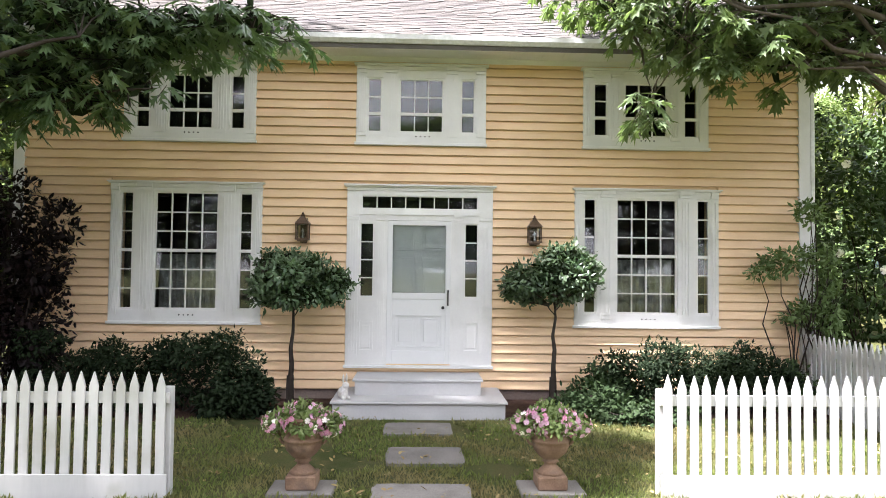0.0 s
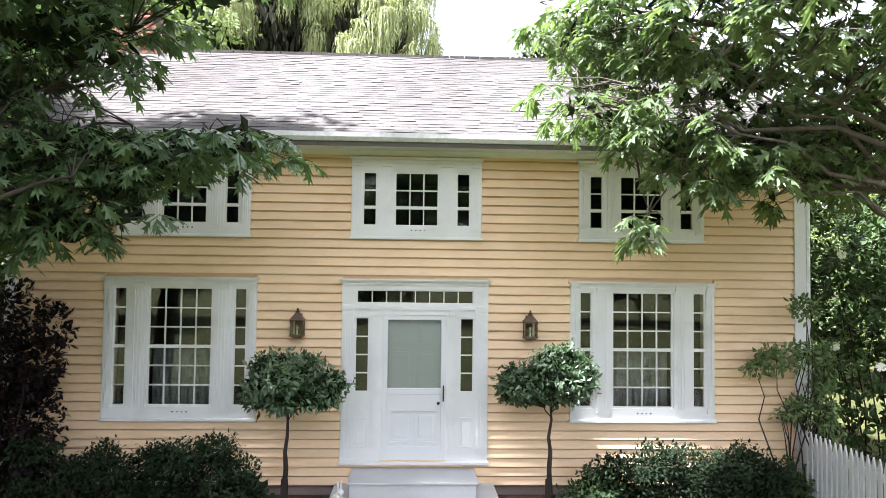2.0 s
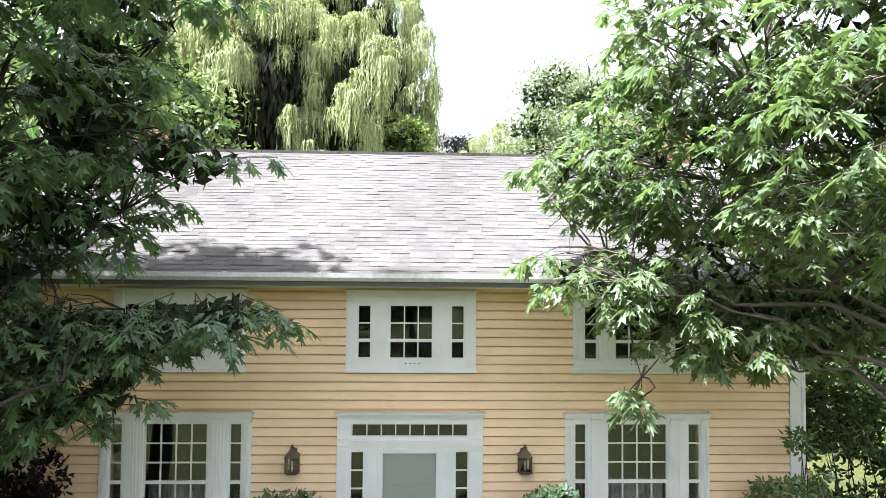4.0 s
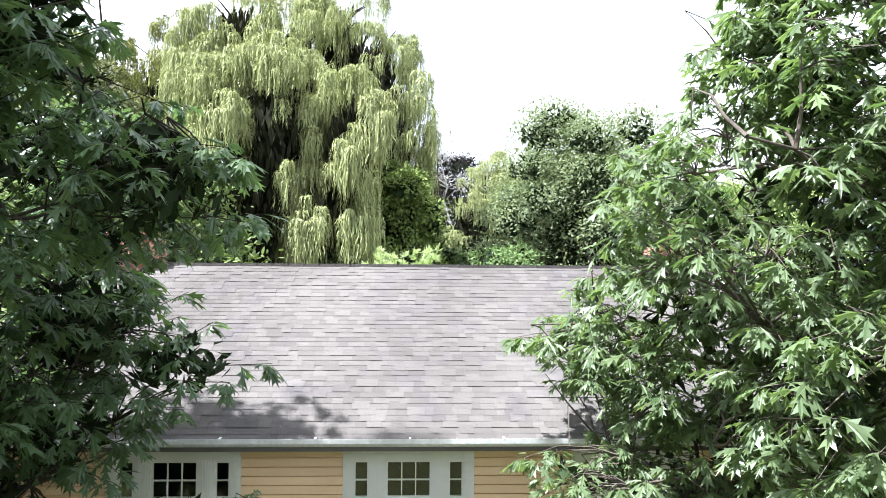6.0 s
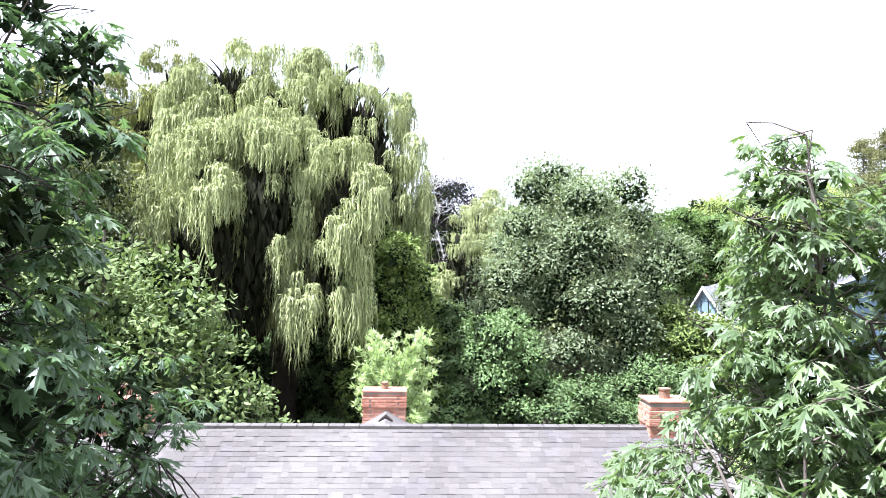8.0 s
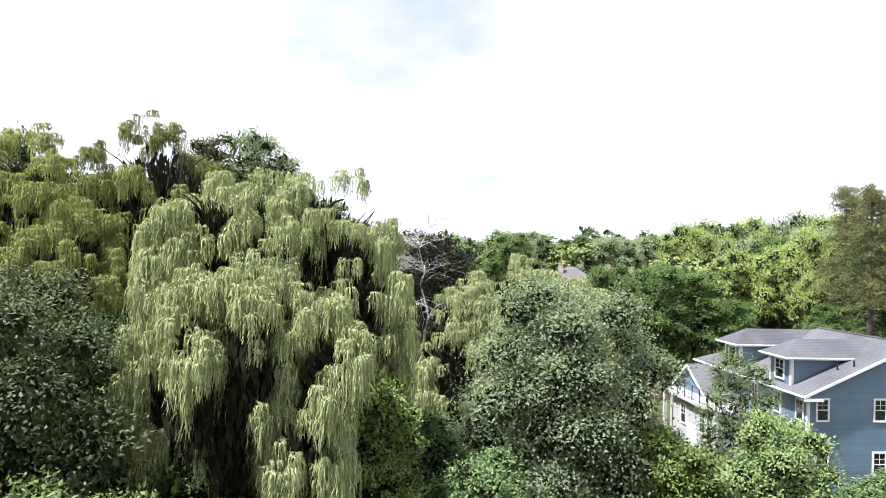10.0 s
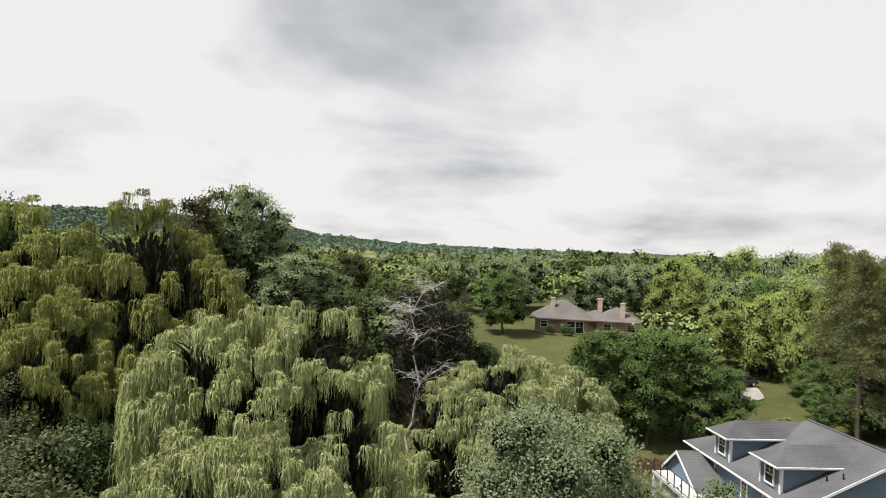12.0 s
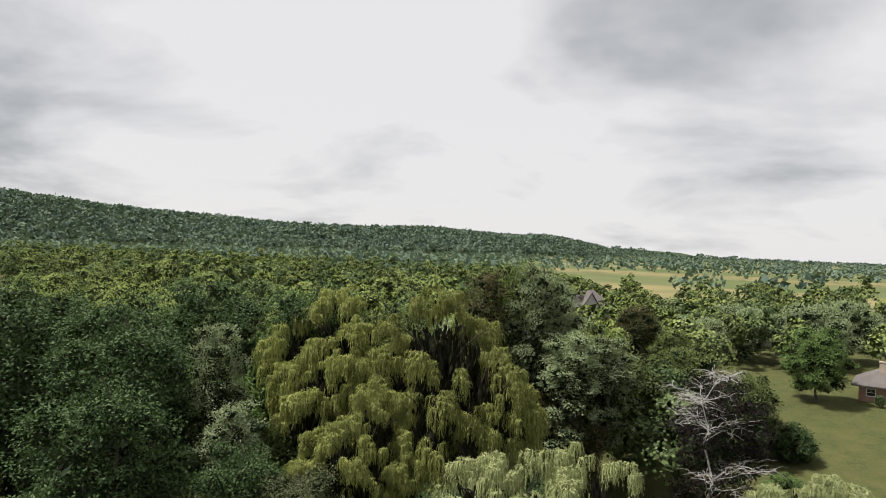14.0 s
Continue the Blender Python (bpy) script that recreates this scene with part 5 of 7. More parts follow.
hib = shrub("hibiscus", "tall dark leafy shrub dotted with white flowers behind the side fence", (7.35, 0.6, 0), side_lob, DEEP_LEAF, 14000, 0.13, OVAL_HALF, 28, shell=0.5)
rngf = np.random.default_rng(5)
tips, ax = in_lobes(rngf, side_lob, 60, 0.97)
ang = np.tile(np.arange(5) * 2 * np.pi / 5, 60)
axr = np.repeat(ax, 5, 0)
u = unit(np.cross(axr, np.array([0.3, 0.2, 1.0])))
al = unit(np.cos(ang)[:, None] * u + np.sin(ang)[:, None] * np.cross(axr, u) + 0.3 * axr)
for k in range(0, 300, 5):
    bloom = new("bloom", leaf_mesh("bloom", np.repeat(tips, 5, 0)[k:k + 5], al[k:k + 5], unit(np.cross(al, axr))[k:k + 5], np.full(5, 0.07), ((0, 0), (0.35, 0.28), (0.75, 0.42), (0.98, 0.25), (1.0, 0)), PETAL_WHITE))
    bloom.parent = hib

# mulch bed along the foundation
bm = bmesh.new()
rng = random.Random(9)
for side in (1, -1):
    pts = [((1.15 + i * 0.25) * side, -1.15 - 0.25 * math.sin(i * 0.9) - 0.2 * rng.random()) for i in range(20)]
    top = [bm.verts.new((x, y, 0.012)) for x, y in pts]
    back = [bm.verts.new((x, 0.05, 0.05)) for x, y in pts]
    for i in range(19):
        bm.faces.new((top[i], top[i + 1], back[i + 1], back[i]))
bmesh.ops.solidify(bm, geom=list(bm.faces), thickness=0.06)
bmesh.ops.recalc_face_normals(bm, faces=bm.faces)
tagged(part("mulch_bed", bm, MULCH), "dark reddish bark mulch along the foundation", "mulch", kind="structure")


def rabbit():
    """A small seated rabbit figure, one plain mesh."""
    bm = bmesh.new()
    for c, s in (((0, 0, 0.075), (0.062, 0.095, 0.075)), ((0, -0.035, 0.12), (0.05, 0.06, 0.06)), ((0, -0.075, 0.185), (0.042, 0.055, 0.045)), ((0, 0.09, 0.06), (0.03, 0.03, 0.03)), ((0.022, -0.055, 0.27), (0.013, 0.018, 0.065)), ((-0.022, -0.05, 0.265), (0.013, 0.018, 0.06)), ((0.035, -0.085, 0.025), (0.02, 0.045, 0.025)), ((-0.035, -0.085, 0.025), (0.02, 0.045, 0.025))):
        bmesh.ops.create_uvsphere(bm, u_segments=14, v_segments=9, radius=1.0, matrix=Matrix.Translation(c) @ Matrix.Diagonal((*s, 1)))
    ob = part("rabbit_ornament", bm, CERAMIC, None, smooth=True)
    ob.location, ob.rotation_euler = (-0.99, -0.98, 0.235), (0, 0, radians(35))
    tagged(ob, "small white ceramic rabbit seated on the porch step", "ornament")


rabbit()

# grass in front of the house
rngg = np.random.default_rng(77)
n = 62000
gxy = np.stack([rngg.uniform(-5.5, 5.8, n), rngg.uniform(-4.9, -1.15, n)], -1)
ok = np.ones(n, bool)
for cx, cy, w, d in ((0.0, -1.75, 0.82, 0.62), (0.07, -2.98, 0.80, 0.66), (0.03, -4.28, 0.86, 0.68)):
    ok &= ~((np.abs(gxy[:, 0] - cx) < w * 0.48) & (np.abs(gxy[:, 1] - cy) < d * 0.48))
patchy = np.array([noise.noise((x * 1.1, y * 1.1, 0.3)) for x, y in gxy])
ok &= patchy > -0.28
ok &= ~((np.abs(gxy[:, 0]) < 1.2) & (gxy[:, 1] > -1.24))
ok &= ~((np.abs(gxy[:, 1] + 4.05) < 0.2) & (np.minimum(np.abs(gxy[:, 0] + 1.0), np.abs(gxy[:, 0] - 1.16)) < 0.28))
gxy = gxy[ok]
n = len(gxy)
base = np.concatenate([gxy, np.zeros((n, 1))], 1)
al = unit(np.concatenate([rngg.normal(0, 0.55, (n, 2)), np.ones((n, 1))], 1))
ou = unit(np.cross(al, unit(rngg.normal(0, 1, (n, 3)))))
tagged(new("grass", leaf_mesh("grass", base, al, ou, rngg.uniform(0.03, 0.075, n), SLIM_HALF, GRASS_BLADE)), "patchy green and straw lawn grass in the front yard", "grass", kind="stuff")

# fallen leaves on the front lawn
rngf = np.random.default_rng(77)
n = 1500
fx, fy = rngf.uniform(-6.5, 6.5, n), rngf.uniform(-8.2, -1.0, n)
fb = np.stack([fx, fy, rngf.uniform(0.015, 0.05, n)], -1)
fa = rngf.uniform(0, 6.28, n)
al = unit(np.stack([np.cos(fa), np.sin(fa), rngf.normal(0, 0.25, n)], -1))
ou = unit(np.stack([-np.sin(fa), np.cos(fa), rngf.normal(0, 0.3, n)], -1))
LITTER = foliage("leaf_litter", (0.20, 0.13, 0.06), (0.42, 0.33, 0.17), (0.30, 0.24, 0.10), 0.1, 0.7, 3.0)
tagged(new("fallen_leaves", leaf_mesh("fallen_leaves", fb, al, ou, rngf.uniform(0.03, 0.085, n), OVAL_HALF, LITTER)), "dry fallen leaves scattered over the front lawn", "leaves", kind="stuff")


# ---- the two oaks in front of the house ----
oak_r = [(-3.3, 0.3, 8.2, 2.0, 2.1, 1.6), (-2.2, -0.8, 9.4, 1.8, 1.7, 1.5), (-2.9, 0.2, 10.5, 0.95, 1.0, 1.3), (-1.1, 0.0, 10.2, 1.3, 1.5, 1.3), (-3.3, 0.2, 11.5, 0.75, 0.7, 1.0), (-1.9, 0.0, 11.3, 0.7, 0.7, 0.8), (-0.8, 0.0, 11.9, 0.8, 0.8, 0.9), (-3.6, 0.0, 9.7, 0.8, 0.8, 0.7),
         (-3.9, 1.4, 6.8, 1.6, 1.6, 1.2), (-3.0, -1.0, 6.4, 1.5, 1.6, 1.2), (-4.9, 2.2, 6.6, 1.1, 0.9, 0.7), (-3.6, 1.3, 5.4, 1.6, 1.2, 0.8),
         (-1.3, 1.5, 5.7, 1.4, 1.4, 1.0), (-0.2, 0, 8, 1.8, 2.2, 2.2), (-3.5, 1.2, 4.9, 0.8, 0.7, 0.35), (-1.9, -1.6, 7.6, 1.5, 1.3, 1.4),
         (-5.3, 0.9, 5.3, 0.8, 0.6, 0.4), (-4.3, 0.8, 4.75, 1.0, 0.7, 0.45), (-4.7, 0.8, 3.85, 0.35, 0.3, 0.35), (-3.2, 0.8, 4.45, 1.0, 0.7, 0.42), (-2.2, 0.9, 4.8, 1.0, 0.7, 0.45)]
oak("tall oak with lobed bright green leaves in front of the house", (7.3, -3.2, 0), oak_r, OAK_LEAF, BARK, 2100, 31, (-1.9, 0.1, 10.8), 0.2, 900)
oak_l = [(0.8, -0.2, 8.4, 1.9, 2.0, 1.6), (1.0, -0.4, 10.0, 1.8, 1.8, 1.6), (0.9, -0.3, 11.7, 1.5, 1.5, 1.5), (1.7, 1.5, 6.9, 1.4, 1.4, 0.9), (2.7, 1.7, 6.5, 1.1, 1.0, 0.6),
         (0.6, 0.6, 6.6, 1.9, 1.8, 1.2), (1.4, 1.6, 5.8, 1.3, 1.2, 0.6), (2.9, 2.0, 4.68, 1.15, 0.9, 0.26), (-1.0, 0, 7.5, 2, 2, 2.2), (1.6, 1.4, 4.45, 1.0, 0.8, 0.6), (2.1, 1.5, 3.95, 0.5, 0.5, 0.4), (0.9, -1.4, 7.2, 1.4, 1.2, 1.4), (3.0, 0.3, 8.3, 1.1, 1.0, 0.8), (1.9, -0.2, 9.6, 1.1, 1.1, 1.0), (1.8, -0.1, 11.2, 0.9, 0.9, 1.0),
         # lobes at x -3 and beyond: added out of view to shade the wall
         (1.5, 1.5, 3.8, 0.6, 0.45, 0.42), (2.3, 1.7, 4.5, 0.9, 0.65, 0.36), (3.3, 1.8, 4.75, 0.6, 0.45, 0.26), (0.8, 1.3, 4.15, 0.9, 0.7, 0.55), (-3.4, 3.0, 9.0, 2.2, 2.0, 3.5), (-3.0, 3.0, 4.8, 1.8, 1.5, 1.8), (-4.4, 0.8, 5.0, 2.0, 2.2, 2.4), (-3.6, -1.4, 4.2, 1.8, 1.8, 2.0), (1.3, 2.9, 7.8, 1.0, 0.9, 0.9), (1.7, 3.0, 8.9, 1.1, 0.9, 1.0), (0.3, 2.9, 9.2, 1.3, 1.0, 1.2), (0.8, 2.9, 6.5, 1.0, 0.8, 0.7),
         (1.4, 1.5, 3.9, 0.7, 0.5, 0.5), (0.8, 1.4, 4.2, 0.9, 0.7, 0.5), (-0.3, 1.4, 4.6, 1.0, 0.8, 0.6), (2.2, 1.7, 4.5, 0.9, 0.6, 0.35), (0.3, 1.5, 5.2, 1.2, 0.9, 0.6), (1.6, 1.6, 4.6, 1.1, 0.8, 0.36), (0.8, 1.6, 5.15, 0.7, 0.6, 0.3),
         (1.4, 2.1, 13.1, 0.7, 0.6, 0.7), (0.9, 1.8, 13.7, 0.6, 0.6, 0.6), (0.6, 1.6, 12.5, 0.9, 0.8, 0.8), (1.7, 1.7, 12.2, 0.7, 0.6, 0.6)]
oak("tall oak in shade-darkened green, shading the front of the house", (-5.3, -4.2, 0), oak_l, OAK_SHADED, BARK_DARK, 2200, 32, (-0.1, 0, 12.5), 0.24, 11000)


# ---- willows behind the house ----
def willow(at, lobes, shoots, seed, label, length=(2.0, 4.5), r0=0.5, floor_z=1.5, leaf=None):
    rng = np.random.default_rng(seed)
    root = thing("willow_tree", label, "tree", at, "willows")
    t = Tubes(8)
    for i in range(4):
        a = rng.uniform(0, 6.28)
        t.add(bend((0.35 * math.cos(a), 0.35 * math.sin(a), -0.5), (1.6 * math.cos(a), 1.6 * math.sin(a), lobes[0][2]), 0.0, 8, rng, 0.08), r0, r0 * 0.4)
    for lb in lobes:
        p = (lb[0] * 0.25, lb[1] * 0.25, lb[2] * 0.55)
        t.add(bend(p, (lb[0], lb[1], lb[2] + lb[5] * 0.6), 0.05, 7, rng, 0.05), r0 * 0.45, 0.06)
        for k in range(5):
            a = rng.uniform(0, 6.28)
            t.add(bend((lb[0], lb[1], lb[2]), (lb[0] + lb[3] * 0.75 * math.cos(a), lb[1] + lb[4] * 0.75 * math.sin(a), lb[2] + lb[5] * 0.6), 0.1, 5, rng, 0.05), 0.09, 0.02)
    tr = new("trunk", t.mesh("trunk", BARK_DARK))
    tr.parent = root
    b, a, o, s = willow_mesh(rng, lobes, shoots, length, floor_z)
    cr = new("crown", shoot_mesh("crown", b, a, o, s, rng.uniform(0.014, 0.032, len(b)), leaf or WILLOW_LEAF))
    cr.parent = root
    # hanging inner masses in that near-black colour darken the gaps between boughs
    b, a, o, s = shade_leaves(rng, lobes, shoots // 3, 0.8, 0.68)
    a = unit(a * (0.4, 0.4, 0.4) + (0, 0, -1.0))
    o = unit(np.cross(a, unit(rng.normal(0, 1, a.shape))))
    cr = new("crown_heart", leaf_mesh("crown_heart", b, a, o, s, ((0, 0), (0.35, 0.16), (1.0, 0)), WILLOW_SHADE))
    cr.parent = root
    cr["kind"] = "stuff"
    return root


# lobes of the great willow, about its foot
gw = [(0, 0, 14.9, 5.2, 5.2, 5.6), (-2.9, -0.6, 18.0, 2.6, 2.4, 2.4), (2.7, -0.6, 18.0, 2.6, 2.4, 2.4), (-4.6, -0.4, 16.2, 2.4, 2.4, 2.6), (4.7, -0.4, 16.2, 2.2, 2.4, 2.6), (-3.8, 1.0, 15.2, 3.6, 3.6, 5.8), (3.4, 1.0, 15.6, 3.6, 3.4, 5.8), (4.2, -6.2, 11.6, 2.0, 1.8, 3.4),
      (-3.6, -3.6, 10.6, 2.6, 2.4, 3.8), (-0.6, -5.6, 9.6, 2.2, 1.8, 3.4), (5.6, -1.2, 13.2, 2.4, 2.6, 4.4), (-6.0, -0.6, 11.0, 2.2, 2.4, 4.0), (0.6, -2.6, 16.0, 2.2, 2.0, 3.0), (-1.9, -4.3, 13.0, 2.0, 1.6, 2.6), (1.5, -4.5, 13.4, 2.0, 1.6, 2.6), (-2.0, -6.4, 11.4, 2.2, 1.6, 4.4), (0.4, -6.8, 11.8, 2.0, 1.6, 4.2), (3.2, -6.8, 9.4, 1.8, 1.4, 3.0), (-2.6, 3.5, 15.5, 3.0, 3.0, 4.6), (3.0, 4.0, 13.5, 3.4, 3.0, 5.0)]
great = willow((-6.2, 24.3, ground_at(-6.2, 24.3)), gw, 40000, 41, "huge pale weeping willow with hanging curtains of leaves", (1.6, 4.4), 0.45, 2.0)
great.scale = (0.84, 0.88, 0.98)
proto = [(0, 0, 12.5, 4.6, 4.6, 5.5), (-3.4, -1.0, 11, 3.0, 3.0, 4.6), (3.4, -0.6, 10.6, 3.2, 3.0, 4.8), (0.5, -3.6, 9.6, 3.0, 2.4, 4.4), (-2.6, -3.6, 8.2, 2.2, 2.0, 3.6), (3.2, -3.8, 8.0, 2.2, 2.0, 3.4), (0.5, 3.4, 11.5, 3.6, 3.0, 4.8), (-4.6, 1.8, 9.5, 2.4, 2.4, 4.0), (4.8, 2.0, 9.0, 2.2, 2.4, 3.8)]
w2 = willow((-18.5, 46.0, ground_at(-18.5, 46)), proto, 21000, 42, "golden-green weeping willow in the belt of trees", (1.4, 3.8), 0.5, 1.2, WILLOW_GOLD_SHADED)
w2.scale = (1.2, 1.15, 1.36)
for x, y, s, sz, a in ((-29.5, 50, 1.2, 1.3, 110), (-22.5, 39.5, 0.85, 1.0, 200)):
    c = copy_thing(w2, pose(x, y, ground_at(x, y), 0, 0, a))
    c.scale = (s, s, sz)

low = [(0, 0, 8.8, 4.4, 4.2, 4.6), (-3.4, -1.2, 7.4, 3.0, 2.8, 4.4), (3.6, -0.8, 7.0, 3.0, 2.8, 4.4), (0.4, -3.6, 6.4, 3.0, 2.2, 4.2), (-3.4, -3.8, 4.8, 2.2, 2.0, 3.4), (3.6, -3.6, 4.6, 2.2, 2.0, 3.4), (0, 3.2, 7.6, 3.6, 2.8, 4.0), (5.4, 0.8, 5.4, 1.8, 2.2, 3.4), (-0.4, -5.2, 4.2, 2.4, 1.6, 3.0)]
low_willow = willow((9.2, 42.5, ground_at(9.2, 42.5)), low, 21000, 43, "low pale weeping willow hanging to the ground", (1.4, 3.8), 0.4, 0.6)
low_willow.scale = (1.22, 1.1, 1.06)


# ---- broadleaf trees behind and beside ----
def round_lobes(rng, r, h0, h1, n=26):
    """Lobes of a rounded crown from height h0 to h1."""
    out = [(0, 0, (h0 + h1) / 2, r * 0.66, r * 0.66, (h1 - h0) * 0.42)]
    for i in range(n):
        a = i * 2.4 + rng.uniform(-0.4, 0.4)
        k = (i + rng.uniform(0, 1)) / n
        wide = math.sin(math.pi * min(1.0, 0.14 + 0.80 * k)) ** 0.6
        rr = r * 0.74 * wide * rng.uniform(0.8, 1.08)
        q = r * rng.uniform(0.22, 0.34)
        out.append((rr * math.cos(a), rr * math.sin(a), h0 + (h1 - h0) * (0.06 + 0.84 * k), q, q, q * rng.uniform(0.6, 0.9)))
    return out


def broadleaf(x, y, top, r, leaf, seed, leaves=9000, size=0.26, name="tree", label="leafy green tree", low=0.18, group="", n=26, bark=None, half=DIAMOND_HALF):
    z = ground_at(x, y)
    h = (top - z) * 0.93
    rng = np.random.default_rng(seed)
    far = group == "middle trees"
    if not far:
        leaves, size = int(leaves * (1.3 if half is OVAL_HALF else 2.3)), size * (0.78 if half is OVAL_HALF else 0.66)
    return tree(name, label, (x, y, z), round_lobes(rng, r, h * low, h, n), leaf, bark or BARK, leaves, size, half, seed, None, 0.012 * h + 0.06, 14, 14, 40, 0.72 if far else 0.5, 0.22, group, spread=0.055 * r + 0.06, core=0.17 if far else 0.10, core_size=2.6, upper=0.6)


broadleaf(-7.9, 8.2, 13.0, 4.2, LIME_LEAF, 51, 15000, 0.26, "tree", "bright yellow-green tree beside the house", 0.2, half=OVAL_HALF)
broadleaf(9.4, 27.0, 18.8, 6.1, GREY_LEAF, 52, 24000, 0.30, "tree", "large rounded tree with silvery grey-green leaves", 0.1, n=34)
broadleaf(-0.7, 21.6, 14.3, 2.8, GREEN_LEAF, 53, 10000, 0.3, "tree", "dark green tree between the willow and a rounded tree", 0.1)
broadleaf(4.2, 21.5, 9.8, 3.0, FRESH_LEAF, 54, 10000, 0.3, "tree", "dense green understorey tree behind the house", 0.08)
broadleaf(18.2, 21.0, 12.3, 3.0, LIME_LEAF, 55, 9000, 0.28, "tree", "yellow-green tree in front of the blue house", 0.12)
broadleaf(23.0, 17.5, 9.0, 3.2, LIME_LEAF, 56, 7000, 0.22, "tree", "low yellow-green spreading tree behind the yard", 0.1)
broadleaf(14.5, 17.0, 6.0, 2.4, LIME_LEAF, 57, 5000, 0.2, "tree", "low yellow-green spreading tree behind the yard", 0.08)
broadleaf(-15.2, 18.5, 19.4, 6.2, UMBER_LEAF, 58, 15000, 0.34, "tree", "tall dark umber-leaved tree behind the yard", 0.1)
broadleaf(-11.0, 14.5, 10.5, 3.2, GREEN_LEAF, 59, 7500, 0.22, "tree", "dense green understorey tree behind the house", 0.08)
broadleaf(-4.6, 10.5, 8.3, 1.7, LIME_LEAF, 60, 3200, 0.24, "tree", "slender large-leaved young tree", 0.2, half=OVAL_HALF)
broadleaf(5.8, 13.5, 5.2, 2.2, GREY_LEAF, 61, 5000, 0.18, "shrub", "pale-leaved shrub behind the rear wing", 0.05)
broadleaf(14.2, 24.5, 10.2, 3.0, GREEN_LEAF, 62, 8000, 0.3, "tree", "dense dark understorey tree behind the yard", 0.06)
broadleaf(-20.5, 25.0, 18.0, 4.8, BROWN_LEAF, 63, 8000, 0.25, "tree", "bronze-tinged leafy tree behind the yard", 0.1)
broadleaf(-26, 24.0, 17.5, 5.2, DEEP_LEAF, 64, 8000, 0.25, "tree", "tall dark green tree behind the yard", 0.1)
broadleaf(10.5, 14, 4.8, 2.0, GREEN_LEAF, 65, 4500, 0.2, "shrub", "green shrub behind the house", 0.05)
broadleaf(18.9, 26.5, 14.6, 2.5, LIME_LEAF, 66, 6500, 0.18, "birch_tree", "slender pale-barked birch in front of the garage", 0.25, bark=BARK_PALE)
broadleaf(11.5, 3.0, 8.6, 3.2, GREEN_LEAF, 67, 8000, 0.2, "tree", "leafy green tree beside the house", 0.12)
# unseen tree, added to keep sun off the left of the front wall
broadleaf(-10.8, -1.8, 15.4, 4.7, DEEP_LEAF, 68, 20000, 0.24, "tree", "dark leafy tree added out of view to shade the front wall", 0.1)
broadleaf(15.5, -1.0, 9.5, 4.0, LIME_LEAF, 69, 8000, 0.22, "tree", "yellow-green tree beyond the side fence", 0.12)


def larch_bush(x, y, top, r, seed):
    """A feathery upright bush of spiky shoots."""
    rng = np.random.default_rng(seed)
    z0 = ground_at(x, y)
    h = top - z0
    root = thing("feathery_bush", "feathery light green bush behind the brick chimney", "shrub", (x, y, z0))
    tb = Tubes(5)
    bs, al, ou, sz = [], [], [], []
    for i in range(170):
        a = rng.uniform(0, 6.28)
        zz = h * (0.25 + 0.75 * rng.uniform(0, 1) ** 0.7)
        rr = r * (1.15 - 0.6 * zz / h) * rng.uniform(0.5, 1.1)
        e = np.array([rr * math.cos(a), rr * math.sin(a), zz])
        ln = bend((e[0] * 0.15, e[1] * 0.15, zz * 0.72), e, 0.06, 8, rng, 0.05)
        tb.add(ln, 0.02, 0.004)
        for q, d in zip(ln[2:], np.diff(ln, axis=0)[1:]):
            k = 24
            bs.append(q + rng.normal(0, 0.03, (k, 3)))
            al.append(unit(unit(d) * 0.8 + rng.normal(0, 0.6, (k, 3)) + (0, 0, 0.15)))
            sz.append(rng.uniform(0.16, 0.3, k))
    tb.add(bend((0, 0, 0), (0, 0, h * 0.9), 0, 6, rng, 0.02), 0.09, 0.02)
    st = new("stem", tb.mesh("stem", BARK))
    st.parent = root
    bs, al, sz = np.concatenate(bs), np.concatenate(al), np.concatenate(sz)
    ou = unit(np.cross(al, unit(rng.normal(0, 1, al.shape))))
    cr = new("needles", leaf_mesh("needles", bs, al, ou, sz, SLIM_HALF, LARCH_LEAF))
    cr.parent = root


bush = broadleaf(-9.5, 20.0, 7.5, 2.6, FRESH_LEAF, 70, 7000, 0.26, "shrub", "dense green understorey shrub behind the house", 0.02, "understorey")
for i, (x, y, s, sz) in enumerate(((-14, 23, 1.2, 1.2), (-3.5, 21.5, 0.8, 0.5), (1.5, 19.5, 0.9, 0.7), (7.5, 19.5, 1.1, 0.9), (11.5, 20.5, 1.1, 1.0), (16, 24, 1.0, 0.9), (2.0, 30, 1.3, 1.2), (15.5, 31, 1.2, 1.0), (-8.5, 15.5, 0.9, 0.8), (-13, 9.5, 1.2, 1.0), (-18, 13, 1.3, 1.2), (20.5, 30, 0.9, 0.7), (13, 12, 1.0, 0.7), (19, 12, 1.1, 0.8), (26, 24, 1.2, 0.9), (-24, 30, 1.3, 1.3), (-10, 32, 1.3, 1.3), (-32, 24, 1.4, 1.4), (-16, 30, 1.3, 1.2), (-20, 35, 1.3, 1.2), (-7.5, 29.5, 1.2, 1.2), (-3.5, 28.5, 1.1, 1.1), (-11, 28, 1.2, 1.1), (0.5, 27, 1.0, 0.9), (-5.5, 33, 1.4, 1.4), (-26, 18, 1.2, 1.1), (-22, 14, 1.2, 1.0), (24, 21, 1.0, 0.8), (29, 27, 1.2, 0.8), (33, 26, 1.2, 0.9))):
    c = copy_thing(bush, pose(x, y, ground_at(x, y), 0, 0, i * 71))
    c.scale = (s, s, sz)

larch_bush(-0.35, 15.6, 8.4, 2.2, 71)


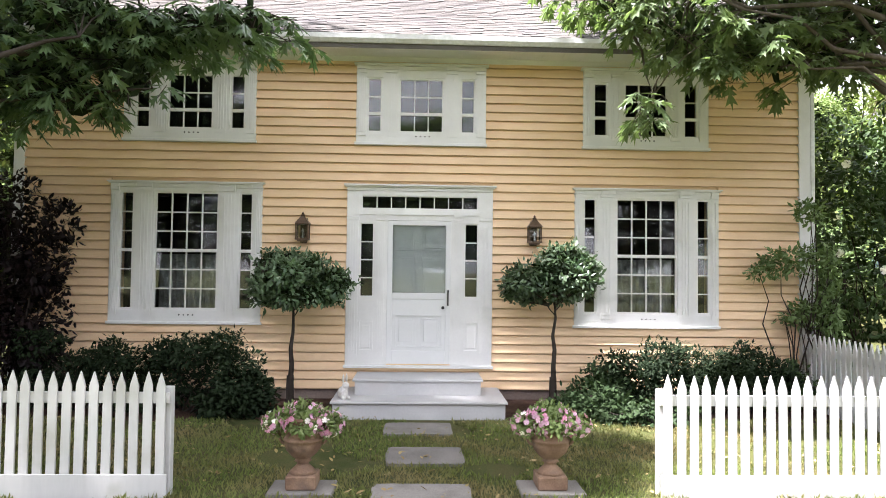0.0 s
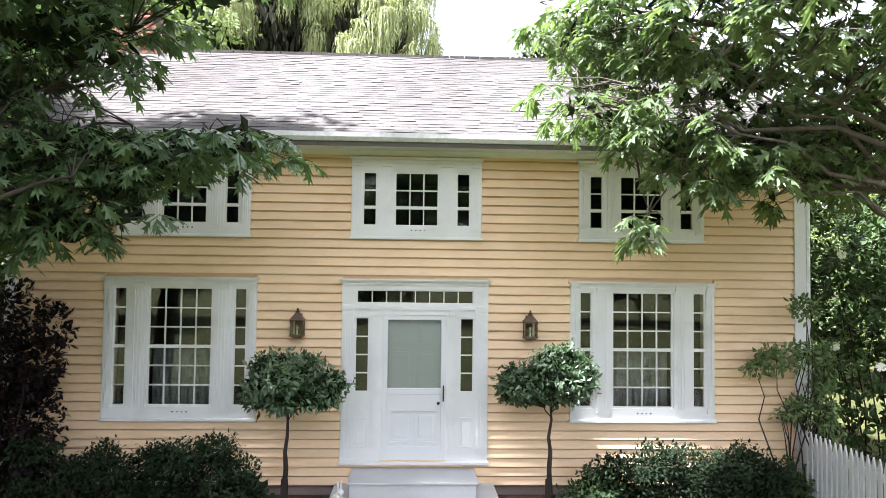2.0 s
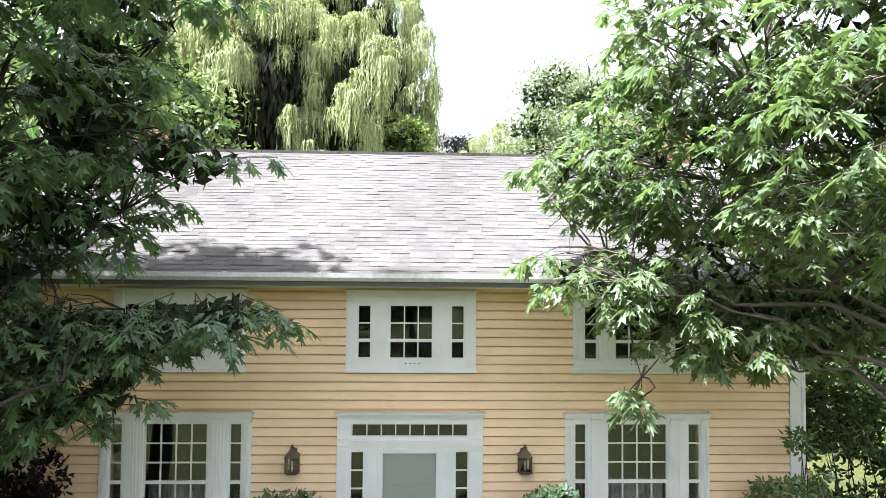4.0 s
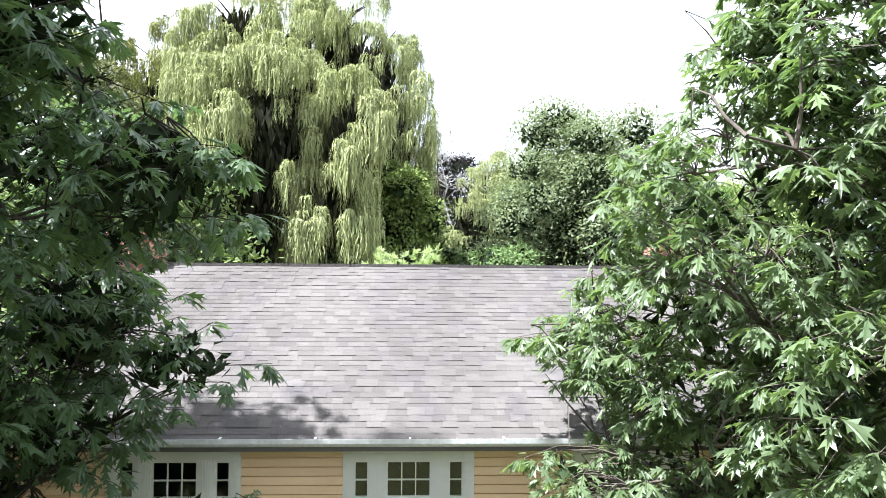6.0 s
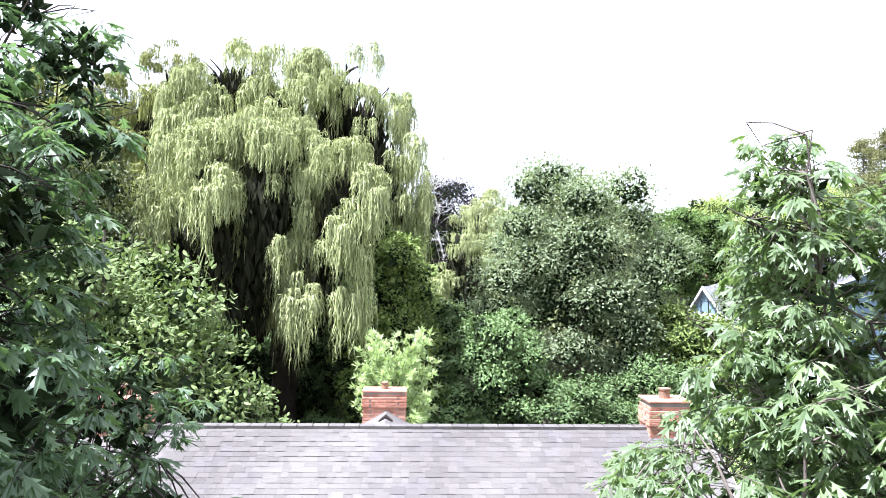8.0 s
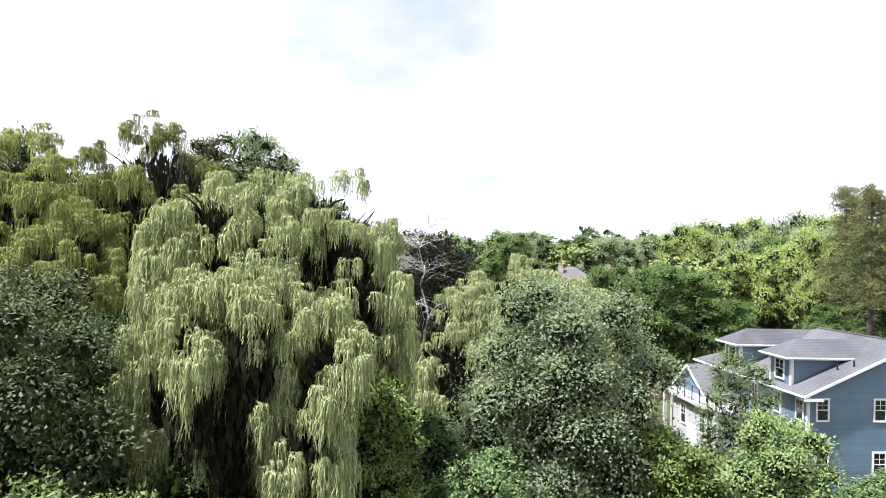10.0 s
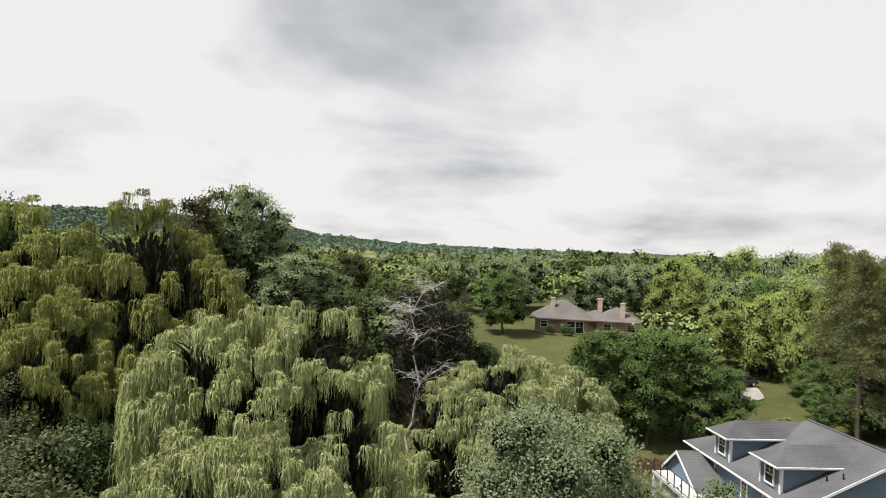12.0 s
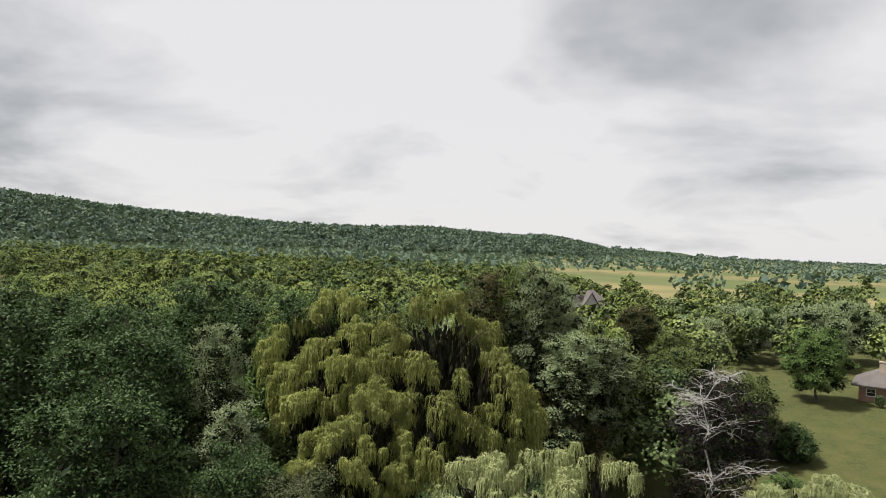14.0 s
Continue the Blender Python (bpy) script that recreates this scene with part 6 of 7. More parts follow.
def bare_tree(x, y, top, seed):
    """A dead tree: pale forked trunk and bare drooping twigs."""
    rng = np.random.default_rng(seed)
    z0 = ground_at(x, y)
    h = top - z0
    t = Tubes(6)
    trunk = bend((0, 0, -0.3), (0.6, 0, h), 0, 10, rng, 0.05)
    t.add(trunk, 0.17, 0.02)
    for i in range(34):
        k = rng.uniform(0.35, 0.98)
        p = trunk[min(9, int(k * 9))]
        a = rng.uniform(0, 6.28)
        ln = (1.15 - k) * h * 0.36 + 0.6
        q = p + np.array([math.cos(a) * ln, math.sin(a) * ln, ln * rng.uniform(0.1, 0.7)])
        br = bend(p, q, 0.1, 7, rng, 0.08)
        t.add(br, 0.035, 0.010)
        for j in range(14):
            s = br[rng.integers(2, 7)]
            a2 = rng.uniform(0, 6.28)
            l2 = rng.uniform(0.6, 1.8)
            t.add(bend(s, s + np.array([math.cos(a2) * l2, math.sin(a2) * l2, rng.uniform(-0.5, 0.6)]), 0.12, 5, rng, 0.08), 0.016, 0.007)
    root = thing("dead_tree", "pale leafless dead tree with fine bare twigs", "tree", (x, y, z0))
    tr = new("trunk", t.mesh("trunk", BARK_PALE))
    tr.parent = root


bare_tree(2.8, 57.5, 22.3, 73)
broadleaf(4.2, 61.5, 22.3, 5.4, PURPLE_LEAF, 74, 9000, 0.34, "tree", "dark purple-leaved tree behind a dead tree", 0.05)
dark_bush = broadleaf(13.6, 82.0, 12.6, 3.2, DEEP_LEAF, 76, 4000, 0.36, "shrub", "dark green shrub at the edge of the lawn", 0.02, "lawn edge shrubs")
for x, y, k in ((9.6, 84.5, 1.1), (5.5, 83.0, 1.3), (0.5, 85.0, 1.4)):
    c = copy_thing(dark_bush, pose(x, y, ground_at(x, y), 0, 0, x * 40))
    c.scale = (k, k, k)



def pine(x, y, top, seed):
    """A tall pine: straight trunk, bare dead limbs low down, needled boughs above."""
    rng = np.random.default_rng(seed)
    z0 = ground_at(x, y)
    h = top - z0
    root = thing("pine_tree", "tall thin-crowned pine with bare lower limbs", "tree", (x, y, z0), "pines")
    t = Tubes(6)
    t.add(bend((0, 0, -0.3), (0, 0, h), 0, 8, rng, 0.01), 0.30, 0.04)
    bs, al = [], []
    for i in range(150):
        k = rng.uniform(0.16, 1.0)
        a = rng.uniform(0, 6.28)
        ln = 4.6 * (1.08 - k) ** 0.55 * rng.uniform(0.6, 1.1)
        p = np.array([0, 0, h * k])
        q = p + np.array([math.cos(a) * ln, math.sin(a) * ln, -0.12 * ln + rng.uniform(-0.3, 0.4)])
        br = bend(p, q, 0.08, 7, rng, 0.05)
        t.add(br, 0.045, 0.012)
        if k > 0.36 or rng.uniform() < 0.25:
            for s in br[2:]:
                m = 26
                bs.append(s + rng.normal(0, 0.36, (m, 3)) * (1, 1, 0.55))
                al.append(unit(rng.normal(0, 1, (m, 3)) + (math.cos(a) * 0.5, math.sin(a) * 0.5, 0.3)))
    tr = new("trunk", t.mesh("trunk", BARK))
    tr.parent = root
    bs, al = np.concatenate(bs), np.concatenate(al)
    ou = unit(np.cross(al, unit(rng.normal(0, 1, al.shape))))
    cr = new("needles", leaf_mesh("needles", bs, al, ou, rng.uniform(0.25, 0.5, len(bs)), SLIM_HALF, NEEDLE))
    cr.parent = root
    return root


p1 = pine(51.5, 61.0, 26.2, 75)
for x, y, a, s in ((56.5, 63.5, 80, 0.97), (61.0, 60, 190, 0.92), (55.5, 71, 250, 1.0)):
    c = copy_thing(p1, pose(x, y, ground_at(x, y), 0, 0, a))
    c.scale = (s, s, s)

broadleaf(-13.6, 64.0, 34.0, 4.6, GREY_LEAF, 88, 8000, 0.38, "tree", "tall pale-leaved tree behind the willows", 0.25, n=34)
broadleaf(-19.5, 62.0, 33.0, 4.0, BROWN_LEAF, 89, 6000, 0.38, "tree", "tall olive-brown tree behind the willows", 0.25, n=30)

broadleaf(-16.8, 66.0, 34.6, 4.2, GREEN_LEAF, 93, 6500, 0.38, "tree", "tall green tree behind the willows", 0.25, n=30)
broadleaf(-11.9, 66.5, 31.6, 3.3, GREY_LEAF, 94, 5000, 0.36, "tree", "slim pale-leaved tree behind the willows", 0.25, n=28)
broadleaf(-7.4, 66.0, 26.5, 3.8, GREEN_LEAF, 95, 5500, 0.38, "tree", "green tree at the end of the tree belt", 0.2, n=28)
broadleaf(-23.5, 31.5, 18.5, 4.6, UMBER_LEAF, 96, 9000, 0.3, "tree", "dark shaded tree below the willows", 0.1)
# standing trees of the middle distance: prototypes, then copies of them
maple = broadleaf(22.5, 61.5, 18.9, 4.0, MAPLE_LEAF, 80, 9500, 0.38, "maple_tree", "rounded dark green maple on the lawn's edge", 0.05, "maple clump", n=22)
for x, y, k, kz, a in ((27.4, 59.8, 1.0, 1.05, 70), (31.9, 61.2, 1.02, 1.0, 150), (35.6, 59.6, 0.8, 0.74, 260), (25.0, 64.5, 0.9, 0.9, 30)):
    c = copy_thing(maple, pose(x, y, ground_at(x, y), 0, 0, a))
    c.scale = (k, k, kz)
protos = [broadleaf(60.0, 64.0, 19.2, 5.2, MAPLE_LEAF, 81, 18400, 0.28, "tree", "rounded dark green tree among its neighbours", 0.1, "middle trees", n=26),
          broadleaf(24.5, 139.0, 24.5, 7.5, GREY_LEAF, 82, 13799, 0.40, "tree", "large light grey-green tree beyond the lawn", 0.1, "middle trees", n=26),
          broadleaf(-5.0, 73.0, 22.0, 4.8, OLIVE_LEAF, 83, 13799, 0.30, "tree", "tall green tree in the belt of trees", 0.12, "middle trees", n=26),
          broadleaf(62.0, 100.0, 23.5, 6.0, SUNNY_LEAF, 84, 13799, 0.33, "tree", "light yellow-green spreading tree beyond the lawn", 0.12, "middle trees", n=26),
          broadleaf(-10.5, 62.0, 19.5, 4.6, BROWN_LEAF, 85, 11500, 0.30, "tree", "olive-brown leafy tree in the belt of trees", 0.1, "middle trees", n=26),
          broadleaf(-41.0, 34.0, 28.5, 6.8, DEEP_LEAF, 86, 16099, 0.30, "tree", "very tall dark green tree in the belt of trees", 0.25, "middle trees", n=34),
          broadleaf(-36.5, 40.0, 28.0, 3.2, GREY_LEAF, 87, 9660, 0.22, "tree", "tall slender light-leaved tree in the belt of trees", 0.3, "middle trees", n=22)]
STREET = ((0, -26, -42), (2, -17, -40), (3, -9, -44), (0, 0, -41), (2, 8.5, -43), (4, 17, -40), (0, 26, -42), (2, 35, -38), (0, -35, -38), (0, -22, -30), (4, 24, -30))
PLAN = ((5, -28.5, 32, 0.6, 0.66), (6, -31.5, 35.5, 0.95, 0.78), (5, -33, 29, 0.6, 0.6), (5, -14.5, 38.5, 0.6, 0.52), (5, -18.5, 33, 0.6, 0.5), (5, -10, 43, 0.6, 0.5), (3, 50.5, 88, 0.8, 0.8), (1, 56, 97, 0.8, 0.9), (3, 54.5, 84, 0.8, 0.9), (0, 58, 92, 0.9, 1.0), (3, 52, 100, 0.9, 0.95), (1, 70, 104, 0.9, 1.2), (0, 51.5, 67.5, 0.4, 0.35), (3, 44, 62.5, 0.22, 0.16),
        (5, -47, 40, 1.0, 1.0), (5, -52, 31, 1.1, 1.05), (5, -36, 27, 0.9, 0.9), (5, -60, 42, 1.1, 1.0), (5, -45, 50, 1.0, 1.0), (5, -57, 22, 1.0, 0.95), (5, -34, 52, 0.9, 1.0), (2, -33.5, 43, 0.9, 0.95), (0, -39, 45, 1.1, 1.4), (6, -9.5, 60, 1.2, 0.85), (6, -6.5, 64, 1.1, 0.8),
        (0, 10.8, 67, 0.45, 0.35), (2, -29, 60, 1.2, 1.5), (0, -38, 58, 1.3, 1.75), (2, -24, 56, 1.0, 1.4), (0, 20.4, 106.5, 0.95, 0.92), (1, 45, 130, 0.95, 0.85), (1, 12, 142, 0.9, 0.9), (1, 3, 118, 0.8, 0.85), (1, 33, 150, 0.9, 0.95), (1, 58, 138, 0.9, 0.9), (2, 1.5, 82, 1.0, 0.95), (2, -11, 84, 1.0, 1.05), (2, 8.5, 80, 0.8, 0.8),
        (3, 54, 114, 1.0, 1.0), (3, 60, 124, 1.0, 1.05), (3, 70, 96, 1.1, 1.2), (1, 64, 88, 0.9, 1.1), (3, 58, 80, 0.9, 1.1), (3, 66, 72, 1.1, 1.3), (3, 74, 86, 1.0, 1.25),
        (0, 54, 71, 0.6, 0.5), (0, 57.5, 67, 0.8, 0.65), (3, 55, 76, 0.6, 0.7), (0, 61, 72, 0.9, 0.8), (0, 53, 62.5, 0.5, 0.4), (0, 57, 59, 0.7, 0.55), (0, 49.5, 64, 0.3, 0.25), (3, 54, 86, 0.7, 0.75), (2, -22, 72, 1.1, 1.2), (0, -30, 70, 1.2, 1.3), (2, -38, 64, 1.2, 1.3), (1, -27, 84, 0.9, 1.1),
        (0, -46, 58, 1.2, 1.3), (2, -44, 46, 1.1, 1.25), (0, -52, 48, 1.1, 1.2), (2, -33, 30, 1.0, 1.0), (0, -40, 28, 1.0, 1.0), (2, -47, 34, 1.0, 1.15), (4, -29, 33, 0.8, 0.9), (2, 55, 52, 0.9, 0.9), (0, 62, 60, 1, 1.05), (2, 0, 100, 0.8, 0.8), (4, -6, 108, 1, 1), (1, -17, 104, 0.8, 0.9),
        (3, 82, 92, 1.1, 1.3), (2, 88, 78, 1.1, 1.4), (3, 78, 66, 1.1, 1.4), (1, 84, 112, 0.9, 1.2), (3, 74, 128, 1.1, 1.2), (4, -16, 92, 1.1, 1.1), (2, -55, 66, 1.1, 1.2), (0, -62, 54, 1.1, 1.2), (2, -60, 38, 1.1, 1.1), (0, -44, 20, 1.0, 1.0), (2, -52, 26, 1.1, 1.1), (0, -56, 16, 1.1, 1.0), (2, -66, 28, 1.1, 1.2), (0, -70, 44, 1.2, 1.3), (2, -36, 18, 0.9, 0.85), (4, -28, 17, 0.8, 0.7), (2, -76, 58, 1.2, 1.3), (0, -66, 70, 1.2, 1.3), (2, -50, 78, 1.1, 1.2), (0, -38, 88, 1.1, 1.2))
for i, (k, x, y, s, sz) in enumerate(PLAN):
    c = copy_thing(protos[k], pose(x, y, ground_at(x, y), 0, 0, i * 67))
    c.scale = (s, s, sz * (1.08 if x > 30 else 1.0))


for i, (k, x, y) in enumerate(STREET):
    c = copy_thing(protos[k], pose(x, y, 0, 0, 0, i * 53))
    c.scale = (1.25, 1.25, 1.15)


# ---- the blue house ----
def hip_roof(parent, x0, x1, y0, y1, z, h, mat, over=0.35, thick=0.14, along="x", name="roof"):
    """A hipped roof over a rectangle."""
    x0, x1, y0, y1 = x0 - over, x1 + over, y0 - over, y1 + over
    bm = bmesh.new()
    if along == "x":
        d = min((y1 - y0) / 2, (x1 - x0) / 2 - 0.05)
        rid = ((x0 + d, (y0 + y1) / 2), (x1 - d, (y0 + y1) / 2))
    else:
        d = min((x1 - x0) / 2, (y1 - y0) / 2 - 0.05)
        rid = (((x0 + x1) / 2, y0 + d), ((x0 + x1) / 2, y1 - d))
    b = [bm.verts.new((x, y, z)) for x, y in ((x0, y0), (x1, y0), (x1, y1), (x0, y1))]
    lo = [bm.verts.new((x, y, z - thick)) for x, y in ((x0, y0), (x1, y0), (x1, y1), (x0, y1))]
    r = [bm.verts.new((*q, z + h)) for q in rid]
    if along == "x":
        fs = ((b[0], b[1], r[1], r[0]), (b[1], b[2], r[1]), (b[2], b[3], r[0], r[1]), (b[3], b[0], r[0]))
    else:
        fs = ((b[0], b[1], r[0]), (b[1], b[2], r[1], r[0]), (b[2], b[3], r[1]), (b[3], b[0], r[0], r[1]))
    for f in fs:
        bm.faces.new(f)
    bm.faces.new(lo[::-1])
    for i in range(4):
        bm.faces.new((b[i], lo[i], lo[(i + 1) % 4], b[(i + 1) % 4]))
    bmesh.ops.recalc_face_normals(bm, faces=bm.faces)
    return part(name, bm, mat, parent)


def small_window(parent, x, y, z, w, h, turn=0.0):
    """A white sash window on a wall that faces -y, turned about z."""
    win = new("window")
    win.parent = parent
    win.location, win.rotation_euler = (x, y, z), (0, 0, turn)
    part("frame", boxes((-w / 2, w / 2, -0.06, 0.02, 0, 0.12), (-w / 2, w / 2, -0.06, 0.02, h - 0.12, h), (-w / 2, -w / 2 + 0.11, -0.06, 0.02, 0.12, h - 0.12), (w / 2 - 0.11, w / 2, -0.06, 0.02, 0.12, h - 0.12), (-w / 2 + 0.11, w / 2 - 0.11, -0.045, 0.02, h / 2 - 0.03, h / 2 + 0.03), (-0.012, 0.012, -0.04, 0.02, h / 2, h - 0.12), (-w / 2 + 0.11, w / 2 - 0.11, -0.038, 0.02, h * 0.70, h * 0.715)), PAINT_WHITE, win)
    part("pane", boxes((-w / 2 + 0.11, w / 2 - 0.11, -0.02, -0.012, 0.12, h - 0.12)), DARK_GLASS, win)
    return win


DARK_GLASS, nt, p, out = nodes_of("dark_window")
p.inputs["Base Color"].default_value = (0.015, 0.018, 0.022, 1)
p.inputs["Roughness"].default_value = 0.06
GZ = 3.4
blue = thing("blue_house", "blue-sided house with white trim, hipped dormers and a grey shingle roof", "house", (26.0, 31.6, GZ))
WALL_X, RID_X, EAVE, RID = 13.4, 6.7, 6.35, 9.65
TOP = EAVE + 0.16
bm = bmesh.new()
prism(bm, ((0, -1.6), (WALL_X, -1.6), (WALL_X, TOP), (RID_X, RID - 0.22), (0, TOP)), 0.0, 9.4)
box(bm, 0.0, WALL_X, 9.401, 14.6, -1.6, TOP)
body = part("wall", bm, SIDING_BLUE, blue, "blue lap siding")


def lap_board(length, along_x):
    """One lap of siding, thicker at its foot."""
    b = bmesh.new()
    prof = ((-0.030, 0.0), (-0.006, 0.15), (0.0, 0.15), (0.0, 0.0))
    if along_x:
        v = [[b.verts.new((x, q, z)) for q, z in prof] for x in (0, length)]
    else:
        v = [[b.verts.new((q, y, z)) for q, z in prof] for y in (0, length)]
    b.faces.new(v[0])
    b.faces.new(v[1][::-1])
    for i in range(4):
        b.faces.new((v[0][i], v[1][i], v[1][(i + 1) % 4], v[0][(i + 1) % 4]))
    bmesh.ops.recalc_face_normals(b, faces=b.faces)
    me = bpy.data.meshes.new("siding_board")
    b.to_mesh(me)
    b.free()
    me.materials.append(SIDING_BLUE)
    return me


lap_x, lap_y = lap_board(1.0, True), lap_board(14.4, False)
for i in range(62):
    z = 0.1 + i * 0.15
    if z < TOP - 0.16:
        a, b = 0.14, WALL_X - 0.14
        side = new("siding_board", lap_y)
        side.parent, side.location = body, (-0.001, 0.14, z)
    else:
        k = (z + 0.15 - TOP) / (RID - 0.22 - TOP)
        a, b = RID_X * k, WALL_X - (WALL_X - RID_X) * k
    if b - a > 0.2:
        bd = new("siding_board", lap_x)
        bd.parent, bd.location, bd.scale = body, (a, -0.001, z), (b - a, 1, 1)


def slab(faces, mat, parent, name, thick=0.16, label=""):
    """Roof planes with thickness below them."""
    b = bmesh.new()
    lut = {}
    for f in faces:
        for c in f:
            if c not in lut:
                lut[c] = b.verts.new(c)
        b.faces.new([lut[c] for c in f])
    bmesh.ops.recalc_face_normals(b, faces=b.faces)
    if sum(f.normal.z for f in b.faces) < 0:
        bmesh.ops.reverse_faces(b, faces=b.faces)
    low = {v: b.verts.new((v.co.x, v.co.y, v.co.z - thick)) for v in list(b.verts)}
    rim = [e for e in b.edges if len(e.link_faces) == 1]
    for f in list(b.faces):
        b.faces.new([low[v] for v in reversed(f.verts)])
    for e in rim:
        p, q = e.verts
        b.faces.new((p, q, low[q], low[p]))
    bmesh.ops.recalc_face_normals(b, faces=b.faces)
    return part(name, b, mat, parent, label)


EX0, EX1, YF, YB, YR = -0.5, WALL_X + 0.5, -0.45, 15.1, 9.3
slab((((EX0, YF, EAVE), (RID_X, YF, RID), (RID_X, YR, RID), (EX0, YB, EAVE)), ((EX1, YF, EAVE), (EX1, YB, EAVE), (RID_X, YR, RID), (RID_X, YF, RID)), ((EX0, YB, EAVE), (RID_X, YR, RID), (EX1, YB, EAVE))), SHINGLE_GREY, blue, "roof", 0.16, "grey shingle roof")
bm = bmesh.new()
prism(bm, ((EX0 - 0.02, EAVE - 0.19), (EX0 - 0.02, EAVE - 0.01), (RID_X, RID - 0.01), (EX1 + 0.02, EAVE - 0.01), (EX1 + 0.02, EAVE - 0.19), (RID_X, RID - 0.20)), YF - 0.05, YF - 0.003)
part("fascia", bm, PAINT_WHITE, blue, "white rake boards")
part("gutter", boxes((EX0 - 0.13, EX0 - 0.003, YF, YB, EAVE - 0.12, EAVE - 0.02)), PAINT_WHITE, blue, "white gutter")
part("soffit", boxes((EX0, -0.003, YF, YB, EAVE - 0.20, EAVE - 0.165)), PAINT_WHITE, blue)
part("eave_return", boxes((EX0, 0.75, YF - 0.06, -0.035, EAVE - 0.36, EAVE - 0.21)), PAINT_WHITE, blue)
part("ridge_cap", boxes((RID_X - 0.13, RID_X + 0.13, YF, YR + 0.1, RID - 0.03, RID + 0.03)), SHINGLE_GREY, blue)
for x in (0.95, 4.75, 8.6, 12.2):
    small_window(blue, x, -0.03, 4.65, 0.9, 1.5)
    small_window(blue, x, -0.03, 1.2, 0.95, 1.6)
for y in (0.75, 3.3, 6.2, 11.0):
    small_window(blue, -0.03, y, 4.5, 0.9, 1.5, radians(-90))
for y in (2.4, 8.0, 12.0):
    small_window(blue, -0.03, y, 1.2, 1.2, 1.6, radians(-90))
for x, y in ((2.55, 0.95), (3.25, 0.35)):
    part("roof_vent", lathe(((0.05, 0.0), (0.05, 0.30), (0.08, 0.31), (0.02, 0.42)), 8), DARK_METAL, blue).location = (x, y, EAVE + (x + 0.5) * 0.458)
DZ, DR = 8.45, 9.47
for y0, y1 in ((1.5, 4.8), (8.1, 11.2)):
    mid = (y0 + y1) / 2
    dm = new("dormer")
    dm.parent = blue
    part("dormer_wall", boxes((0.03, 4.6, y0 + 0.42, y1 - 0.42, EAVE + 0.1, DZ - 0.18)), SIDING_BLUE, dm)
    for z in range(11):
        part("siding_board", boxes((0.18, 4.3, y0 + 0.40, y0 + 0.421, EAVE + 0.35 + z * 0.16, EAVE + 0.37 + z * 0.16)), SIDING_BLUE, dm)
    slab((((EX0, y0, DZ), (5.2, y0, DZ), (6.4, mid, DR), (1.05, mid, DR)), ((EX0, y1, DZ), (EX0, y0, DZ), (1.05, mid, DR)), ((EX0, y1, DZ), (1.05, mid, DR), (6.4, mid, DR), (5.2, y1, DZ))), SHINGLE_GREY, dm, "dormer_roof", 0.14)
    part("trim", boxes((EX0 - 0.10, 4.3, y0 - 0.09, y0 - 0.003, DZ - 0.105, DZ - 0.01)), PAINT_WHITE, dm, "white gutter")
    part("trim", boxes((EX0 - 0.09, EX0 - 0.003, y0 - 0.002, y1 + 0.05, DZ - 0.105, DZ - 0.01)), PAINT_WHITE, dm, "white gutter")
    part("soffit", boxes((EX0, 4.3, y0, y1, DZ - 0.178, DZ - 0.142)), PAINT_WHITE, dm)
    for yy in (y0 + 0.38, y1 - 0.54):
        part("corner_board", boxes((-0.02, 0.20, yy, yy + 0.16, EAVE + 0.05, DZ - 0.18)), PAINT_WHITE, dm)
    w = small_window(blue, 0.0, mid, EAVE + 0.45, 1.15, 1.4, radians(-90))
    part("downspout", boxes((-0.06, 0.02, y0 + 0.30, y0 + 0.37, EAVE + 0.02, DZ - 0.17)), PAINT_WHITE, dm)
part("corner_board", boxes((-0.035, 0.14, -0.035, 0.0, 0, TOP - 0.2)), PAINT_WHITE, blue)
part("corner_board", boxes((-0.036, -0.002, 0.002, 0.14, 0, TOP - 0.2)), PAINT_WHITE, blue)
part("corner_board", boxes((WALL_X - 0.14, WALL_X + 0.03, -0.035, 0.0, 0, TOP - 0.2)), PAINT_WHITE, blue)

# garage wing with a balcony, its gable turned to the side
garage = thing("garage", "pale garage with a grey-blue gable and railed balcony", "garage", (22.6, 36.4, 3.3))
part("wall", boxes((0.0, 3.4, 0.0, 7.6, -1.2, 4.05)), SIDING_PALE, garage, "pale lower walls")
bm = bmesh.new()
v0 = [bm.verts.new((1.2, y, z)) for y, z in ((3.9, 4.06), (9.6, 4.06), (9.6, 4.5), (7.3, 6.3), (3.9, 4.4))]
v1 = [bm.verts.new((5.4, v.co.y, v.co.z)) for v in v0]
bm.faces.new(v0)
bm.faces.new(v1[::-1])
for i in range(5):
    bm.faces.new((v0[i], v1[i], v1[(i + 1) % 5], v0[(i + 1) % 5]))
bmesh.ops.recalc_face_normals(bm, faces=bm.faces)
part("gable_wall", bm, SIDING_BLUE, garage, "grey-blue gable siding")
part("lower_wall", boxes((0.6, 5.4, 7.601, 9.6, -1.0, 4.059)), SIDING_PALE, garage)
slab((((0.9, 3.6, 4.28), (5.8, 3.6, 4.28), (5.8, 7.3, 6.45), (0.9, 7.3, 6.45)), ((0.9, 10.0, 4.4), (0.9, 7.3, 6.45), (5.8, 7.3, 6.45), (5.8, 10.0, 4.4))), SHINGLE_GREY, garage, "roof", 0.12)
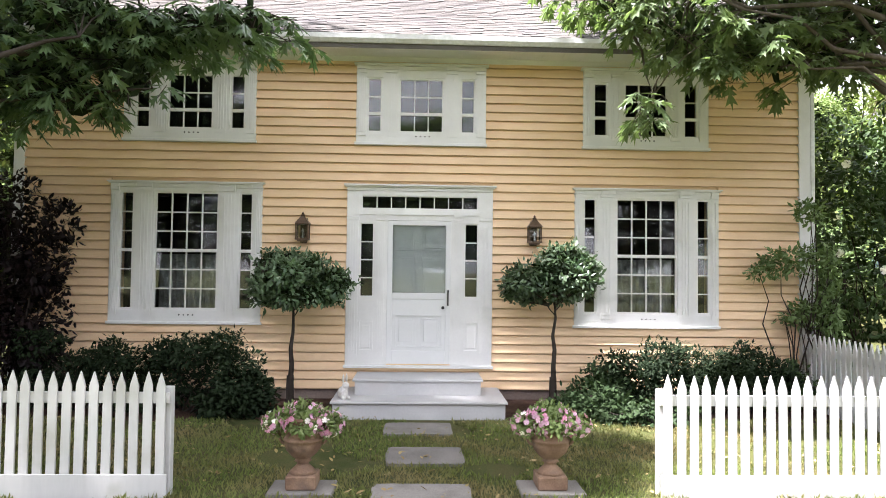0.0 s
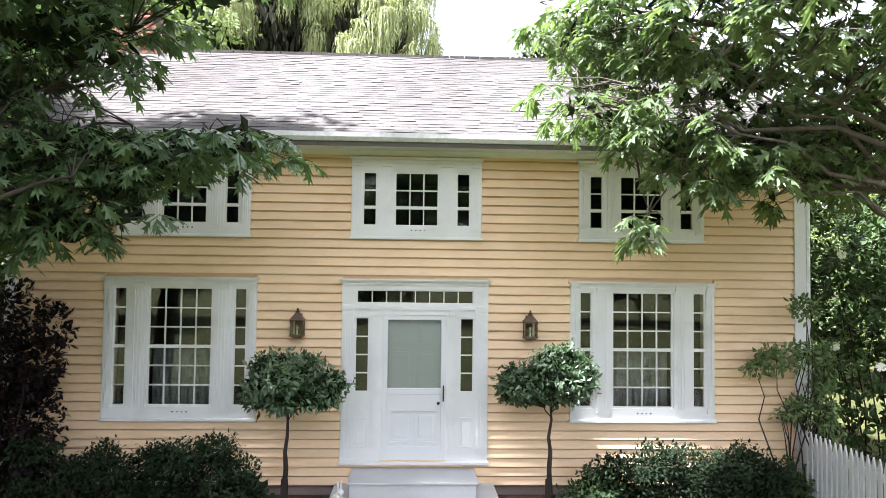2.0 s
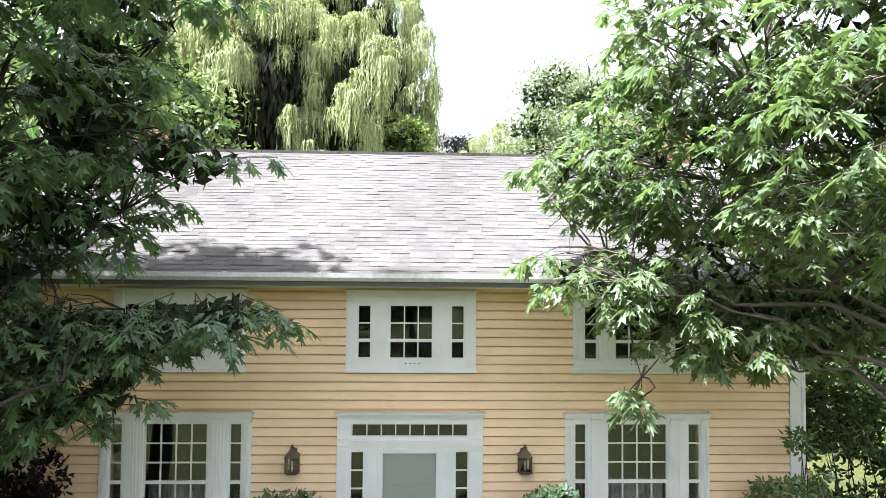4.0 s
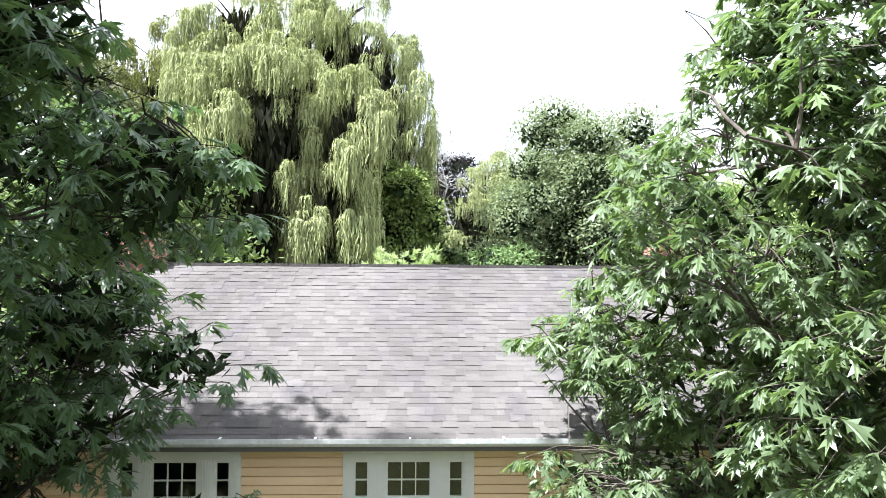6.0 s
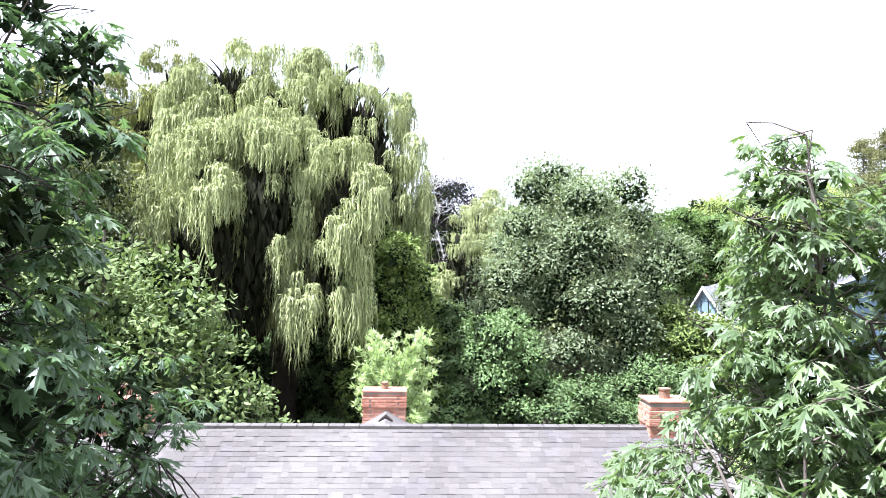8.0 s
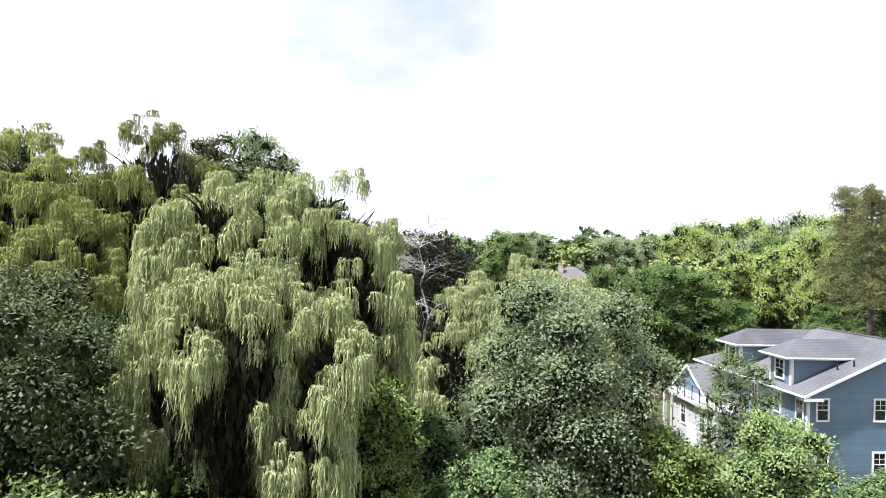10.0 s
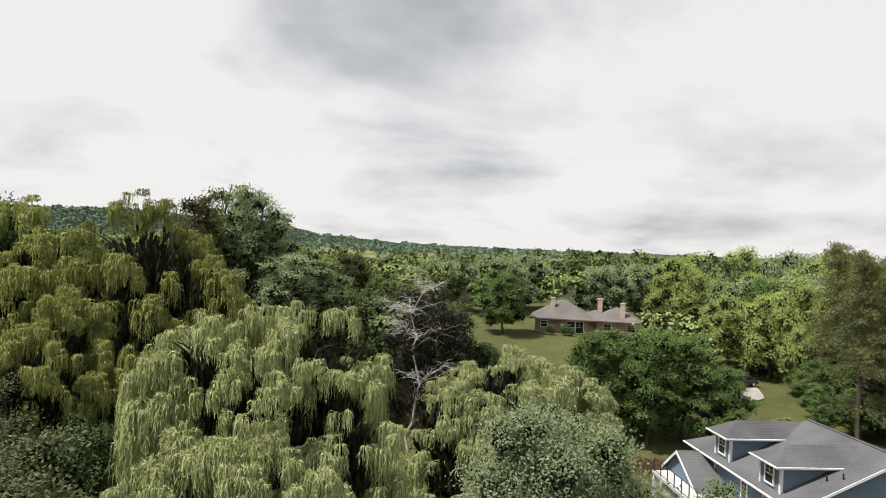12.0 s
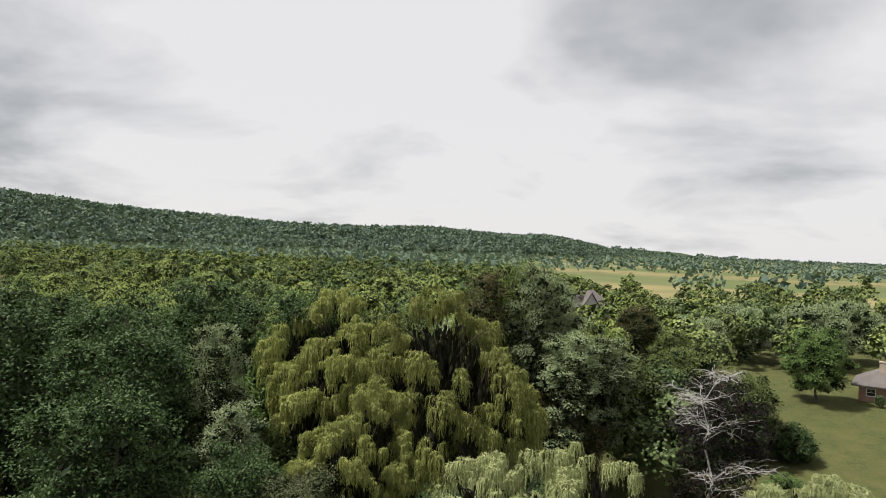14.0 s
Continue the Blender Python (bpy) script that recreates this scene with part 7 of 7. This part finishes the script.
for (ya, za), (yb, zb) in (((3.58, 4.27), (7.3, 6.44)), ((10.02, 4.39), (7.3, 6.44))):
    bm = bmesh.new()
    a = [bm.verts.new((x, y, z)) for x in (0.84, 0.897) for y, z in ((ya, za), (yb, zb), (yb, zb - 0.24), (ya, za - 0.2))]
    for f in ((0, 1, 2, 3), (7, 6, 5, 4), (0, 4, 5, 1), (1, 5, 6, 2), (2, 6, 7, 3), (3, 7, 4, 0)):
        bm.faces.new([a[i] for i in f])
    bmesh.ops.recalc_face_normals(bm, faces=bm.faces)
    part("rake_board", bm, PAINT_WHITE, garage)
part("balcony", boxes((-0.35, 3.6, -0.3, 9.0, 4.061, 4.30)), PAINT_GREY, garage, "grey balcony deck")
for i in range(8):
    part("post", boxes((-0.30, -0.24, -0.25 + i * 1.28, -0.19 + i * 1.28, 4.30, 5.35)), DARK_METAL, garage, "black railing post")
part("rail", boxes((-0.295, -0.255, -0.25, 8.9, 5.35, 5.40)), DARK_METAL, garage)
part("rail", boxes((-0.295, -0.255, -0.25, 8.9, 4.42, 4.45)), DARK_METAL, garage)
for y in (1.2, 2.4, 5.6):
    small_window(garage, -0.003, y, 2.1, 1.0, 1.6, radians(-90))
part("garage_door", boxes((-0.05, -0.003, 3.3, 4.9, 0.3, 2.4)), DOOR_WHITE, garage)
for y in (-0.15, 8.7):
    part("pillar", boxes((-0.3, -0.05, y, y + 0.25, -1.0, 4.06)), PAINT_WHITE, garage)

# brick bungalow beyond the lawn
bz = 10.9
bung = thing("brick_bungalow", "long low pinkish-brick bungalow with a brown hipped roof", "house", (26.6, 110.0, bz), turn=radians(-16))
part("wall", boxes((0, 9.2, 0, 8, -0.6, 2.55), (9.201, 10.6, 1.5, 6.5, -0.6, 2.5), (10.601, 17.6, 0.4, 7.4, -0.6, 2.5), (19.1, 24.6, -6.0, 0, -0.9, 2.4)), BRICK_FAR, bung)
hip_roof(bung, 0, 9.2, 0, 8, 2.60, 2.9, SHINGLE_BROWN, 1.0, 0.2)
hip_roof(bung, 8.2, 12.6, 1.6, 6.4, 2.59, 1.5, SHINGLE_BROWN, 0.7, 0.2)
hip_roof(bung, 10.6, 17.6, 0.4, 7.4, 2.58, 2.2, SHINGLE_BROWN, 0.9, 0.2)
hip_roof(bung, 19.1, 24.6, -6.0, 0, 2.43, 1.7, SHINGLE_BROWN, 0.6, 0.2)
for x, y, z in ((2.9, 2.2, 5.9), (11.2, 5.2, 5.9), (14.9, 1.0, 5.6)):
    ch = part("chimney", boxes((x - 0.42, x + 0.42, y - 0.34, y + 0.34, 2.5, z)), BRICK_PALE, bung, "pale pinkish brick chimney")
    part("cap", boxes((x - 0.48, x + 0.48, y - 0.40, y + 0.40, z + 0.001, z + 0.14)), BRICK_PALE, ch)
small_window(bung, 1.6, 0.0, 0.9, 1.3, 1.2)
for x in (6.2, 7.7):
    small_window(bung, x, 0.0, 0.05, 1.5, 2.2)
for x in (12.4, 16.4):
    small_window(bung, x, 0.4, 0.7, 1.5, 1.4)
small_window(bung, 21.8, -6.0, 0.6, 1.5, 1.4)
for x, y, k in ((28.6, 106.6, 0.28), (31.0, 106.4, 0.34), (32.0, 105.8, 0.24)):
    c = copy_thing(bush, pose(x, y, ground_at(x, y), 0, 0, x * 50))
    c.scale = (k, k, k)

# far house with steep gables among the trees
gab_h = thing("gabled_house", "brown house with steep gables among far trees", "house", (-27.0, 178.0, ground_at(-27, 178)), turn=radians(20))
part("wall", boxes((0, 12, 0, 9, -1, 5.2)), BRICK_FAR, gab_h)
hip_roof(gab_h, 0, 12, 0, 9, 5.22, 4.6, SHINGLE_BROWN, 0.6, 0.2)
bm = bmesh.new()
prism(bm, ((3, 0), (8, 0), (8, 5), (5.5, 9.0), (3, 5)), -2.0, 3.0)
part("front_gable", bm, SIDING_PALE, gab_h)
bm = bmesh.new()
prism(bm, ((2.6, 4.6), (5.5, 9.3), (8.4, 4.6), (8.4, 4.9), (5.5, 9.6), (2.6, 4.9)), -2.3, 3.2)
part("gable_roof", bm, SHINGLE_BROWN, gab_h)
for x in (4.4, 6.6):
    small_window(gab_h, x, -2.0, 1.2, 1.4, 2.0)
for i, (x, y, w, d, a) in enumerate(((14, 165, 14, 8, 5), (-82, 71, 12, 9, 40), (-31, 122, 14, 8, -10), (-172, 114, 16, 9, 35), (40, 190, 16, 8, 0))):
    z = ground_at(x, y)
    hh = thing("far_house", "pale low house half hidden by trees", "house", (x, y, z), "far houses", turn=radians(a))
    part("wall", boxes((0, w, 0, d, -1, 3.2)), SIDING_PALE, hh)
    hip_roof(hh, 0, w, 0, d, 3.22, 2.6, SHINGLE_BROWN if i % 2 else SHINGLE_GREY, 0.6, 0.2)
    for k in range(4):
        small_window(hh, w * (0.15 + 0.23 * k), 0.0, 1.0, 1.3, 1.4)

# gravel drive beside the lawn
bm = bmesh.new()
pts = [(46.0, 74.2, 1.6), (46.6, 75.2, 2.5), (47.8, 78.5, 2.4), (49.2, 82, 1.3), (51.5, 88, 1.0)]
rows = [[bm.verts.new((x + s * w, y, ground_at(x, y) + 0.12)) for s in (-1, 1)] for x, y, w in pts]
for a, b in zip(rows, rows[1:]):
    bm.faces.new((a[0], a[1], b[1], b[0]))
bmesh.ops.solidify(bm, geom=list(bm.faces), thickness=0.3)
tagged(part("driveway", bm, GRAVEL), "pale gravel drive between the trees", "driveway", kind="structure")


# parked car at the top of the drive
CAR_PAINT = surface("car_paint", (0.03, 0.032, 0.036), (0.04, 0.042, 0.046), 2, 20, 0.25, 0.0, coat=0.6)
RUBBER = surface("tyre_rubber", (0.02, 0.02, 0.02), (0.03, 0.03, 0.03), 6, 40, 0.9, 0.1)
car = thing("parked_car", "dark car parked at the end of the gravel drive", "car", (48.4, 80.0, ground_at(48.4, 80) + 0.14), turn=radians(12))
bm = bmesh.new()
prism(bm, ((-2.15, 0.32), (2.15, 0.32), (2.2, 0.62), (2.1, 0.86), (1.35, 0.95), (0.75, 1.40), (-1.0, 1.44), (-1.75, 0.98), (-2.15, 0.90)), -0.88, 0.88)
bmesh.ops.bevel(bm, geom=list(bm.edges), offset=0.06, segments=2, affect="EDGES")
part("body", bm, CAR_PAINT, car, smooth=True)
for y in (-0.90, 0.875):
    bm = bmesh.new()
    prism(bm, ((-1.45, 1.0), (1.15, 1.0), (0.68, 1.34), (-0.95, 1.37)), y, y + 0.025)
    part("side_window", bm, DARK_GLASS, car)
for x, y in ((-1.35, -0.9), (1.35, -0.9), (-1.35, 0.7), (1.35, 0.7)):
    w = part("wheel", lathe(((0.10, 0.0), (0.30, 0.0), (0.33, 0.04), (0.33, 0.16), (0.30, 0.2), (0.10, 0.2)), 20), RUBBER, car)
    w.location, w.rotation_euler = (x, y, 0.33), (radians(-90), 0, 0)
    part("rim", lathe(((0.05, -0.01), (0.20, -0.012), (0.21, 0.03), (0.05, 0.03)), 16), METAL_WHITE, w)
for y in (-0.6, 0.6):
    part("headlight", boxes((2.16, 2.21, y - 0.18, y + 0.18, 0.62, 0.76)), METAL_WHITE, car)

# brush pile under the maples
TWIG_BROWN = surface("dead_twigs", (0.10, 0.05, 0.035), (0.17, 0.09, 0.06), 2, 20, 0.95, 0.4)
rngb = np.random.default_rng(301)
tb = Tubes(4)
for i in range(420):
    c = np.array([rngb.normal(0, 2.3), rngb.normal(0, 0.8), 0])
    c[2] = 0.05 + 0.9 * rngb.uniform() * math.exp(-(c[0] / 2.6) ** 2 - (c[1] / 1.0) ** 2)
    a = rngb.uniform(0, 6.28)
    ln = rngb.uniform(0.5, 1.3)
    d = np.array([math.cos(a) * ln, math.sin(a) * ln, rngb.uniform(-0.15, 0.45) * ln])
    tb.add(bend(c - d * 0.5 + (0, 0, 0.1), c + d, 0.08, 5, rngb, 0.06), rngb.uniform(0.015, 0.035), 0.006)
pile = new("brush_pile", tb.mesh("brush_pile", TWIG_BROWN))
pile.location = (24.6, 54.3, ground_at(24.6, 54.3))
pile.rotation_euler = (0, 0, radians(10))
tagged(pile, "brown heap of cut dead branches under the maples", "brush pile", kind="stuff")


# ---- far woods ----
def wood_patch(name, label, spots, leaf, quads, seed, base_size, lumps=9):
    """Many trees as one mesh: each a crown of lumps covered with loose leaf clumps, and larger dark ones inside as
    painted shade.
    """
    rng = np.random.default_rng(seed)
    B, A, O, S = [], [], [], []
    B2, A2, O2, S2 = [], [], [], []
    for x, y, h, r in spots:
        z = float(rise(x, y))
        n = quads
        d0 = unit(rng.normal(0, 1, (lumps, 3)))
        d0[:, 2] = np.abs(d0[:, 2]) * 1.3 - 0.4
        cen = np.array([x, y, z + h * 0.52]) + d0 * rng.uniform(0.55, 0.78, (lumps, 1)) * (r, r, h * 0.46)
        rad = rng.uniform(0.30, 0.50, lumps)
        pick = rng.integers(0, lumps, n)
        d = unit(rng.normal(0, 1, (n, 3)) + d0[pick] * 0.5 + (0, 0, 0.8))
        B.append(cen[pick] + d * (rad[pick] * rng.uniform(0.88, 1.05, n))[:, None] * (r, r, h * 0.34))
        al = unit(np.cross(d, rng.normal(0, 1, (n, 3))) + d * 0.25)
        A.append(al)
        O.append(unit(np.cross(al, unit(d + rng.normal(0, 0.4, (n, 3))))))
        S.append(rng.uniform(0.7, 1.3, n) * base_size * r)
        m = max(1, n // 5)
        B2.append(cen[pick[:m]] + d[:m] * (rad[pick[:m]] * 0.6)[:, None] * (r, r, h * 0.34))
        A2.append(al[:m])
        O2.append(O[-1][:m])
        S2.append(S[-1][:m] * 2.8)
    half = ((0, 0), (0.4, 0.42), (1, 0))
    heart = quads > 100 and new("crown_heart", leaf_mesh("crown_heart", np.concatenate(B2), np.concatenate(A2), np.concatenate(O2), np.concatenate(S2), half, WOOD_SHADE))
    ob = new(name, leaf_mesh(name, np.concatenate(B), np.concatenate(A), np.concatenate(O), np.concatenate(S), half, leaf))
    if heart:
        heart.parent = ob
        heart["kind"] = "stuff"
    return tagged(ob, label, "woods", kind="stuff")


def in_lawn(x, y):
    if 35 < y < 128 and 9 + (y - 60) * 0.05 < x < 23 + (y - 60) * 0.12:
        return True
    if 100 < y < 130 and 8 < x < 58:
        return True
    return 52 < y < 96 and abs(x - (45.8 + (y - 72) * 0.45)) < 5.5


GLADES = ((38, 88, 9), (42, 97, 8), (47, 101, 6), (-22, 176, 9), (-21, 160, 7), (-18, 146, 6), (-76, 74, 9), (-67, 63, 7), (-60, 55, 6), (-24, 122, 9), (-20, 108, 7), (-163, 117, 11), (-150, 107, 9), (7, 176, 7))


def in_glade(x, y):
    return any((x - a) ** 2 + (y - b) ** 2 < r * r for a, b, r in GLADES)


rngw = np.random.default_rng(91)
near_spots, mid_spots, hill_spots = [], [], []
taken = [(x, y) for _, x, y, _, _ in PLAN]
while len(near_spots) < 760:
    y = rngw.uniform(22, 330)
    x = rngw.uniform(-1.45, 0.9) * (y + 10)
    if x > -0.6 * y and y < 62:
        continue
    if in_lawn(x, y) or in_glade(x, y) or (62 < y < 119 and 0.05 < x / (y + 10) < 0.43) or any((x - a) ** 2 + (y - b) ** 2 < 26 for a, b in taken):
        continue
    if (y < 125 and abs(x) < 30 and rngw.uniform() < 0.4) or (y > 215 and -60 < x < 240 and rngw.uniform() < 0.8):
        continue
    near_spots.append((x, y, rngw.uniform(9, 13) + (3.0 if x > 45 or x < -25 else 0), rngw.uniform(3.6, 6.0)))
    taken.append((x, y))
while len(mid_spots) < 3000:
    y = 300 + 1700 * rngw.uniform() ** 1.3
    x = rngw.uniform(-1.3, 0.95) * y
    hilly = float(rise(x, y)) > 16
    row = (330 < y < 370 and math.sin(x * 0.05) > 0.2) or y > 620
    if not hilly and not row and x > -0.22 * y:
        continue
    mid_spots.append((x, y, rngw.uniform(9, 15), rngw.uniform(5.0, 9.0)))
while len(hill_spots) < 7200:
    y = rngw.uniform(250, 2600)
    x = rngw.uniform(-1500, 200)
    if float(rise(x, y)) < 18 or abs(math.atan2(x, y + 10)) > 1.05:
        continue
    if y > 1800 - 1050 * min(1.6, max(-0.2, (x + 160) / -770.0)) + 350:
        continue
    hill_spots.append((x, y, rngw.uniform(9, 15), rngw.uniform(7.0, 13.0)))
near, past = [q for q in near_spots if q[1] < 125], [q for q in near_spots if q[1] >= 125]
for leaf, word, n0 in ((WOOD_A, "mixed green", 0), (WOOD_B, "dark green", 1), (WOOD_C, "light yellow-green", 2), (WOOD_A, "leafy green", 3)):
    wood_patch("woods", word + " woods behind the gardens", near[n0::4], leaf, 1300, 92 + n0, 0.074, 14)
    wood_patch("woods", word + " woods beyond the lawn", past[n0::4], leaf, 400, 192 + n0, 0.112, 10)
k = len(mid_spots) // 3
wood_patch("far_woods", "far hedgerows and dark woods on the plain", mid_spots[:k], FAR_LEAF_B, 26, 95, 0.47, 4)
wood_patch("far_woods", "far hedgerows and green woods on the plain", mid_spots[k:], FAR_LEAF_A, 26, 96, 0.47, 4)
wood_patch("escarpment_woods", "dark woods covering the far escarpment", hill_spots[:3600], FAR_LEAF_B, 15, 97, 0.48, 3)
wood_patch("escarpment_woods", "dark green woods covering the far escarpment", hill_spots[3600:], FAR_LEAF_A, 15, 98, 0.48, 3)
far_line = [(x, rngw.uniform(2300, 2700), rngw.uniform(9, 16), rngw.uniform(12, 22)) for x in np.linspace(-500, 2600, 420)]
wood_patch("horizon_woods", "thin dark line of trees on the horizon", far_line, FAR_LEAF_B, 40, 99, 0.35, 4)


# ---- clapboards and shingles ----
def uncovered(x0, x1, z):
    """Stretches of a board's row that no casing covers."""
    cuts = [(w[0], w[1]) for w in WINDOWS if w[2] - 0.03 < z < w[3] - 0.01] + ([(DOOR[0], DOOR[1])] if DOOR[2] - 0.03 < z < DOOR[3] - 0.01 else [])
    cuts.sort()
    out, a = [], x0
    for c, d in cuts:
        out.append((a, c))
        a = d
    out.append((a, x1))
    return [(a, b) for a, b in out if b - a > 0.02]


ROW = 0.1317
bm = bmesh.new()
prof = ((0.027, 0.0), (0.027, 0.020), (-0.030, 0.021), (-0.004, ROW), (0.029, ROW), (0.029, 0.0))
v = [[bm.verts.new((x, y, z)) for y, z in prof] for x in (0, 1)]
bm.faces.new(v[0])
bm.faces.new(v[1][::-1])
for i in range(6):
    bm.faces.new((v[0][i], v[1][i], v[1][(i + 1) % 6], v[0][(i + 1) % 6]))
bmesh.ops.recalc_face_normals(bm, faces=bm.faces)
board_me = bpy.data.meshes.new("clapboard")
bm.to_mesh(board_me)
bm.free()
board_me.materials.append(PAINT_YELLOW)
rng = random.Random(2)
for i in range(37):
    z = 0.19 + i * ROW
    for a, b in uncovered(HX0 + 0.14, HX1 - 0.165, z + ROW * 0.5):
        ob = new("clapboard", board_me)
        ob.parent = front_wall
        ob.location, ob.scale = (a, rng.uniform(-0.0015, 0.0015), z), (b - a, 1, 1)

COURSE, TAB = 0.128, 0.30
run = math.hypot(RIDGE_Y - EAVE_Y + 0.05, RIDGE_Z - EAVE_Z + 0.03)
courses = int(run / COURSE)
tab = bmesh.new()
vs = box(tab, 0.0015, TAB - 0.0015, 0.0, COURSE + 0.05, 0.0, 0.013)
for q in vs[:2]:
    q.co.y += 0.02
for q in vs[6:]:
    q.co.z = 0.006
tab_me = bpy.data.meshes.new("shingle")
tab.to_mesh(tab_me)
tab.free()
tab_me.materials.append(SHINGLE)
tab_me.materials.append(ASPHALT_SHADOW_EDGE)
tab_me.polygons[2].material_index = 1
up = Vector((0, math.cos(slope), math.sin(slope)))
nrm = Vector((0, -math.sin(slope), math.cos(slope)))
origin = Vector((0, EAVE_Y - 0.07, EAVE_Z - 0.05 * math.tan(slope)))
lean = Matrix.Rotation(slope, 4, "X")
rest_v, rest_f, count = [], [], 0
cube_v = np.array([v.co for v in tab_me.vertices])
cube_f = np.array([list(pl.vertices) for pl in tab_me.polygons])
for c in range(courses):
    off = (c % 2) * TAB / 2 + rng.uniform(-0.02, 0.02)
    x = HX0 - 0.27 - off
    while x < HX1 + 0.27:
        step = TAB * rng.choice((0.4, 0.55, 0.7, 0.9))
        a, b = max(x, HX0 - 0.27), min(x + step, HX1 + 0.27)
        sx = (b - a) / TAB
        lift = rng.choice((0.0, 0.0, 0.001, 0.006))
        place = origin + up * (c * COURSE) + nrm * (0.006 + lift)
        m = Matrix.Translation((a, place.y, place.z)) @ lean @ Matrix.Diagonal((sx, 1, 1, 1))
        # the stretch above the doorway, low on the slope, as single shingles
        if c < 13 and -2.2 < x < 2.2:
            ob = new("shingle", tab_me)
            ob.parent = roof
            ob.matrix_basis = m
        else:
            mm = np.array(m)
            rest_v.append(cube_v @ mm[:3, :3].T + mm[:3, 3])
            rest_f.append(cube_f + count * 8)
            count += 1
        x += step
sh = new("shingles", mesh_fast("shingles", np.concatenate(rest_v), np.concatenate(rest_f), SHINGLE))
sh.parent = roof
sh.data.materials.append(ASPHALT_SHADOW_EDGE)
edge = np.zeros(count * 6, np.int32)
edge[2::6] = 1
sh.data.polygons.foreach_set("material_index", edge)
sh["kind"] = "stuff"
for i in range(40):
    part("ridge_cap", boxes((HX0 - 0.27 + i * 0.307, HX0 + 0.02 + i * 0.307, RIDGE_Y - 0.12, RIDGE_Y + 0.12, RIDGE_Z - 0.035, RIDGE_Z + 0.022)), SHINGLE, roof)
